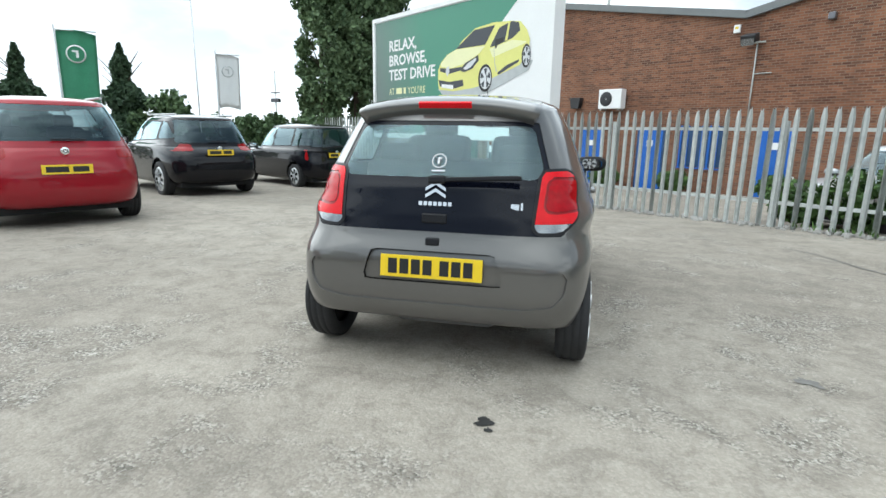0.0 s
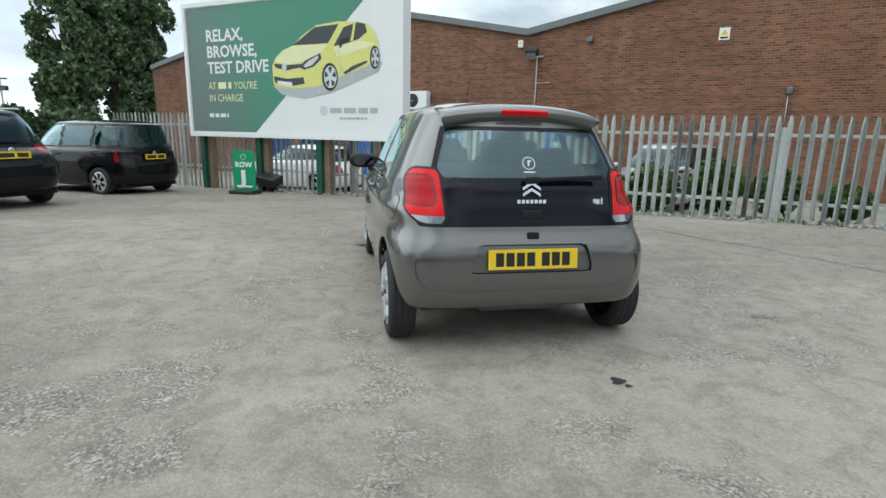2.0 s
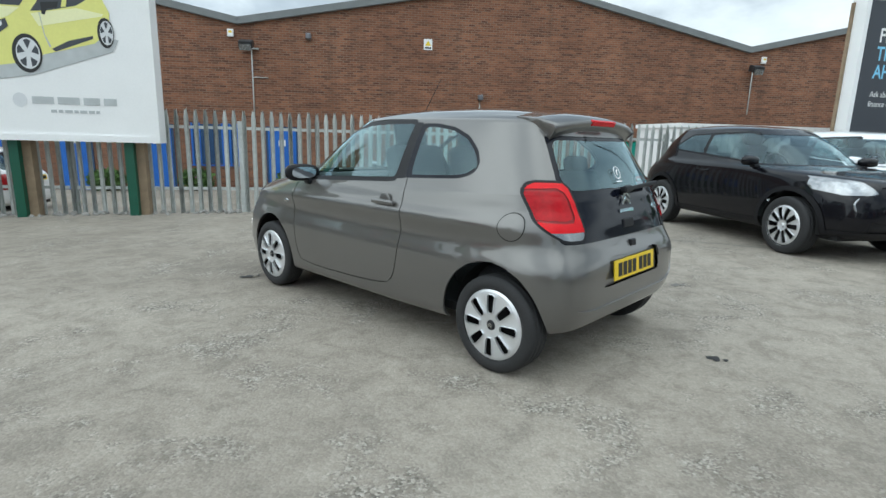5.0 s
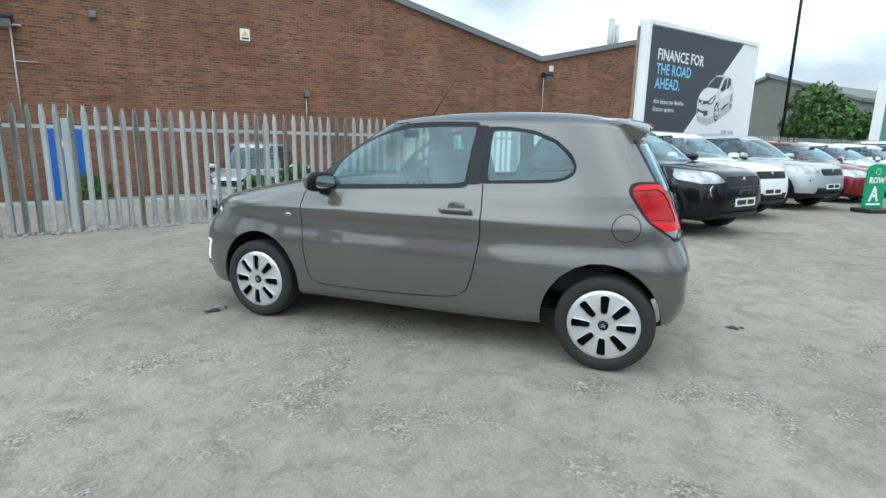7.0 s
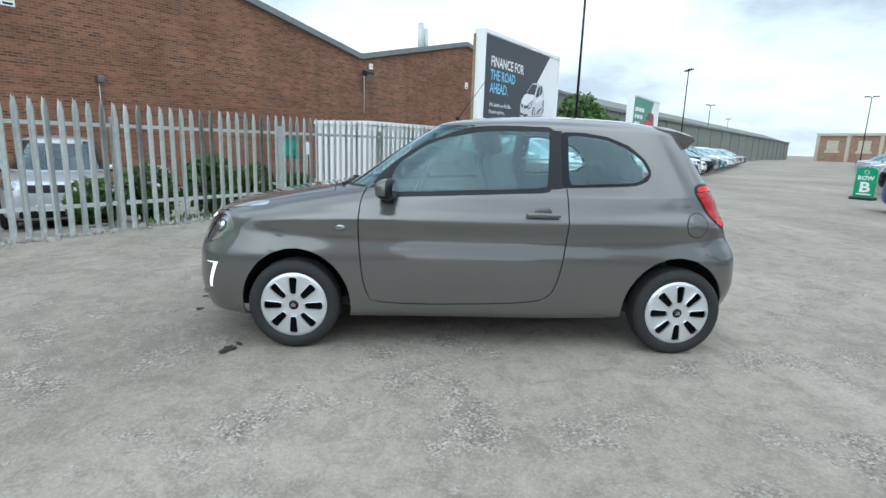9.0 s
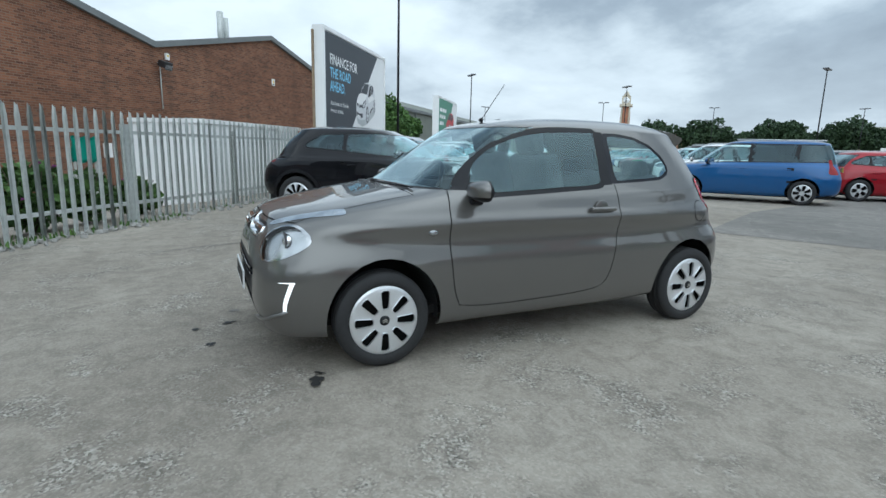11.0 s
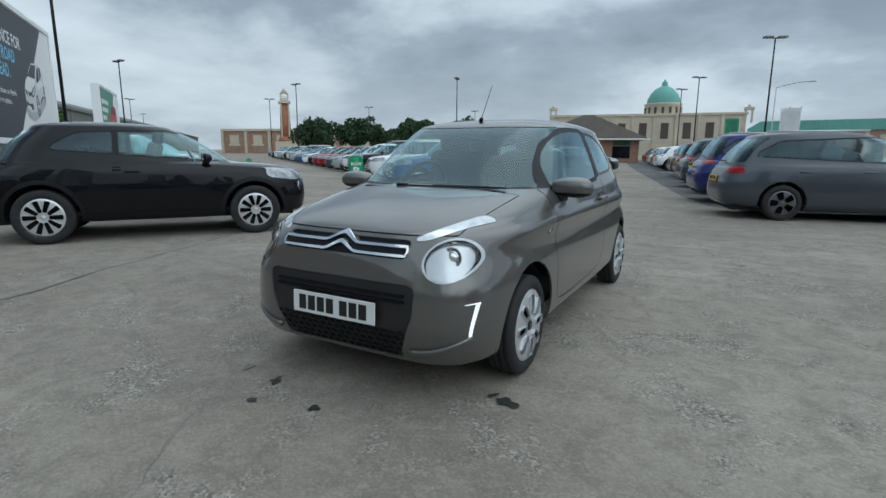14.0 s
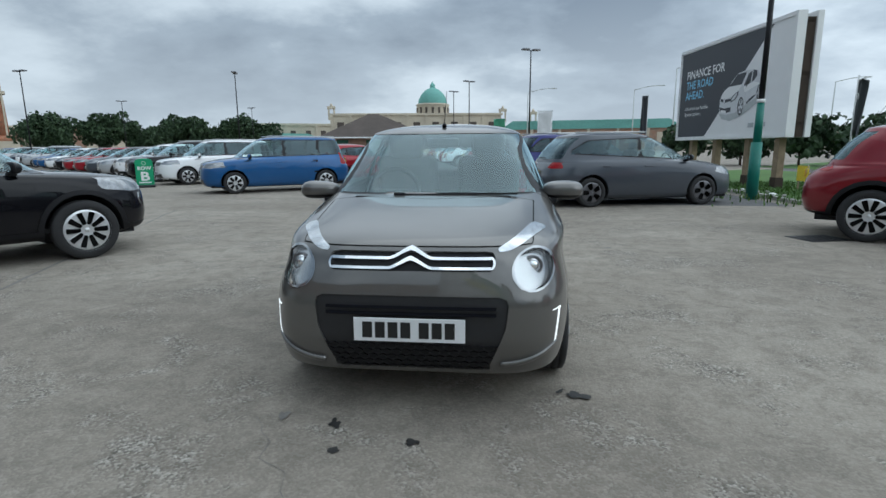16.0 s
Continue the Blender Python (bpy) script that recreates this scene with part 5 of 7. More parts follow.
def build_car(name, m, label, color, S, group=""):
    """Any of the other cars, from its main measures."""
    P = PAINTS[color] if isinstance(color, str) else color
    car = thing(name, m, label, "car", group)
    Yf, Yr, W, H, zb, zh, yc, yw, yt, c = S["front"], S["rear"], S["half"], S["top"], S["belt"], S["hood"], S["cowl"], S["brow"], S["tail"], S.get("clear", 0.2)
    tb = S.get("tailbase", Yr + 0.10)
    g = H - zb
    rings = [
        (c, 0.88 * W, Yr + 0.14, c + 0.05, Yf - 0.18, c, 5, 5), (c + 0.07, 0.955 * W, Yr + 0.05, c + 0.10, Yf - 0.06, c + 0.06, 5, 5.5), (c + 0.24, 0.99 * W, Yr, c + 0.26, Yf, c + 0.22, 4.6, 6),
        (0.66 * zb, W, Yr + 0.005, 0.66 * zb, Yf - 0.01, 0.5 * (c + 0.22 + zh), 4.3, 6), (0.83 * zb, 0.99 * W, Yr + 0.05, 0.82 * zb, Yf - 0.06, zh - 0.07, 4.0, 5.6), (0.93 * zb, 0.975 * W, 0.5 * (Yr + 0.06 + tb), 0.92 * zb, Yf - 0.17, zh, 3.7, 5.4),
        (0.97 * zb, 0.96 * W, tb - 0.01, 0.96 * zb, yc + 0.48 * (Yf - yc), zh + 0.62 * (zb - zh), 3.5, 5.2), (0.99 * zb, 0.945 * W, tb, 0.985 * zb, yc + 0.12, zb - 0.01, 3.4, 5), (zb + 0.01, 0.925 * W, tb + 0.01, zb + 0.01, yc, zb + 0.01, 3.4, 5),
        (zb + 0.48 * g, 0.825 * W, tb + 0.45 * (yt - tb), zb + 0.46 * g, yc + 0.46 * (yw - yc), zb + 0.48 * g, 3.5, 4.6), (H - 0.11, 0.725 * W, yt - 0.02, H - 0.13, yw + 0.07, H - 0.10, 3.5, 4.4), (H - 0.06, 0.665 * W, yt + 0.04, H - 0.07, yw - 0.06, H - 0.055, 3.3, 4.2),
        (H - 0.018, 0.47 * W, yt + 0.35, H - 0.018, yw - 0.4, H - 0.018, 3, 3.6), (H, 0.18 * W, yt + 0.8, H, yw - 0.7, H, 2.6, 2.6)]
    bm = shell(rings, S.get("fine", 26), 4)
    AX, R = S["base"] / 2, S["wheel"]
    AR = R + 0.065
    def arch(co):
        return max(min(math.hypot(co.y - s * AX, co.z - R - 0.005) for s in (1, -1)) - AR, 0.84 * W - abs(co.x))
    if S.get("flare"):
        cut_take(bm, arch).free()
        fl = cut_take(bm, lambda co: arch(co) - 0.055)
        for sx in (1, -1):
            for sy in (1, -1):
                part("arch_trim", push(take(fl, lambda co: max(-co.x * sx, -co.y * sy)), 0.012), M_TRIM, car, "black arch trim", True)
        fl.free()
        sill = cut_take(bm, lambda co: co.z - c - 0.10)
        part("lower_trim", push(sill, 0.006), M_TRIM, car, "black lower body trim", True)
    else:
        cut_take(bm, arch).free()
    # lamps
    t0, t1, tx = S.get("tl", (0.62 * zb, 0.97 * zb, 0.58))
    tf = shrunk([(tx * W, t0), (1.2 * W, t0), (1.2 * W, t1), (tx * W, t1 - 0.02)], 0.03)
    tl = cut_take(bm, lambda co: max(tf(abs(co.x), co.z), co.y - Yr - 0.34) if co.y < 0 else 1.0)
    hf = shrunk([(0.50 * W, zh - 0.15), (0.80 * W, zh - 0.17), (1.1 * W, zh - 0.06), (1.1 * W, zh + 0.05), (0.62 * W, zh - 0.02)], 0.02)
    hl = cut_take(bm, lambda co: max(hf(abs(co.x), co.z), Yf - 0.62 - co.y) if co.y > 0 else 1.0)
    for b, nm, mat in ((tl, "tail_lamp", M_RED), (hl, "headlamp", M_LENS)):
        r = take(b, lambda co: -co.x)
        part(nm, push(b, 0.003), mat, car, "", True)
        part(nm, push(r, 0.003), mat, car, "", True)
    gf = shrunk([(-0.46 * W, zh - 0.20), (0.46 * W, zh - 0.20), (0.50 * W, zh - 0.07), (-0.50 * W, zh - 0.07)], 0.03)
    part("grille", push(cut_take(bm, lambda co: gf(co.x, co.z) if co.y > 0.8 else 1.0), -0.012), M_TRIM, car, "", True)
    lf = shrunk([(-0.62 * W, c + 0.05), (0.62 * W, c + 0.05), (0.56 * W, c + 0.21), (-0.56 * W, c + 0.21)], 0.03)
    part("lower_intake", push(cut_take(bm, lambda co: lf(co.x, co.z) if co.y > 0.8 else 1.0), -0.012), M_TRIM, car, "", True)
    # glass
    top = H - 0.125
    def screen(co):
        if co.y < yw - 0.5 or co.z < zb - 0.1:
            return 1.0
        k = (co.z - zb) / g
        return max(abs(co.x) - W * (0.86 - 0.20 * k), co.z - top + 0.02, zb + 0.018 - co.z)
    part("windscreen", push(cut_take(bm, screen), -0.003), M_CLEAR, car, "", True)
    rb = S.get("rearbelt", zb + 0.04)
    def rear(co):
        if co.y > yt + 0.4 or co.z < rb - 0.2:
            return 1.0
        k = (co.z - zb) / g
        return max(abs(co.x) - W * (0.78 - 0.16 * k), co.z - top + 0.0, rb - co.z)
    part("rear_window", push(cut_take(bm, rear), -0.003), M_DGLASS, car, "", True)
    ya, yb_ = yc - 0.36, yw + 0.02
    ye, yg = S["glass_end"]
    kick = S.get("kick", 0.05)
    outline = [(ya + 0.10, zb + 0.045), (yb_ - 0.02, top), (yg, top + S.get("droop", -0.01)), (ye, zb + 0.05 + kick)]
    wf = shrunk(outline, 0.03)
    pillars = S["pillars"]
    def panes(co):
        if abs(co.x) < 0.5 * W:
            return 1.0
        return max(wf(co.y, co.z), -min(abs(co.y - p) - 0.035 for p in pillars))
    def frame_f(co):
        return wf(co.y, co.z) - 0.022 if abs(co.x) > 0.5 * W else 1.0
    gl = cut_take(bm, panes)
    fr = cut_take(bm, frame_f)
    cuts = sorted(pillars, reverse=True)
    rest = gl
    for sgn in (1, -1):
        half = take(rest, lambda co: -co.x * sgn) if sgn == 1 else rest
        for k, p in enumerate(cuts):
            pane = take(half, lambda co: p - co.y)
            if len(pane.faces):
                part("side_window", push(pane, -0.003), M_GLASS if k == 0 else M_DGLASS, car, "", True)
        if len(half.faces):
            part("side_window", push(half, -0.003), M_DGLASS, car, "", True)
    r = take(fr, lambda co: -co.x)
    part("window_frame", push(fr, -0.001), S.get("framemat", M_TRIM), car, "", True)
    part("window_frame", push(r, -0.001), S.get("framemat", M_TRIM), car, "", True)
    # door gaps
    for y0 in S["doors"]:
        f = lambda co: max(abs(co.y - y0 - 0.03 * math.sin((co.z - c) * 3)) - 0.004, c + 0.10 - co.z, co.z - zb - 0.03) if abs(co.x) > 0.6 * W else 1.0
        gp = cut_take(bm, f)
        for g2 in (take(gp, lambda co: -co.x), gp):
            if len(g2.faces):
                part("panel_gap", push(g2, -0.006), M_GAP, car)
    part("body", rimmed(bm, 0.012), P, car, "", True)
    for sx in (-1, 1):
        for y0 in S["handles"]:
            part("door_handle", boxed(-0.016, -0.09, -0.014, 0.016, 0.09, 0.014, bevel=0.008), S.get("handlemat", P), car).matrix_local = pose(sx * W * 0.985, y0, 0.88 * zb)
        mirror(car, sx * (W * 0.935), yc - 0.34, zb + 0.055, S.get("mirrormat", P), 1.05)
        for sy in (-1, 1):
            b2 = liner(AR - 0.006, -sx * 0.34)
            part("arch_liner", b2, M_GAP, car).matrix_local = pose(sx * W * 0.93, sy * AX, R + 0.005)
        if S.get("rails"):
            b2 = tubed((0, yw - 0.15, H - 0.005), (0, yt + 0.12, H - 0.015), 0.018)
            part("roof_rail", b2, M_STEEL, car).matrix_local = pose(sx * W * 0.60, 0, 0.0)
        if S.get("fog"):
            b2 = lathe(bmesh.new(), [(-0.05, 0.100), (0.012, 0.098), (0.014, 0.082), (-0.012, 0.070), (-0.02, 0.0001)], 24)
            part("round_lamp", b2, M_LENS, car, "round front lamp").matrix_local = pose(sx * W * 0.64, Yf - 0.115, 0.66, 0, -6, 90 - sx * 22)
    part("underbody", boxed(-W * 0.78, Yr + 0.2, c - 0.02, W * 0.78, Yf - 0.25, c + 0.07), M_GAP, car)
    interior(car, W, yc - 0.05, c + 0.10, zb, yt + 0.62, 0.36)
    plate(car, Yr - 0.004, S.get("plate_z", 0.78), M_PLATEY, True, -4)
    plate(car, Yf + 0.006, c + 0.24, M_PLATEW, False, -2)
    b2 = boxed(-0.17, -0.012, -0.01, 0.20, 0.012, 0.01, bevel=0.005)
    part("rear_wiper", b2, M_TRIM, car).matrix_local = pose(0.05, tb - 0.015, rb + 0.02, -12)
    part("badge", lathe(bmesh.new(), [(0.0, 0.0001), (0.006, 0.03), (0.0, 0.045)], 20), M_CHROME, car).matrix_local = pose(0, Yr + 0.028, 0.93 * zb, 0, 0, -90)
    part("badge", lathe(bmesh.new(), [(0.0, 0.0001), (0.006, 0.03), (0.0, 0.045)], 20), M_CHROME, car).matrix_local = pose(0, Yf - 0.05, zh - 0.12, 0, 0, 90)
    cover = {"make": lambda: wheel_cover(R * 0.70, S["spokes"], R * 0.19, R * 0.62, R * (0.36 / S["spokes"] * 5) * 0.5)}
    for x in (-(W - 0.115), W - 0.115):
        for y in (AX, -AX):
            add_wheel(car, x, y, R, 0.21, R * 0.66, cover, S.get("rimmat", M_ALLOY), x < 0)
    return car


def recolour(car, old, fresh):
    """Another paint on a copy."""
    for o in car.children_recursive:
        if o.type == "MESH" and o.data.materials and o.data.materials[0] == old:
            o.material_slots[0].link = "OBJECT"
            o.material_slots[0].material = fresh


JUKE = dict(front=2.07, rear=-2.05, half=0.885, top=1.565, belt=1.03, hood=0.93, cowl=0.98, brow=0.20, tail=-1.42, tailbase=-1.78, base=2.53, wheel=0.345, clear=0.27, flare=True, tl=(0.92, 1.10, 0.66), glass_end=(-1.15, -0.85),
            kick=0.13, droop=-0.04, pillars=(-0.42,), doors=(0.80, -0.45), handles=(-0.25,), spokes=10, plate_z=0.86, fine=32, fog=True)
MPV = dict(front=2.20, rear=-2.18, half=0.897, top=1.66, belt=1.02, hood=0.90, cowl=1.22, brow=0.42, tail=-1.85, tailbase=-2.06, base=2.68, wheel=0.315, clear=0.2, tl=(0.80, 1.20, 0.74), glass_end=(-1.92, -1.72), pillars=(-0.10, -1.15),
           doors=(0.95, -0.12, -1.05), handles=(0.05, -0.95), spokes=7, plate_z=0.92, rails=True)
SEAT = dict(front=2.22, rear=-2.25, half=0.885, top=1.58, belt=0.98, hood=0.82, cowl=1.18, brow=0.18, tail=-1.68, tailbase=-2.10, base=2.578, wheel=0.315, clear=0.18, tl=(0.82, 0.97, 0.60), glass_end=(-1.72, -1.35), kick=0.12, droop=-0.07,
            pillars=(-0.18, ), doors=(0.92, -0.20, -1.05), handles=(-0.02, -0.98), spokes=5, plate_z=0.72, rails=True, rimmat=M_DKALLOY)
HATCH = dict(front=2.06, rear=-2.02, half=0.88, top=1.46, belt=0.94, hood=0.79, cowl=1.00, brow=0.10, tail=-1.42, tailbase=-1.85, base=2.57, wheel=0.315, clear=0.18, glass_end=(-1.52, -1.15), kick=0.10, droop=-0.05, pillars=(-0.25, -1.05),
             doors=(0.82, -0.28, -1.0), handles=(-0.08, -0.90), spokes=5)
SUV = dict(front=2.28, rear=-2.26, half=0.94, top=1.65, belt=1.05, hood=0.96, cowl=1.12, brow=0.26, tail=-1.72, tailbase=-2.02, base=2.807, wheel=0.355, clear=0.24, tl=(0.93, 1.08, 0.50), glass_end=(-1.80, -1.45), kick=0.08, droop=-0.05,
           pillars=(-0.22, -1.22), doors=(0.92, -0.25, -1.12), handles=(-0.05, -0.98), spokes=10, plate_z=0.90, rails=True)
PICASSO = dict(front=2.15, rear=-2.12, half=0.90, top=1.63, belt=1.03, hood=0.92, cowl=1.15, brow=0.30, tail=-1.72, tailbase=-1.98, base=2.67, wheel=0.335, clear=0.22, tl=(0.86, 1.02, 0.62), glass_end=(-1.80, -1.55), pillars=(-0.20, -1.20),
               doors=(0.92, -0.25), handles=(-0.05, -0.98), spokes=5, plate_z=0.74, rails=True)
BOXY = dict(front=2.10, rear=-2.05, half=0.845, top=1.61, belt=0.98, hood=0.88, cowl=1.12, brow=0.42, tail=-1.86, tailbase=-1.98, base=2.62, wheel=0.305, clear=0.2, tl=(0.72, 1.24, 0.84), glass_end=(-1.85, -1.78), pillars=(-0.15, -1.12),
            doors=(0.9, -0.2), handles=(-0.02, -0.92), spokes=7, plate_z=0.84, rearbelt=1.04)


def at(x, y, hx, hy):
    return pose(x, y, gz(x, y), 0, 0, heading(hx, hy))


hero()

# ---- parked cars ----
juke = build_car("crossover_car", at(5.85, -0.98, -0.582, -0.813), "glossy black compact crossover parked beside the fence", "black", JUKE)
mpv = build_car("people_carrier", at(6.55, -11.85, 0.82, 0.57), "bright blue people carrier with roof rails", "blue", MPV)
seat = build_car("estate_car", at(-3.38, -8.42, -0.965, -0.262), "dark grey estate car with five-spoke dark alloys", "grey", SEAT)
lexus = build_car("hatchback_car", at(5.25, -16.7, -0.6, -0.8), "red five-door hatchback parked in a row", "red", HATCH)
suv = build_car("suv_car", at(-8.05, 6.55, -0.85, 0.527), "black SUV with roof rails seen from behind", "black", SUV)
picasso = build_car("suv_car", at(-7.05, 2.35, -0.84, 0.543), "red compact SUV with a pale roof seen from behind", "red", PICASSO)
boxy = build_car("hatchback_car", at(-6.75, 9.55, -0.85, 0.527), "black tall boxy hatchback by the fence", "black", BOXY)

CARS = {"juke": (juke, "black"), "mpv": (mpv, "blue"), "seat": (seat, "grey"), "hatch": (lexus, "red"), "suv": (suv, "black"), "picasso": (picasso, "red"), "boxy": (boxy, "black")}
KINDS = {"juke": "compact crossover", "mpv": "people carrier", "seat": "estate car", "hatch": "five-door hatchback", "suv": "SUV", "picasso": "compact SUV", "boxy": "tall hatchback"}


def park(kind, color, x, y, hx, hy, group):
    src, was = CARS[kind]
    ob = copy_thing(src, at(x, y, hx, hy))
    recolour(ob, PAINTS[was], PAINTS[color])
    tagged(ob, "%s %s parked in a row of cars" % (color.replace("darkblue", "dark blue"), KINDS[kind]), "car", group)
    return ob


def row(start, way, face, cars, gap, group, seed):
    rnd = random.Random(seed)
    p, way = Vector(start), Vector(way).normalized()
    for kind, color in cars:
        f = Vector(face) + Vector((rnd.uniform(-0.03, 0.03), rnd.uniform(-0.03, 0.03)))
        back = Vector(face).normalized() * (-2.1 + rnd.uniform(-0.15, 0.15))
        q = p + back
        park(kind, color, q.x, q.y, f.x, f.y, group)
        p = p + way * (gap + rnd.uniform(-0.08, 0.12))


pick = random.Random(4)
POOL = ["white", "white", "silver", "grey", "black", "red", "blue", "white", "silver", "black", "navy", "teal"]
ROW_A = [("juke", "white"), ("juke", "silver"), ("hatch", "maroon"), ("hatch", "white"), ("hatch", "white"), ("hatch", "darkblue"), ("picasso", "white"), ("hatch", "white"), ("suv", "black"), ("hatch", "silver")]
ROW_A += [(pick.choice(["hatch", "mpv", "juke", "suv"]), pick.choice(POOL)) for _ in range(13)]
row((7.05, -3.45), (0.83, -0.555), (-0.64, -0.768), ROW_A, 2.75, "first row of parked cars", 1)
ROW_B = [("mpv", "white"), ("suv", "black"), ("juke", "white"), ("hatch", "silver"), ("hatch", "grey"), ("hatch", "red"), ("hatch", "red"), ("hatch", "black"), ("hatch", "white"), ("hatch", "blue"), ("hatch", "blue")]
ROW_B += [(pick.choice(["hatch", "mpv", "juke", "hatch"]), pick.choice(POOL)) for _ in range(13)]
row((12.2, -14.2), (0.78, -0.63), (0.70, 0.71), ROW_B, 2.85, "second row of parked cars", 2)
for kind, color, x, y, hx, hy in [("hatch", "grey", 6.6, -27.4, -0.86, -0.5), ("hatch", "white", 7.2, -21.5, -0.6, -0.8), ("hatch", "silver", 8.6, -23.4, -0.6, -0.8), ("seat", "grey", 10.6, -26.0, -0.6, -0.8), ("hatch", "white", 12.5, -33.0, -0.6, -0.8), ("hatch", "red", 15.0, -36.0, -0.6, -0.8)]:
    park(kind, color, x, y, hx, hy, "third row of parked cars")
ROW_D = [("suv", "darkblue"), ("hatch", "maroon"), ("suv", "grey"), ("hatch", "black"), ("picasso", "maroon"), ("suv", "grey"), ("hatch", "black")]
for i, (kind, color) in enumerate(ROW_D):
    park(kind, color, -2.75 + i * 0.42, -11.3 - i * 2.75, -0.965, -0.262, "fourth row of parked cars")
for i, color in enumerate(["white", "white", "red", "white", "silver", "red", "red", "black"]):
    park("hatch" if i % 3 else "juke", color, 1.3 + i * 0.62, -33.5 - i * 3.1, -0.965, -0.262, "fifth row of parked cars")
park("juke", "maroon", -6.74, -3.28, -0.85, 0.527, "fourth row of parked cars")
# a silver car in the yard behind the fence
park("boxy", "silver", 6.9, 7.6, -0.86, -0.5, "cars in the yard").location.z = ground_z(6.9, 7.6)
park("hatch", "white", -2.2, 13.0, -0.8, 0.6, "cars in the yard").location.z = ground_z(-2.2, 13.0)

# ---- billboards ----


def slab(name, pts, mat, parent, y, label=""):
    """A flat piece of a printed sheet, its outline in x, z."""
    bm = bmesh.new()
    prism(bm, pts, 0.001, pose(0, y, 0))
    bmesh.ops.recalc_face_normals(bm, faces=bm.faces)
    return part(name, bm, mat, parent, label)


def disc_pts(cx, cz, rx, rz, n=24):
    return [(cx + rx * math.cos(2 * math.pi * i / n), cz + rz * math.sin(2 * math.pi * i / n)) for i in range(n)]


def board(m, w, h, label, depth=0.28):
    b = thing("billboard", m, label, "billboard")
    part("panel", boxed(0.10, 0.0, 0.10, w - 0.10, depth, h - 0.10), M_WHITE, b)
    for a in ((0, -0.03, 0, w, depth, 0.10), (0, -0.03, h - 0.10, w, depth, h), (0, -0.03, 0.10, 0.10, depth, h - 0.10), (w - 0.10, -0.03, 0.10, w, depth, h - 0.10)):
        part("frame_bar", boxed(*a), M_WHITE, b, "white frame edge")
    return b


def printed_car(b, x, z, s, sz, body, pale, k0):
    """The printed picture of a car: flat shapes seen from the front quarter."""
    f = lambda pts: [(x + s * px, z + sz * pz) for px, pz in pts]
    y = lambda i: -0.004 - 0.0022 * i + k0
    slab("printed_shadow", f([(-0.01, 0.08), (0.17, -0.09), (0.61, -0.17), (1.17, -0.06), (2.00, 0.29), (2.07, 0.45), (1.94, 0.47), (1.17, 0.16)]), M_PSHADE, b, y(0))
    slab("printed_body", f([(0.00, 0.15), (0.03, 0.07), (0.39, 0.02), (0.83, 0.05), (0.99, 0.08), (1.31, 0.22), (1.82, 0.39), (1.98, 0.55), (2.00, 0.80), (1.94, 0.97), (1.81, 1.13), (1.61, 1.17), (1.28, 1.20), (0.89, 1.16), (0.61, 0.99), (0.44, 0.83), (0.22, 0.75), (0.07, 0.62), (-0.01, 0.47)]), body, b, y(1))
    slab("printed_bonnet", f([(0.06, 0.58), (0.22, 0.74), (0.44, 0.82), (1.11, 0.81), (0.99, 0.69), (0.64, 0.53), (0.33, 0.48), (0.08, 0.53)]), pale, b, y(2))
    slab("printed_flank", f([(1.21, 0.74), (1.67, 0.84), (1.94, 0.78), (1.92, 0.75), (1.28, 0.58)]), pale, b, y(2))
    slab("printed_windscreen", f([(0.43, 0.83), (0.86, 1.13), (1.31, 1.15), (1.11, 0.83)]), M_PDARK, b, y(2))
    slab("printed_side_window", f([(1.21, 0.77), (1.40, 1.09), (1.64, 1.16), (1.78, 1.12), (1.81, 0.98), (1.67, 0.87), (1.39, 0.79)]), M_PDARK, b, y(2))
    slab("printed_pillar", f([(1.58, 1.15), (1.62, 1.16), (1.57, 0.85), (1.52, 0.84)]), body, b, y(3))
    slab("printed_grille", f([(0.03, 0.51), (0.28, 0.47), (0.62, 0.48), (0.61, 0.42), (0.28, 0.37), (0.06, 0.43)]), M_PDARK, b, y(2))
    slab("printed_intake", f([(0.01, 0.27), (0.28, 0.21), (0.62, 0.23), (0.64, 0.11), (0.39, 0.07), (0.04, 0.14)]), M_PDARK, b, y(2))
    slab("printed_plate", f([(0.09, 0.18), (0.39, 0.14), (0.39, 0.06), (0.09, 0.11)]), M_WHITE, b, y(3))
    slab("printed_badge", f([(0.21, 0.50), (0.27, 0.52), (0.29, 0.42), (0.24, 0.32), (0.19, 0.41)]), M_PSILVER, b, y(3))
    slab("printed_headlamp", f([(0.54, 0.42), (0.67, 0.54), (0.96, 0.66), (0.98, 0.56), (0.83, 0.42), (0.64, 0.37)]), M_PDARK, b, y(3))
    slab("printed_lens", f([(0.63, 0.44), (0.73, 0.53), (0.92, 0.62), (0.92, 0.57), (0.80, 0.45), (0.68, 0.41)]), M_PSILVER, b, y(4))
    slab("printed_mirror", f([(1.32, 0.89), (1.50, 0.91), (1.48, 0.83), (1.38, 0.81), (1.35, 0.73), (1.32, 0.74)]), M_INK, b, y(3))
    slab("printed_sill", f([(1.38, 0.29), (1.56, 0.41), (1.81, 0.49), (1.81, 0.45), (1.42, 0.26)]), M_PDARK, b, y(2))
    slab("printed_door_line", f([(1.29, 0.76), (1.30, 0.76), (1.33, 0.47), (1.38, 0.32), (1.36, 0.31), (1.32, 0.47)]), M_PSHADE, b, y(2))
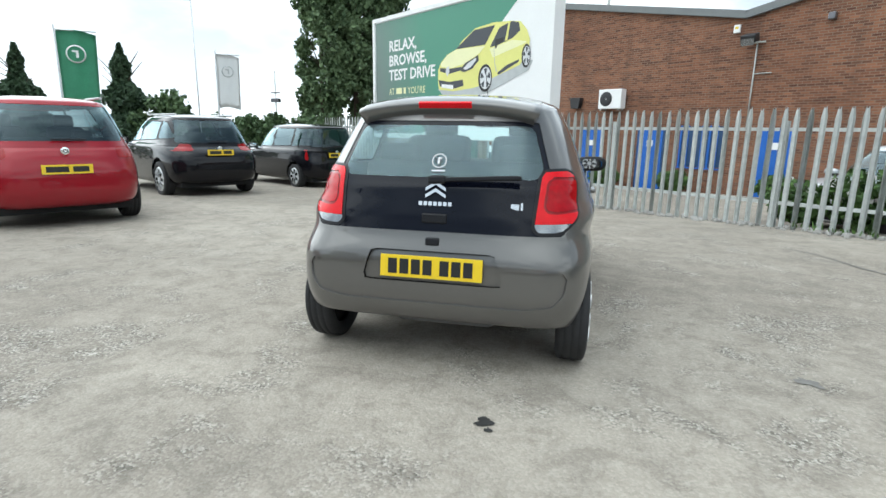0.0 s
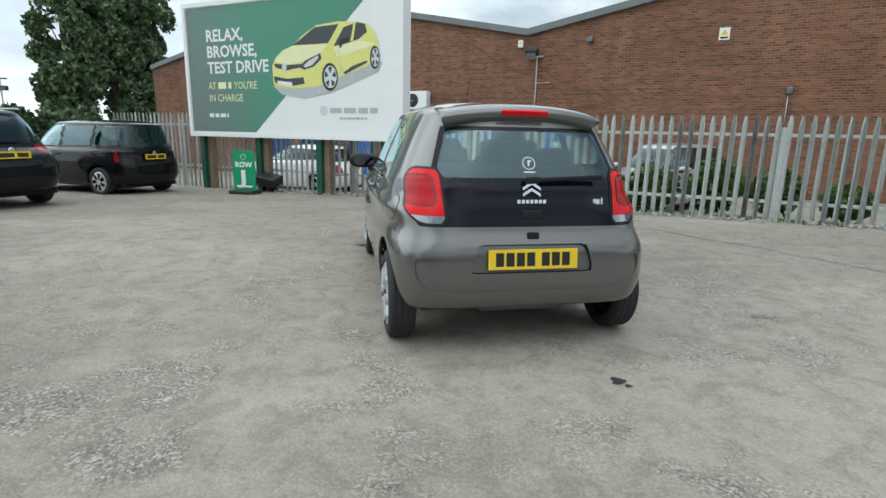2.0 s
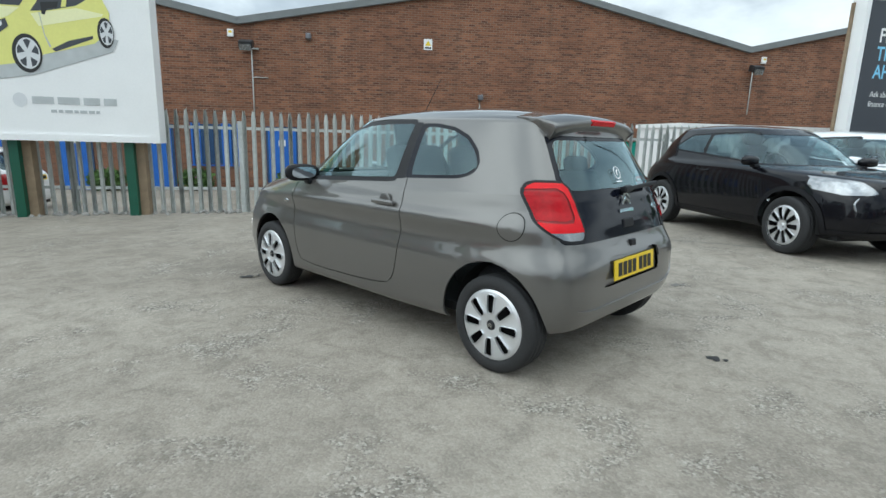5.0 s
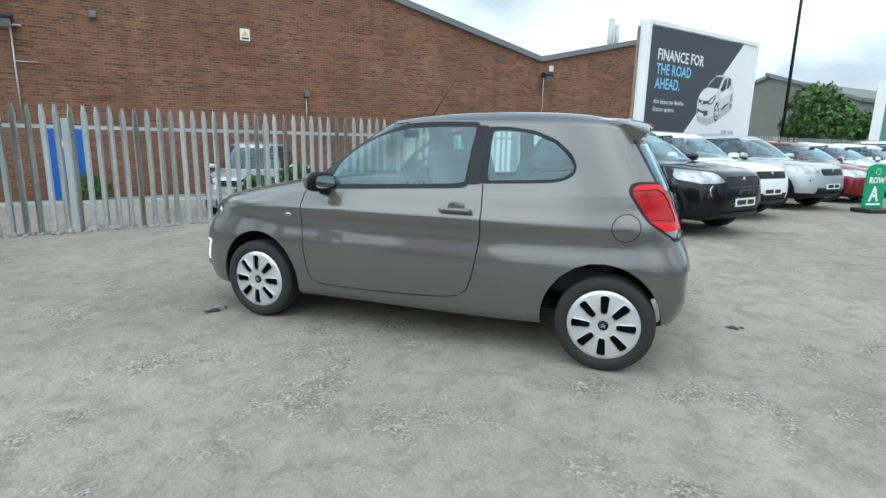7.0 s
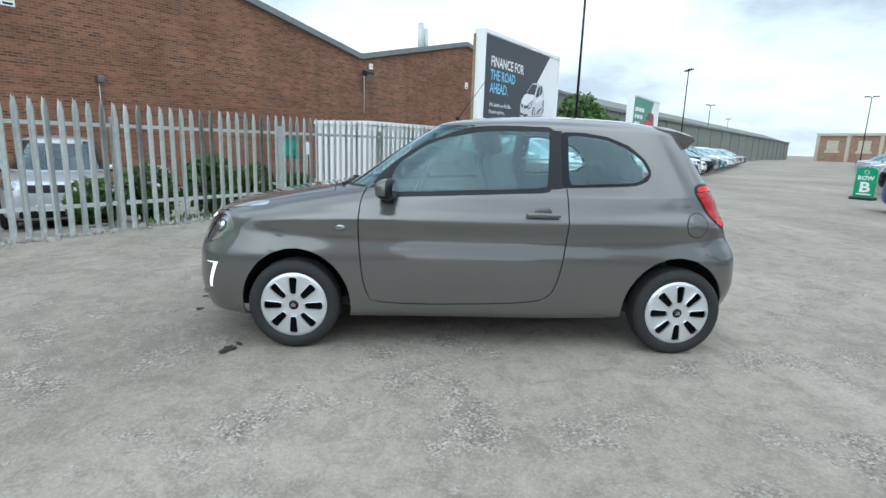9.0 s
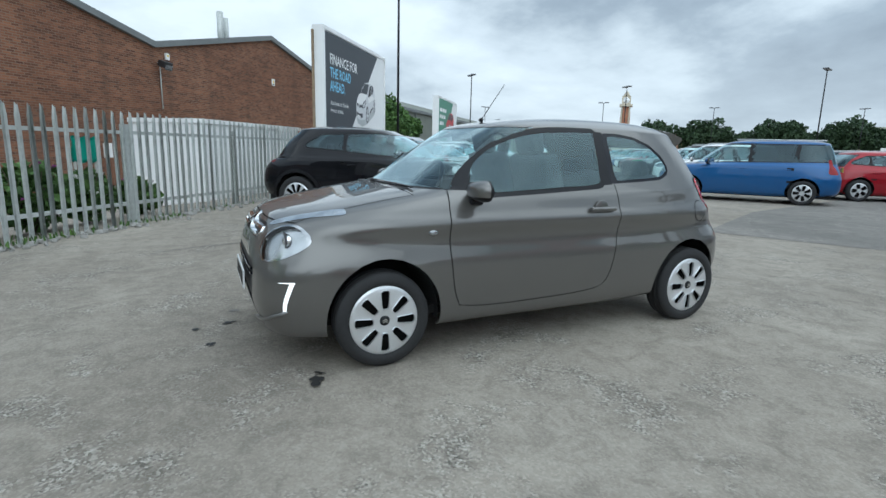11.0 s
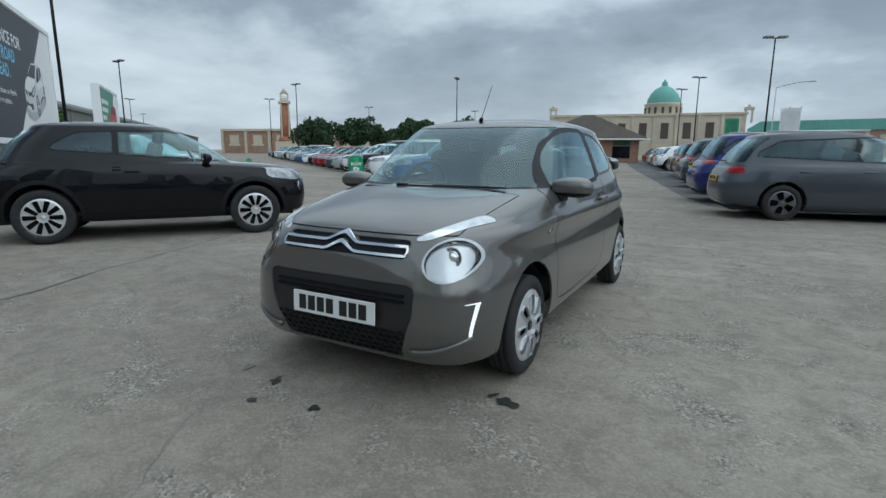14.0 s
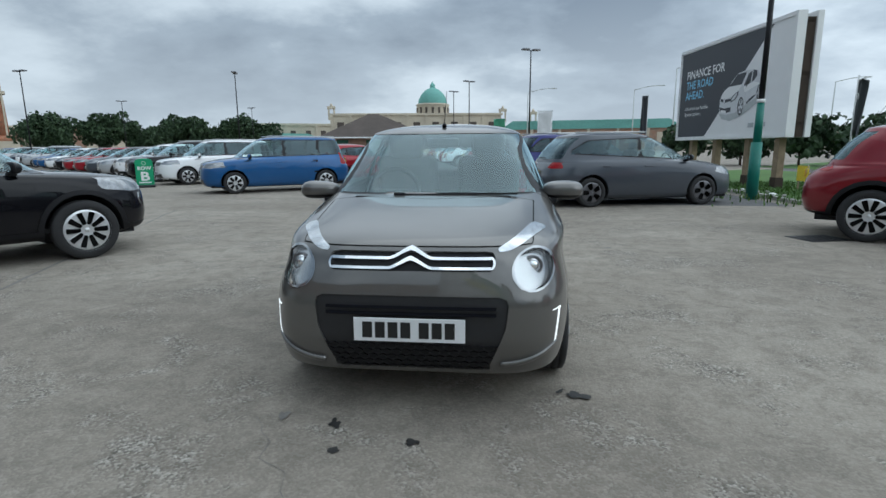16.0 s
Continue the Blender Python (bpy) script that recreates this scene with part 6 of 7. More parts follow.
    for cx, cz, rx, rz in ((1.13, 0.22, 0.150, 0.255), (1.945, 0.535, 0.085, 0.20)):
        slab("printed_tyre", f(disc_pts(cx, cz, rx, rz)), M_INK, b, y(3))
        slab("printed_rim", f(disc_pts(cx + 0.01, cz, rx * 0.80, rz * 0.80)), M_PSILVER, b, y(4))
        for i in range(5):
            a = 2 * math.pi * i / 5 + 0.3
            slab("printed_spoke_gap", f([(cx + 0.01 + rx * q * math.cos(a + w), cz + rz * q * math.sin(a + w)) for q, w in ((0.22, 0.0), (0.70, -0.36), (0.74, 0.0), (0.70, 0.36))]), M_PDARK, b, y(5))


def text_at(b, text, x, z, size, mat, y=-0.006, width=None, bold=0.0):
    return word(text, size, mat, b, pose(x, y, z, 90), "lettering", 0.0006, bold, width)


def bars(b, x, z, w, h, mat, n, y=-0.006):
    """Small print or a trade name, as plain bars."""
    rnd = random.Random(n)
    bm = bmesh.new()
    p = 0.0
    while p < w:
        l = rnd.uniform(1.2, 3.2) * h
        box(bm, x + p, y, z, min(x + p + l, x + w), y + 0.001, z + h)
        p += l + 0.5 * h
    return part("text_bar", bm, mat, b)


def on_fence(s, out, z):
    p = FA + FD * s
    return pose(p.x, p.y, 0, 0, 0, FDEG) @ pose(0, -out, z)


BW, BH = 6.15, 3.08
b1 = board(on_fence(3.68, 0.42, 1.06), BW, BH, "green and white billboard with a printed yellow car")
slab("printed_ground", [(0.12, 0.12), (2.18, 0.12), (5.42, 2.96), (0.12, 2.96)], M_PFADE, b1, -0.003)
for i, tx in enumerate(("RELAX,", "BROWSE,", "TEST DRIVE")):
    text_at(b1, tx, 0.74, 2.20 - i * 0.36, 0.37, M_WHITE, -0.008, (1.16, 1.56, 1.92)[i], 0.009)
text_at(b1, "AT", 0.74, 1.11, 0.24, M_PYELLOW2, -0.008, 0.24)
bars(b1, 1.06, 1.12, 0.42, 0.15, M_PYELLOW2, 3, -0.008)
text_at(b1, "YOU'RE", 1.56, 1.11, 0.24, M_PYELLOW2, -0.008, 0.72)
text_at(b1, "IN CHARGE", 0.74, 0.83, 0.24, M_PYELLOW2, -0.008, 1.08)
bars(b1, 0.70, 0.46, 0.64, 0.09, M_WHITE, 4, -0.008)
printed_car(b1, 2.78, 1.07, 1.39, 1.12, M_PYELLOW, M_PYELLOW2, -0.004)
slab("emblem", disc_pts(4.16, 0.62, 0.10, 0.11), M_PSILVER, b1, -0.006)
bars(b1, 4.33, 0.57, 1.25, 0.11, M_PSHADE, 6)
bars(b1, 4.58, 0.44, 0.70, 0.045, M_PSHADE, 7)
for s in (3.95, 5.80, 7.60, 9.30):
    p = FA + FD * s
    g0 = gz(*p)
    part("steel_post", boxed(-0.07, 0.0, g0 - 0.2, 0.07, 0.10, 1.3), M_POSTG, b1, "dark green steel post").matrix_local = b1.matrix_world.inverted() @ on_fence(s, 0.34, 0)
    part("timber_post", boxed(0.02, 0.0, g0 - 0.2, 0.20, 0.16, 1.3), M_WOOD, b1, "weathered timber post").matrix_local = b1.matrix_world.inverted() @ on_fence(s, 0.23, 0)


def finance_art(b, w, h):
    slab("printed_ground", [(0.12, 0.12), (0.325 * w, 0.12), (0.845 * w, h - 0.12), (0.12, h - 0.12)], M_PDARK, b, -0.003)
    for i, (tx, wide, mat) in enumerate((("FINANCE FOR", 0.39 * w, M_WHITE), ("THE ROAD", 0.29 * w, M_PBLUE), ("AHEAD.", 0.205 * w, M_PBLUE))):
        text_at(b, tx, 0.085 * w, 2.16 - i * 0.36, 0.39, mat, -0.006, wide, 0.006)
    text_at(b, "Ask about our flexible", 0.088 * w, 1.06, 0.17, M_WHITE, -0.006, 0.25 * w)
    text_at(b, "finance options.", 0.088 * w, 0.86, 0.17, M_WHITE, -0.006, 0.175 * w)
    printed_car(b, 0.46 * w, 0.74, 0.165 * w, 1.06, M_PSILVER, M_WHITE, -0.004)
    bars(b, 0.72 * w, 0.32, 0.13 * w, 0.13, M_PSHADE, 12)


def timber_posts(b, xs, z0, y=0.14):
    for x in xs:
        part("timber_post", boxed(x - 0.11, y, z0, x + 0.11, y + 0.2, 0.3, bevel=0.01), M_WOOD, b, "pale timber post")
        part("post_foot", boxed(x - 0.125, y - 0.015, z0, x + 0.125, y + 0.215, z0 + 0.5), M_DKWOOD, b, "tarred post foot")


b2 = board(on_fence(23.32, 0.08, 1.30), 5.30, 3.08, "large charcoal and white billboard with a silver car", 0.30)
finance_art(b2, 5.30, 3.08)
part("side_timber", boxed(-0.05, 0.24, -1.4, -0.005, 0.30, 2.95), M_WOOD, b2, "tall timber post behind the board")
for x in (1.4, 3.9):
    part("steel_post", boxed(x, 0.06, -1.5, x + 0.14, 0.2, 0.1), M_POSTG, b2)
b3 = board(pose(-7.167, -17.294, 1.49, 0, 0, 98), 6.25, 3.20, "large charcoal and white billboard by the kerb", 0.22)
finance_art(b3, 6.25, 3.20)
timber_posts(b3, (0.9, 2.5, 4.3, 5.7), -1.6)
part("back_board", boxed(0, 0.50, 0, 6.25, 0.66, 3.20), M_WHITE, b3, "second board set behind the first")
bm = bmesh.new()
for z in (0.3, 1.6, 2.9):
    box(bm, 0.1, 0.23, z, 6.2, 0.49, z + 0.1)
box(bm, 6.0, 0.23, 0.0, 6.2, 0.49, 3.05)
part("back_framing", bm, M_DKWOOD, b3, "dark timber framing between the boards")
b4 = board(on_fence(41.35, -0.7, 1.27), 6.0, 3.1, "distant green and white billboard with a red car", 0.35)
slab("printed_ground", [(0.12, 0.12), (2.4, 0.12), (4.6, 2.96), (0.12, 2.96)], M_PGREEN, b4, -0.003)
for i, w in enumerate((1.9, 1.7, 1.2)):
    bars(b4, 0.5, 2.2 - i * 0.4, w, 0.22, M_WHITE, 20 + i)
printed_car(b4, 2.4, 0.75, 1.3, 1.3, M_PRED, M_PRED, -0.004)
timber_posts(b4, (0.5, 3.0, 5.5), -1.5)

# ---- row signs, floodlight box, flags ----


def row_sign(x, y, deg, letter):
    s = thing("row_sign", pose(x, y, gz(x, y), 0, 0, deg), "green row sign with a white letter on a black base", "sign", "row signs")
    part("base", boxed(-0.30, -0.22, 0.0, 0.30, 0.22, 0.09, bevel=0.03), M_BLACK, s)
    bm = bmesh.new()
    q = [(-0.27, 0.09), (0.27, 0.09), (0.27, 0.88), (0.23, 0.95), (0.12, 0.98), (-0.12, 0.98), (-0.23, 0.95), (-0.27, 0.88)]
    prism(bm, q, 0.03, pose(0, -0.015, 0))
    p = part("panel", bm, M_SIGNG, s, "green sign panel")
    for side in (0, 180):
        m = pose(0, 0, 0, 0, 0, side)
        word("ROW", 0.17, M_WHITE, p, m @ pose(-0.21, -0.018, 0.60, 90), "lettering", 0.001, 0.006, 0.42)
        word(letter, 0.42, M_WHITE, p, m @ pose(-0.10 if letter == "J" else -0.14, -0.018, 0.24, 90), "lettering", 0.001, 0.012, 0.2 if letter == "J" else 0.27)
        bm = boxed(-0.19, -0.0185, 0.15, 0.19, -0.0165, 0.19)
        part("text_bar", bm, M_WHITE, p).matrix_local = m
        bm = lathe(bmesh.new(), [(0.0, 0.055), (0.002, 0.06), (0.0, 0.065)], 20)
        part("emblem_ring", bm, M_WHITE, p).matrix_local = m @ pose(0, -0.017, 0.83, 0, 0, 90)
    return s


row_sign(-3.15, 8.35, -22, "J")
row_sign(11.75, -12.95, 212, "B")
row_sign(9.5, -5.75, -55, "A")
row_sign(0.65, -28.1, 170, "C")
fl = thing("floodlight_box", pose(-2.72, 9.05, gz(0, 9.05), 0, 0, -30), "black ground floodlight tilted up at the billboard", "floodlight")
part("housing", boxed(-0.30, -0.22, 0.20, 0.30, 0.20, 0.42, bevel=0.04, m=pose(0, 0, 0, 14, 10, 0)), M_BLACK, fl)
bm = boxed(-0.2, -0.05, 0, -0.12, 0.05, 0.24)
box(bm, 0.12, -0.05, 0, 0.2, 0.05, 0.28)
part("stand", bm, M_BLACK, fl)


def flag(x, y, deg, z0, z1, w, mat, label, emblem):
    f = thing("banner_flag", pose(x, y, 0, 0, 0, deg), label, "flag", "banner flags")
    part("pole", tubed((0, 0, gz(x, y)), (0, 0, z1 + 0.15), 0.03, 0.025), M_STEEL, f)
    part("arm", tubed((0, 0, z1 + 0.03), (w + 0.05, 0, z1 + 0.03), 0.015), M_STEEL, f)
    bm = bmesh.new()
    grid = [[bm.verts.new((0.03 + w * i / 10 * (1 - 0.06 * (j / 10)), 0.07 * math.sin(i * 0.75 + j * 0.35) * (i / 10), z1 - (z1 - z0) * j / 10 + 0.05 * math.sin(i * 0.4))) for i in range(11)] for j in range(11)]
    for a, b in zip(grid, grid[1:]):
        for i in range(10):
            bm.faces.new((a[i], b[i], b[i + 1], a[i + 1])).smooth = True
    bmesh.ops.solidify(bm, geom=list(bm.faces), thickness=0.004)
    cloth = part("cloth", bm, mat, f)
    bm = bmesh.new()
    r = w * 0.26
    lathe(bm, [(-0.002, r * 0.84), (0.0, r), (0.002, r * 0.84)], 24)
    box(bm, -0.002, -r * 0.25, -r * 0.4, 0.002, r * 0.0, r * 0.4)
    box(bm, -0.002, 0.0, r * 0.2, 0.002, r * 0.35, r * 0.4)
    part("emblem", bm, emblem, cloth).matrix_local = pose(w * 0.5, -0.075, z1 - 0.3 * (z1 - z0), 0, 0, 90)


flag(-12.0, 7.3, 38, 1.75, 3.55, 0.85, M_FLAGG, "green banner flag with a pale emblem on a pole", M_FLAGW)
flag(-11.0, 12.2, 38, 1.9, 3.62, 0.72, M_FLAGW, "white banner flag with a grey emblem on a pole", M_PSHADE)
flag(-10.2, -12.0, 80, 1.5, 3.0, 0.45, M_PDARK, "dark banner flag on a pale pole by the kerb", M_FLAGW)

flag(-5.0, -44.0, 10, 2.0, 4.4, 1.3, M_FLAGW, "white banner flag with a grey emblem on a pole", M_PSHADE)
flag(-1.0, -52.0, 10, 2.0, 4.2, 1.2, M_FLAGG, "green banner flag with a pale emblem on a pole", M_FLAGW)
flag(-11.5, -38.0, 10, 2.2, 5.0, 0.5, M_PDARK, "dark banner flag on a pale pole by the kerb", M_FLAGW)

# ---- lamp posts ----


def lamp_post(x, y, h, heads=2, arm=0.45, deg=0, mat=None, thick=0.07, label="tall dark lamp post with two square heads"):
    l = thing("lamp_post", pose(x, y, gz(x, y), 0, 0, deg), label, "lamp post", "lamp posts")
    part("column", tubed((0, 0, -0.1), (0, 0, h), thick, thick * 0.6), mat or M_TRIM, l)
    for k in range(heads):
        s = 1 if k == 0 else -1
        part("bracket", tubed((0, 0, h - 0.05), (s * arm, 0, h + 0.02), 0.03), mat or M_TRIM, l)
        part("lamp_head", boxed(s * arm - 0.28, -0.22, h - 0.02, s * arm + 0.28, 0.22, h + 0.10, bevel=0.03), M_DKALLOY, l)
    return l


for x, y, h in [(25.0, -46.2, 8.5), (-2.7, -38.1, 8.5), (55.9, -71.6, 8.5), (93.4, -104.1, 8.5), (43.4, -87.9, 8.5), (5.6, -66.8, 8.5), (46.0, -23.6, 8.6), (79.2, -43.7, 8.5), (110.8, -64.8, 8.5), (43.6, -42.0, 8.5), (60.1, -53.2, 8.5), (3.0, -56.5, 8.5)]:
    lamp_post(x, y, h, 2, 0.45, 35 + x * 3)
lamp_post(18.3, -5.75, 11.0, 1, 0.5, -60, None, 0.06, "tall slim dark mast by the second billboard")
lamp_post(-14.2, 15.4, 6.6, 1, 0.9, 200, M_STEEL, 0.03, "slim pale lamp post beside the trees")
for x, y in ((-16.3, -47.4), (-4.0, -66.5), (-17.0, -65.5), (-37.5, -60.8)):
    l = thing("street_lamp", pose(x, y, 0), "grey street lamp with a long curved arm", "street lamp", "street lamps")
    part("column", tubed((0, 0, 0), (0, 0, 8.2), 0.09, 0.05), M_GALV, l)
    bm = bmesh.new()
    for i in range(6):
        a, b = i / 6, (i + 1) / 6
        tube(bm, (-3.0 * a, 0, 8.2 + 0.5 * math.sin(a * 1.57)), (-3.0 * b, 0, 8.2 + 0.5 * math.sin(b * 1.57)), 0.045)
    part("arm", bm, M_GALV, l)
    part("lamp_head", boxed(-3.6, -0.15, 8.62, -2.9, 0.15, 8.74, bevel=0.03), M_GALV, l)
gp = thing("lamp_post", pose(-6.45, -9.2, 0), "lamp post with a teal green foot and two spotlights", "lamp post", "lamp posts")
part("foot", tubed((0, 0, 0), (0, 0, 1.35), 0.13, 0.12, 16), M_LAMPG, gp, "teal green painted foot")
part("collar", tubed((0, 0, 1.35), (0, 0, 2.25), 0.09, 0.08, 16), M_LAMPG, gp, "teal green painted collar")
part("band", tubed((0, 0, 2.25), (0, 0, 2.33), 0.092, 0.092, 16), M_WHITE, gp)
part("column", tubed((0, 0, 2.33), (0, 0, 5.2), 0.065, 0.055, 12), M_TRIM, gp)
part("cross_arm", tubed((-0.1, -0.45, 4.95), (0.1, 0.45, 5.05), 0.03), M_TRIM, gp)
for s in (-1, 1):
    part("spotlight", boxed(-0.14, s * 0.45 - 0.16, 5.05, 0.16, s * 0.45 + 0.16, 5.30, bevel=0.04), M_DKALLOY, gp)
mast = thing("radio_mast", pose(-19.5, 30.5, -0.6), "slim pole with small antennas in the distance", "mast")
part("column", tubed((0, 0, 0), (0, 0, 5.8), 0.06, 0.04), M_GALV, mast)
bm = boxed(-0.35, -0.05, 4.3, 0.35, 0.05, 4.38)
box(bm, -0.3, -0.15, 3.7, 0.3, 0.15, 3.95)
part("antennas", bm, M_DKALLOY, mast)

# ---- trees and shrubs ----


def leaf_cloud(pts, size, seed, jitter=0.5):
    """Leaf sprays: small bent quads turned at random round the points."""
    rnd = random.Random(seed)
    verts, faces = [], []
    for c in pts:
        s = size * rnd.uniform(0.6, 1.4)
        e = Euler((rnd.uniform(0, 6.28), rnd.uniform(0, 6.28), rnd.uniform(0, 6.28))).to_matrix()
        k = len(verts)
        for q in ((-0.5, -0.5, 0), (0.5, -0.35, 0.12), (0.6, 0.45, 0), (-0.35, 0.5, 0.15), (0.1, 0.0, -0.1)):
            verts.append(Vector(c) + e @ Vector(q) * s)
        faces += [(k, k + 1, k + 4), (k + 1, k + 2, k + 4), (k + 2, k + 3, k + 4), (k + 3, k, k + 4)]
    me = bpy.data.meshes.new("leaves")
    me.from_pydata([tuple(v) for v in verts], [], faces)
    return me


def crown(t, pts, size, mat, seed):
    me = leaf_cloud(pts, size, seed)
    me.materials.append(mat)
    ob = new("crown", me)
    ob.parent = t
    ob["kind"] = "stuff"
    return ob


def limbs(t, h, r, n, reach, seed, z0=0.25):
    rnd = random.Random(seed)
    bm = bmesh.new()
    tube(bm, (0, 0, -0.3), (0.05, 0.02, h * 0.55), r, r * 0.6)
    tube(bm, (0.05, 0.02, h * 0.55), (0.0, 0.08, h * 0.95), r * 0.6, r * 0.12)
    for _ in range(n):
        z = h * rnd.uniform(z0, 0.85)
        a = rnd.uniform(0, 6.28)
        l = reach * rnd.uniform(0.6, 1.0)
        tube(bm, (0.03, 0.02, z), (l * math.cos(a), l * math.sin(a), z + l * rnd.uniform(0.5, 1.6)), r * 0.28, r * 0.06, 6)
    return part("trunk", bm, M_BARK, t)


def poplar(x, y, h, rad, seed, n=24000):
    t = thing("poplar_tree", pose(x, y, gz(x, y)), "tall dark green columnar tree behind the fence", "tree", "tall trees by the fence")
    limbs(t, h, 0.22, 26, rad * 0.8, seed)
    rnd = random.Random(seed + 1)
    clumps = []
    for _ in range(120):
        z = h * rnd.uniform(0.08, 1.0)
        k = math.sin(min(1.0, z / h * 1.35 + 0.12) * math.pi * 0.62) * (1.0 if z < 0.75 * h else (1.15 - z / h) * 2.4)
        a = rnd.uniform(0, 6.28)
        r = rad * k * rnd.uniform(0.35, 1.0)
        clumps.append((r * math.cos(a), r * math.sin(a), z, rad * rnd.uniform(0.22, 0.42)))
    pts = []
    for i in range(n):
        cx, cy, cz, cr = clumps[i % len(clumps)]
        v = Vector((rnd.gauss(0, 1), rnd.gauss(0, 1), rnd.gauss(0, 1.5))).normalized() * cr * rnd.uniform(0.5, 1.05)
        pts.append((cx + v.x, cy + v.y, cz + v.z * 1.3))
    crown(t, pts, 0.20, M_POPLAR, seed)


def conifer(x, y, h, rad, seed, n=5200, label="dark pointed conifer with drooping tiers"):
    t = thing("conifer_tree", pose(x, y, gz(x, y)), label, "tree", "dark conifers")
    limbs(t, h, 0.16, 10, rad * 0.5, seed)
    rnd = random.Random(seed)
    pts = []
    for _ in range(n):
        u = rnd.random() ** 0.7
        z = h * (1 - u) * 0.95 + 0.4
        k = rad * u * (0.72 + 0.28 * math.sin(z * 4.2 + math.sin(seed)))
        a = rnd.uniform(0, 6.28)
        rr = k * math.sqrt(rnd.uniform(0.25, 1.0)) * (1 + 0.25 * math.sin(a * 3 + z * 2))
        pts.append((rr * math.cos(a), rr * math.sin(a), z - 0.25 * rr))
    crown(t, pts, 0.20, M_CONIF, seed)


def round_tree(x, y, h, rad, seed, n=2600, mat=None, size=0.3, z0=0.0, group="broad trees", label="broad leafy green tree"):
    t = thing("broadleaf_tree", pose(x, y, z0), label, "tree", group)
    limbs(t, h * 0.75, 0.14 * h / 5, 12, rad * 0.6, seed, 0.3)
    rnd = random.Random(seed)
    clumps = []
    for _ in range(26):
        v = Vector((rnd.gauss(0, 1), rnd.gauss(0, 1), rnd.gauss(0, 0.8))).normalized() * rnd.uniform(0.35, 0.85)
        clumps.append((v.x * rad, v.y * rad, h * 0.58 + v.z * h * 0.40, rad * rnd.uniform(0.25, 0.45)))
    pts = []
    for i in range(n):
        cx, cy, cz, cr = clumps[i % len(clumps)]
        v = Vector((rnd.gauss(0, 1), rnd.gauss(0, 1), rnd.gauss(0, 1))).normalized() * cr * rnd.uniform(0.6, 1.05)
        pts.append((cx + v.x, cy + v.y, max(0.15, cz + v.z)))
    crown(t, pts, size, mat or M_SHRUB, seed)


poplar(-17.2, 33.1, 18.0, 2.0, 31)
poplar(-15.3, 34.9, 20.0, 2.1, 32)
poplar(-13.4, 36.3, 16.5, 1.6, 33)
conifer(-21.4, 19.2, 5.6, 2.3, 41)
conifer(-26.0, 17.6, 5.4, 2.2, 42)
conifer(-23.0, 20.6, 4.6, 1.6, 43)
for i, (x, y, h, r) in enumerate([(-18.9, 18.8, 3.4, 1.6), (-17.0, 21.0, 2.6, 1.5), (-15.2, 22.0, 2.6, 1.5), (-13.4, 23.4, 2.8, 1.5), (-27.5, 14.5, 3.2, 2.0), (-30.5, 12.0, 3.5, 2.2)]):
    round_tree(x, y, h, r, 60 + i, 3000, M_LEAF, 0.17, gz(x, y), "hedge trees", "dense dark green hedge tree")
round_tree(36.8, -12.1, 5.2, 2.6, 71, 9000, M_SHRUB, 0.19, -0.2, "broad trees", "round bright green tree before the long shed")
rnd = random.Random(80)
for i in range(17):
    k = i / 16
    x, y = 86 - 36 * k, -88 - 24 * k
    round_tree(x + rnd.uniform(-2, 2), y + rnd.uniform(-2, 2), rnd.uniform(5.2, 8.6) + (1.2 if 0.5 < k < 0.95 else 0), rnd.uniform(2.8, 4.4), 81 + i, 2600, M_FARLEAF, 0.42, 0.0, "distant trees", "dark green tree in a distant belt")
for i in range(12):
    round_tree(-14 - i * 2.6, -36 + i * 1.5 + rnd.uniform(-1.5, 1.5), rnd.uniform(2.2, 4.0), rnd.uniform(1.5, 2.3), 110 + i, 1300, M_FARLEAF, 0.26, 0.0, "roadside trees", "leafy tree in a roadside hedge")


def shrub(x, y, h, r, seed, flowers):
    s = thing("shrub", pose(x, y, ground_z(x, y)), "wild flowering shrub growing behind the fence", "shrub", "wild shrubs")
    rnd = random.Random(seed)
    bm = bmesh.new()
    for _ in range(16):
        a = rnd.uniform(0, 6.28)
        tube(bm, (0, 0, -0.05), (r * 0.7 * math.cos(a), r * 0.7 * math.sin(a), h * rnd.uniform(0.6, 1.0)), 0.012, 0.004, 5)
    part("stems", bm, M_BARK, s)
    pts = []
    for _ in range(800):
        v = Vector((rnd.gauss(0, 1), rnd.gauss(0, 1), rnd.gauss(0, 1))).normalized() * rnd.uniform(0.4, 1.0)
        pts.append((v.x * r, v.y * r, max(0.04, h * 0.5 + v.z * h * 0.5)))
    crown(s, pts, 0.085, M_SHRUB, seed)
    me = leaf_cloud([(p[0] * 1.03, p[1] * 1.03, p[2] + 0.03) for p in pts if p[2] > h * 0.45][:flowers], 0.06, seed + 1)
    me.materials.append(M_FLOWER if seed % 2 else M_PURPLE)
    ob = new("blossom", me)
    ob.parent = s


shrub(4.9, 4.9, 0.92, 0.5, 1, 70)
shrub(5.75, 4.25, 1.05, 0.52, 2, 14)
shrub(6.6, 3.75, 0.85, 0.45, 3, 40)
shrub(4.25, 5.35, 0.7, 0.42, 5, 60)
shrub(7.4, 3.1, 0.65, 0.4, 4, 12)
for s, o in ((2.0, 8.7), (-1.2, 8.9), (-4.0, 9.2)):
    p = WA + WD * s + Vector((-WD.y, WD.x)) * -0.7
    shrub(p.x, p.y, 0.75, 0.6, int(20 + s), 6)

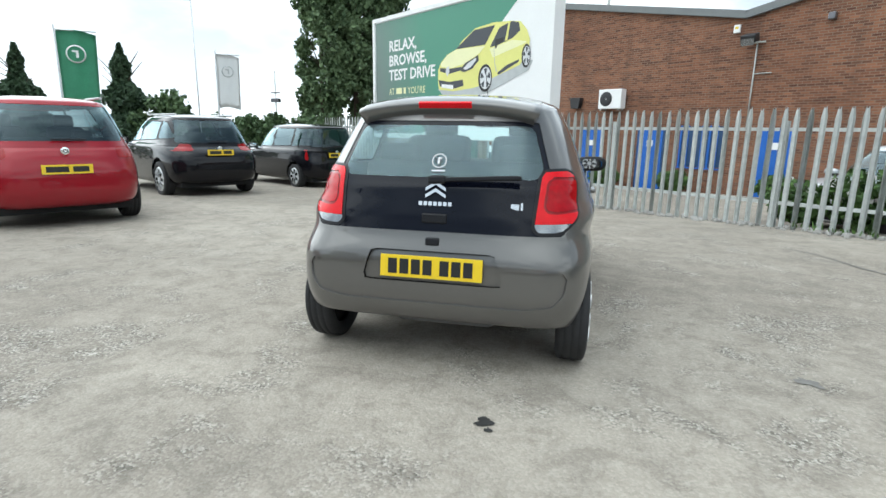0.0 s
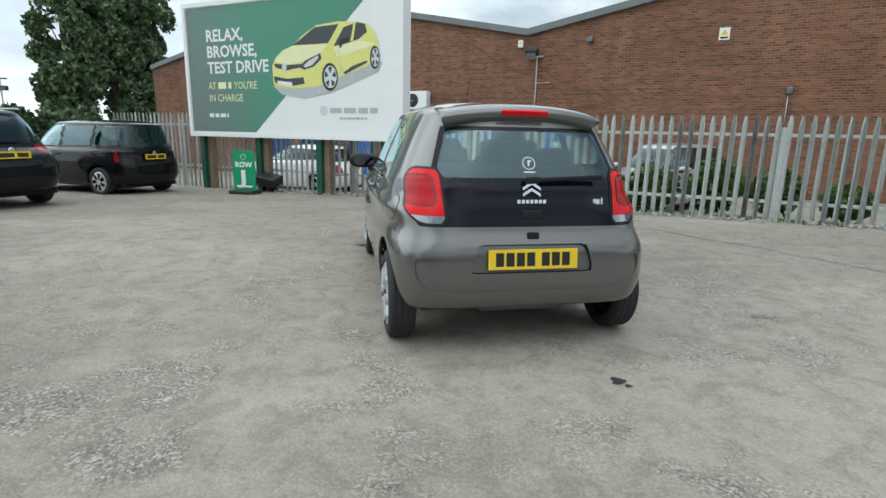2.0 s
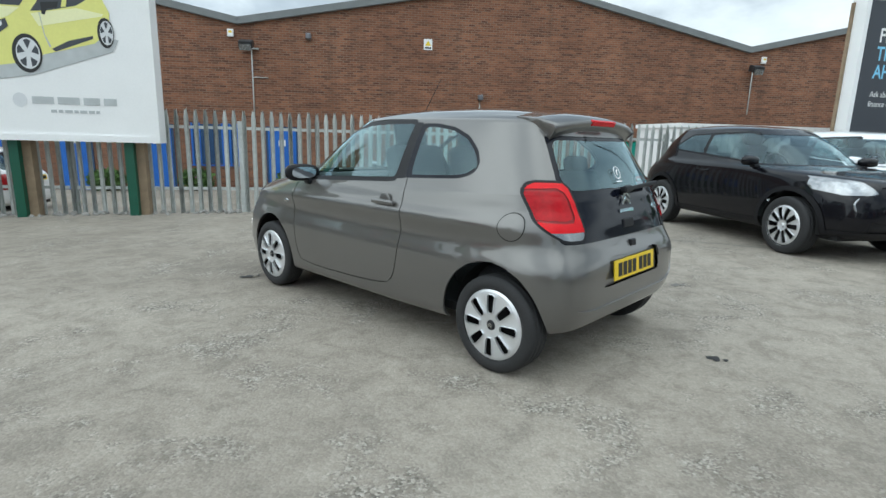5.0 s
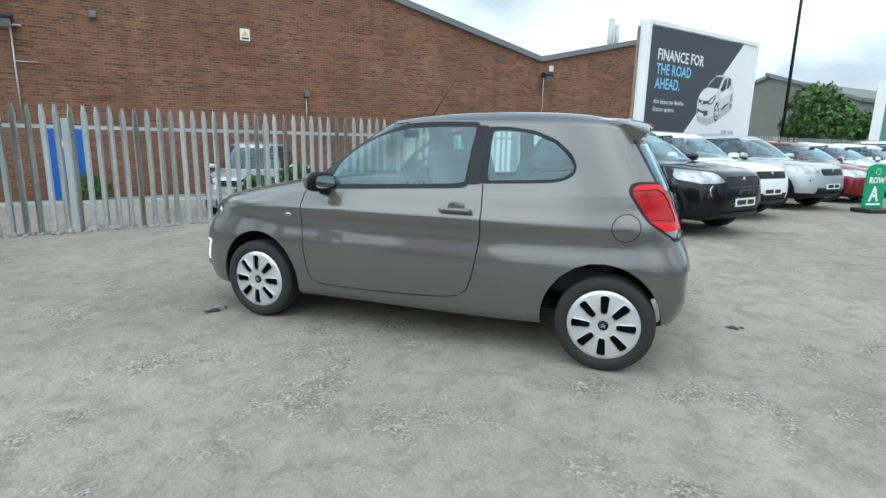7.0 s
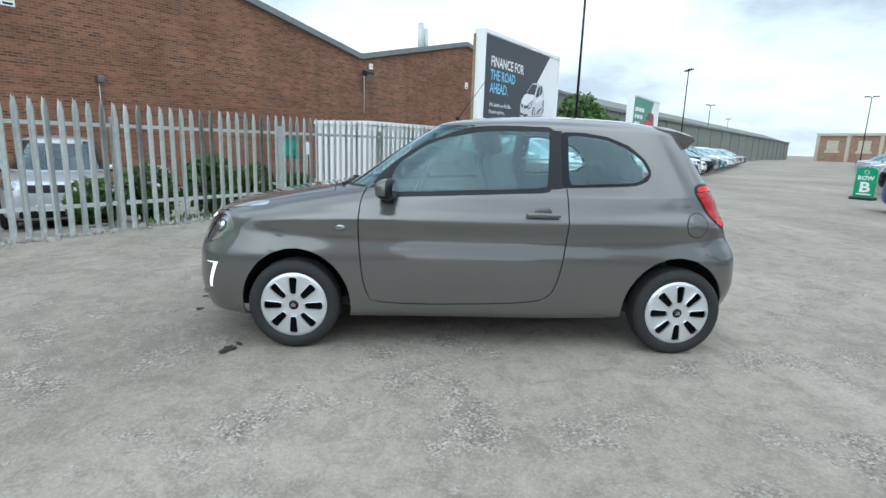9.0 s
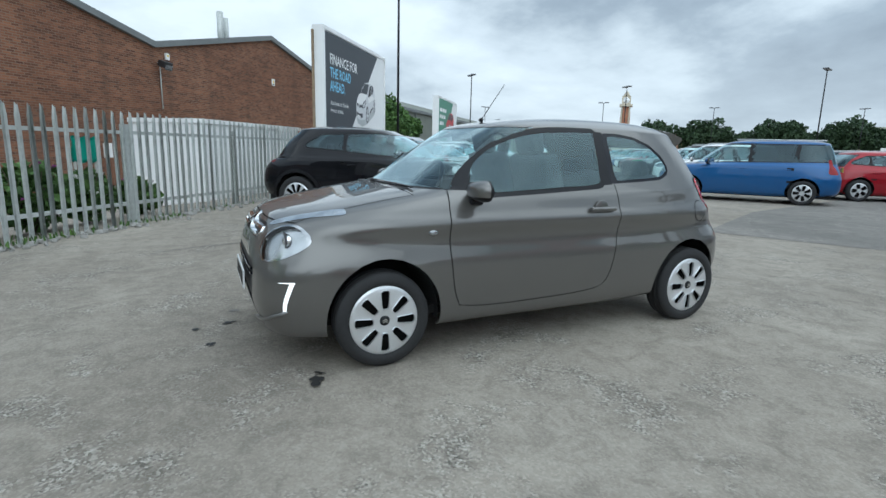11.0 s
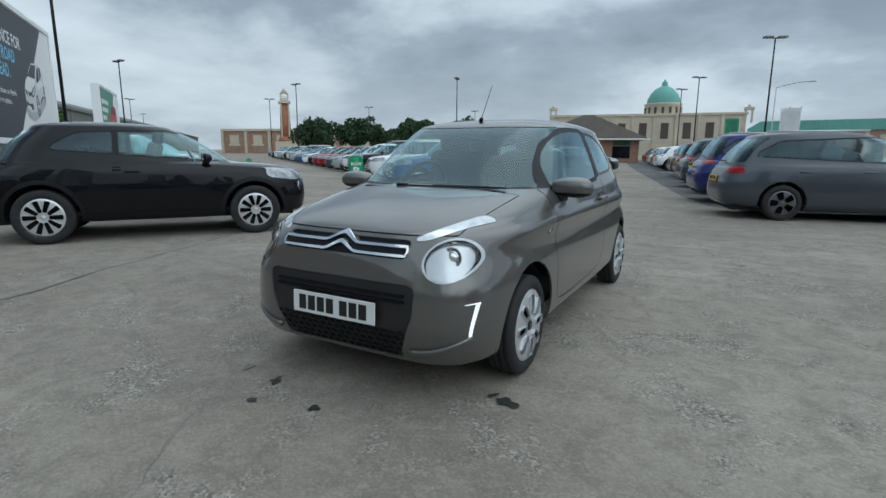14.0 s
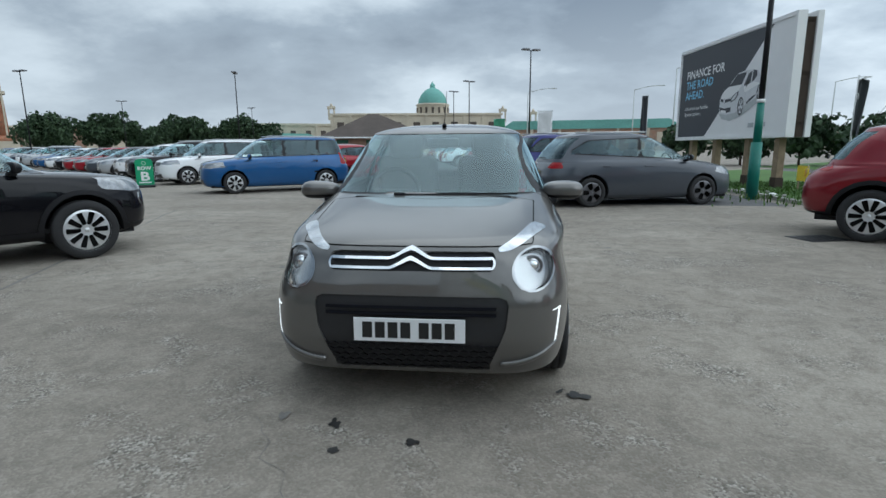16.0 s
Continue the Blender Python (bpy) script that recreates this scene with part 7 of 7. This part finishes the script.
# ---- turquoise sheet in the yard ----
jk = thing("draped_sheet", pose(13.4, 5.1, ground_z(13.4, 5.1), 0, 0, -50), "turquoise and white plastic sheet draped on a low frame", "sheet")
g0 = ground_z(13.4, 5.1)
bm = bmesh.new()
g = [[bm.verts.new((0.75 * i / 8, 0.04 * math.sin(i * 1.3 + j), 0.62 - g0 + 0.68 * j / 6 + 0.04 * math.sin(i * 2.0))) for i in range(9)] for j in range(7)]
for a, b in zip(g, g[1:]):
    for i in range(8):
        bm.faces.new((a[i], a[i + 1], b[i + 1], b[i])).smooth = True
bmesh.ops.solidify(bm, geom=list(bm.faces), thickness=0.004)
part("cloth", bm, M_JACKET, jk)
part("white_strip", boxed(0.85, -0.01, 0.75 - g0, 1.10, 0.0, 1.15 - g0), M_WHITE, jk)
for x in (0.1, 0.65, 1.0):
    part("leg", boxed(x - 0.03, 0.05, 0, x + 0.03, 0.10, 1.2 - g0), M_GALV, jk)

# ---- kerb, verge and road at the lot's edge ----
kerb = thing("kerb", pose(0, 0, 0), "worn concrete kerb with litter along the verge", "kerb", kind="structure")
KP = [Vector((-5.6, -19.0)), Vector((-6.75, -12.0)), Vector((-7.0, -7.5)), Vector((-10.5, -5.6)), Vector((-15.0, 0.0))]
for a, b in zip(KP, KP[1:]):
    n = max(1, round((b - a).length / 0.92))
    for i in range(n):
        p, q = a.lerp(b, i / n), a.lerp(b, (i + 0.985) / n)
        L = (q - p).length
        ob = part("kerb_stone", boxed(0, -0.07, -0.1, L, 0.07, 0.10 + random.uniform(-0.01, 0.01), bevel=0.012), M_PAVE, kerb)
        ob.matrix_local = pose(p.x, p.y, gz(*p), 0, 0, math.degrees(math.atan2((q - p).y, (q - p).x)))
bm = bmesh.new()
edge = [(-5.7, -19.0), (-6.85, -12.0), (-7.1, -7.55), (-10.6, -5.7), (-15.1, -0.1)]
far = [(-14.0, -26.0), (-15.0, -20.0), (-16.0, -12.0), (-18.0, -8.0), (-22.0, -2.0)]
va = [bm.verts.new((x, y, 0.07 + gz(x, y))) for x, y in edge]
vb = [bm.verts.new((x, y, 0.05 + gz(x, y))) for x, y in far]
for i in range(4):
    bm.faces.new((va[i], va[i + 1], vb[i + 1], vb[i]))
bmesh.ops.recalc_face_normals(bm, faces=bm.faces)
tagged(part("verge", bm, M_LAWN, None), "mown grass verge beyond the kerb", "verge", kind="structure")
gr = part("verge_grass", tuft_mesh(5200, (3.6, 1.2), 0.13, 15, 0.016), M_GRASS, None)
gr.matrix_world = pose(-8.6, -10.5, 0.06, 0, 0, 92)
tagged(gr, "rough grass along the verge", "grass", kind="stuff")
flat_patch("far_lawn", [(-20, -12), (-16, -30), (-30, -44), (-60, -40), (-60, -8)], M_LAWN, 0.03, "mown lawn beyond the road", "lawn")
flat_patch("side_road", [(-14.2, -26), (-16.2, -12), (-21.0, -12), (-17.0, -28.5)], M_TAR, 0.008, "grey road beyond the verge", "road")

# ---- distant buildings ----


def far_pose(x, y, deg=None):
    """A pose at a far place whose -y faces the car."""
    d = math.degrees(math.atan2(x, -y)) if deg is None else deg
    return pose(x, y, 0, 0, 0, d + 180)


tower = thing("clock_tower", far_pose(106.0, -100.6), "tall red-brick clock tower with a pale stone top", "tower")
part("plinth", boxed(-2.8, -2.8, 0, 2.8, 2.8, 3.4), M_STONE, tower)
bm = bmesh.new()
tube(bm, (0, 0, 3.4), (0, 0, 4.6), 3.0, 2.2, 4)
part("skirt", bm, M_BRICK2, tower).matrix_local = pose(0, 0, 0, 0, 0, 45)
bm = bmesh.new()
tube(bm, (0, 0, 4.6), (0, 0, 13.2), 2.0, 1.6, 4)
part("shaft", bm, M_BRICK2, tower).matrix_local = pose(0, 0, 0, 0, 0, 45)
for x in (-0.95, 0.95):
    part("corner_strip", boxed(x - 0.18, -1.42, 4.4, x + 0.18, -1.1, 13.2), M_STONE, tower)
part("cornice", boxed(-1.6, -1.6, 13.2, 1.6, 1.6, 13.8), M_STONE, tower)
part("belfry", boxed(-1.1, -1.1, 13.8, 1.1, 1.1, 15.8), M_STONE, tower)
part("clock_face", lathe(bmesh.new(), [(-0.05, 0.0001), (-0.05, 0.75), (0.02, 0.8)], 24), M_WHITE, tower).matrix_local = pose(0, -1.12, 14.8, 0, 0, 90)
bm = bmesh.new()
tube(bm, (0, 0, 15.8), (0, 0, 17.2), 1.0, 0.15, 8)
part("cap", bm, M_STONE, tower)


def wing(name, p, q, h, depth, mat, label, roof=None, win=None, base=None, step=6.0, gh=0.0):
    """A far building between two ends of its near face."""
    p, q = Vector(q), Vector(p)
    L = (q - p).length
    b = thing(name, pose(p.x, p.y, 0, 0, 0, math.degrees(math.atan2((q - p).y, (q - p).x))), label, "building", kind="")
    part("wall", boxed(0, 0, 0, L, depth, h), mat, b)
    part("cornice", boxed(-0.4, -0.5, h, L + 0.4, depth + 0.4, h + 0.7), M_STONE if roof is None else roof, b)
    if gh:
        bm = bmesh.new()
        prism(bm, [(-0.4, h + 0.7), (L + 0.4, h + 0.7), (L - 3, h + 0.7 + gh), (3, h + 0.7 + gh)], depth, pose(0, -0.4, 0))
        part("roof", bm, roof or M_COPPER, b)
    if win:
        n = int(L / step)
        for i in range(n):
            x = (i + 0.5) * L / n
            w = part("window", boxed(x - step * 0.19, -0.15, h * 0.42, x + step * 0.19, 0.0, h * 0.82), win, b)
            part("window_frame", boxed(x - step * 0.25, -0.10, h * 0.34, x + step * 0.25, 0.0, h * 0.42), M_STONE, w)
            part("pilaster", boxed(x - step * 0.5 - 0.4, -0.5, 0, x - step * 0.5 + 0.4, 0.0, h), M_STONE, b)
    return b


wing("shopping_mall", (-1.0, -186), (57.5, -177), 12.6, 20, M_STONE, "long pale stone shopping hall with a green dome", None, M_TILEROOF, None, 6.2)
wing("mall_wing", (57.7, -176.8), (81.0, -167.6), 9.2, 16, M_STONE, "pale stone mall wing with tall windows", None, M_TILEROOF, None, 4.4)
wing("brick_mall_wing", (-58.0, -176.5), (-2.0, -185), 7.4, 20, M_BRICK2, "red-brick mall wing with a green copper roof", M_COPPER, M_STONE, None, 9.0, 2.2)
wing("brick_mall_wing", (-105, -155), (-58.2, -176.5), 6.0, 20, M_STONE, "low pale mall wing beyond the road", None, M_TILEROOF, None, 8.0)
wing("far_brick_block", (108, -126), (146, -112), 7.0, 20, M_BRICK2, "distant low red-brick block with a pale cornice", None, M_STONE, None, 8.0)
wing("far_brick_block", (60, -168), (108, -127), 4.6, 12, M_STONE, "distant low pale building with a green roof", M_COPPER, M_TILEROOF, None, 7.0, 1.0)
dome = thing("dome", far_pose(23.4, -188.0), "green copper dome on a pale stone drum", "dome")
part("drum", lathe(bmesh.new(), [(12.0, 5.9), (16.0, 5.7), (16.4, 6.1), (16.8, 5.5)], 32, "Z"), M_STONE, dome)
part("dome_shell", lathe(bmesh.new(), [(16.6, 5.2), (18.2, 5.0), (20.0, 4.1), (21.4, 2.8), (22.2, 1.3), (22.4, 0.9)], 32, "Z"), M_COPPER, dome, "green copper shell")
part("lantern", lathe(bmesh.new(), [(22.3, 0.9), (23.4, 0.9), (23.8, 0.5), (24.6, 0.02)], 16, "Z"), M_COPPER, dome)
for i in range(16):
    a = 2 * math.pi * i / 16
    part("drum_window", boxed(-0.4, -5.86, 13.2, 0.4, -5.5, 15.4, m=pose(0, 0, 0, 0, 0, math.degrees(a))), M_TILEROOF, dome)
for x, y, hh in ((57.5, -178.0, 16.2), (-1.5, -187.0, 15.2), (-12.0, -186.0, 14.0)):
    tw = thing("bell_turret", far_pose(x, y), "small open stone bell turret", "turret", "stone turrets")
    for sx in (-0.9, 0.9):
        for sy in (-0.9, 0.9):
            part("column", boxed(sx - 0.3, sy - 0.3, hh - 5, sx + 0.3, sy + 0.3, hh - 1.3), M_STONE, tw)
    part("cap", boxed(-1.4, -1.4, hh - 1.3, 1.4, 1.4, hh - 0.5), M_STONE, tw)
    part("finial", tubed((0, 0, hh - 0.5), (0, 0, hh + 0.6), 0.7, 0.1), M_STONE, tw)

show = thing("showroom", far_pose(14.4, -58.5, 14.5), "low red-brick sales office with a brown tiled hip roof", "building")
part("wall", boxed(-5.4, -3.6, 0, 5.4, 3.6, 2.55), M_BRICK2, show)
bm = bmesh.new()
v = [bm.verts.new(c) for c in ((-6.4, -4.6, 2.5), (6.4, -4.6, 2.5), (6.4, 4.6, 2.5), (-6.4, 4.6, 2.5), (-0.6, 0, 5.3), (0.6, 0, 5.3))]
for f in ((0, 1, 5, 4), (1, 2, 5), (2, 3, 4, 5), (3, 0, 4), (3, 2, 1, 0)):
    bm.faces.new([v[i] for i in f])
part("roof", bm, M_TILEROOF, show, "brown tiled hip roof")
part("gutter", boxed(-6.42, -4.68, 2.42, 6.42, -4.60, 2.56), M_WHITE, show)
for x, w in ((-3.6, 1.3), (0.0, 2.0), (3.6, 1.8)):
    wn = part("window", boxed(x - w / 2, -3.68, 0.5, x + w / 2, -3.6, 1.75), M_GLOSSBLK, show)
    part("sign_board", boxed(x - w / 2, -3.70, 1.85, x + w / 2, -3.6, 2.25), M_POSTG, wn, "dark green sign board")
cab = thing("site_cabin", far_pose(21.2, -54.5, 20), "white site cabin with two windows", "cabin")
part("shell", boxed(-2.6, -1.2, 0.1, 2.6, 1.2, 2.2, bevel=0.03), M_WHITE, cab)
for x in (0.4, 1.7):
    part("window", boxed(x - 0.4, -1.23, 1.0, x + 0.4, -1.2, 1.8), M_NAVY, cab)

# the long pale shed beyond the billboards
SD = Vector((0.76, -0.65)).normalized()
shed = thing("long_shed", pose(52.6, -10.5, -0.5, 0, 0, math.degrees(math.atan2(SD.y, SD.x))), "long pale green metal shed with a low gable", "shed")
bm = bmesh.new()
# gable faces -x, long side faces -y
q = [(0, 0, 0), (0, 15, 0), (0, 15, 5.4), (0, 7.5, 8.0), (0, 0, 5.6)]
a = [bm.verts.new((x, y - 8, z)) for x, y, z in q]
b = [bm.verts.new((x + 150, y - 8, z)) for x, y, z in q]
bm.faces.new(a)
bm.faces.new(b[::-1])
for i in range(5):
    j = (i + 1) % 5
    bm.faces.new((a[j], a[i], b[i], b[j]))
bmesh.ops.recalc_face_normals(bm, faces=bm.faces)
part("shell", bm, M_SHED, shed)
for y0, z0, y1, z1 in ((-8.2, 5.5, -0.4, 8.1), (7.2, 5.3, -0.6, 8.1)):
    a = math.degrees(math.atan2(z1 - z0, y1 - y0))
    part("verge_strip", boxed(-0.3, 0, 0, 0.1, math.hypot(y1 - y0, z1 - z0), 0.25), M_FASCIA, shed).matrix_local = pose(0, y0, z0, a)
part("gutter", boxed(0, -8.25, 5.45, 150, -8.0, 5.75), M_FASCIA, shed)
for i in range(18):
    part("wall_rib", boxed(4 + i * 8, -8.12, 0, 4.3 + i * 8, -8.0, 5.5), M_FASCIA, shed)

# litter on the verge
rnd = random.Random(77)
for i in range(9):
    x = -7.0 + rnd.uniform(-0.25, 0.15)
    y = -9.0 + rnd.uniform(-2.2, 1.6)
    bm = bmesh.new()
    bmesh.ops.create_icosphere(bm, subdivisions=2, radius=1, matrix=Matrix.Diagonal((0.06 * rnd.uniform(0.5, 1.4), 0.05, 0.03, 1)))
    for v in bm.verts:
        v.co *= 1 + 0.3 * noise.noise(v.co * 30 + Vector((i, 0, 0)))
    ob = part("litter", bm, M_WHITE if i % 2 else M_PAVE, None)
    ob.matrix_world = pose(x, y, 0.125, 0, 0, i * 40)
    tagged(ob, "crumpled pale litter on the kerb", "litter", "litter on the kerb")
notice = thing("yellow_notice", pose(-8.3, -10.6, 0.0, 0, 0, 90), "small yellow notice on stakes in the verge", "sign")
part("plate", boxed(-0.25, -0.01, 0.35, 0.25, 0.01, 0.75), M_YELLOW, notice)
for x in (-0.2, 0.2):
    part("stake", boxed(x - 0.02, 0.01, 0.0, x + 0.02, 0.04, 0.7), M_WOOD, notice)
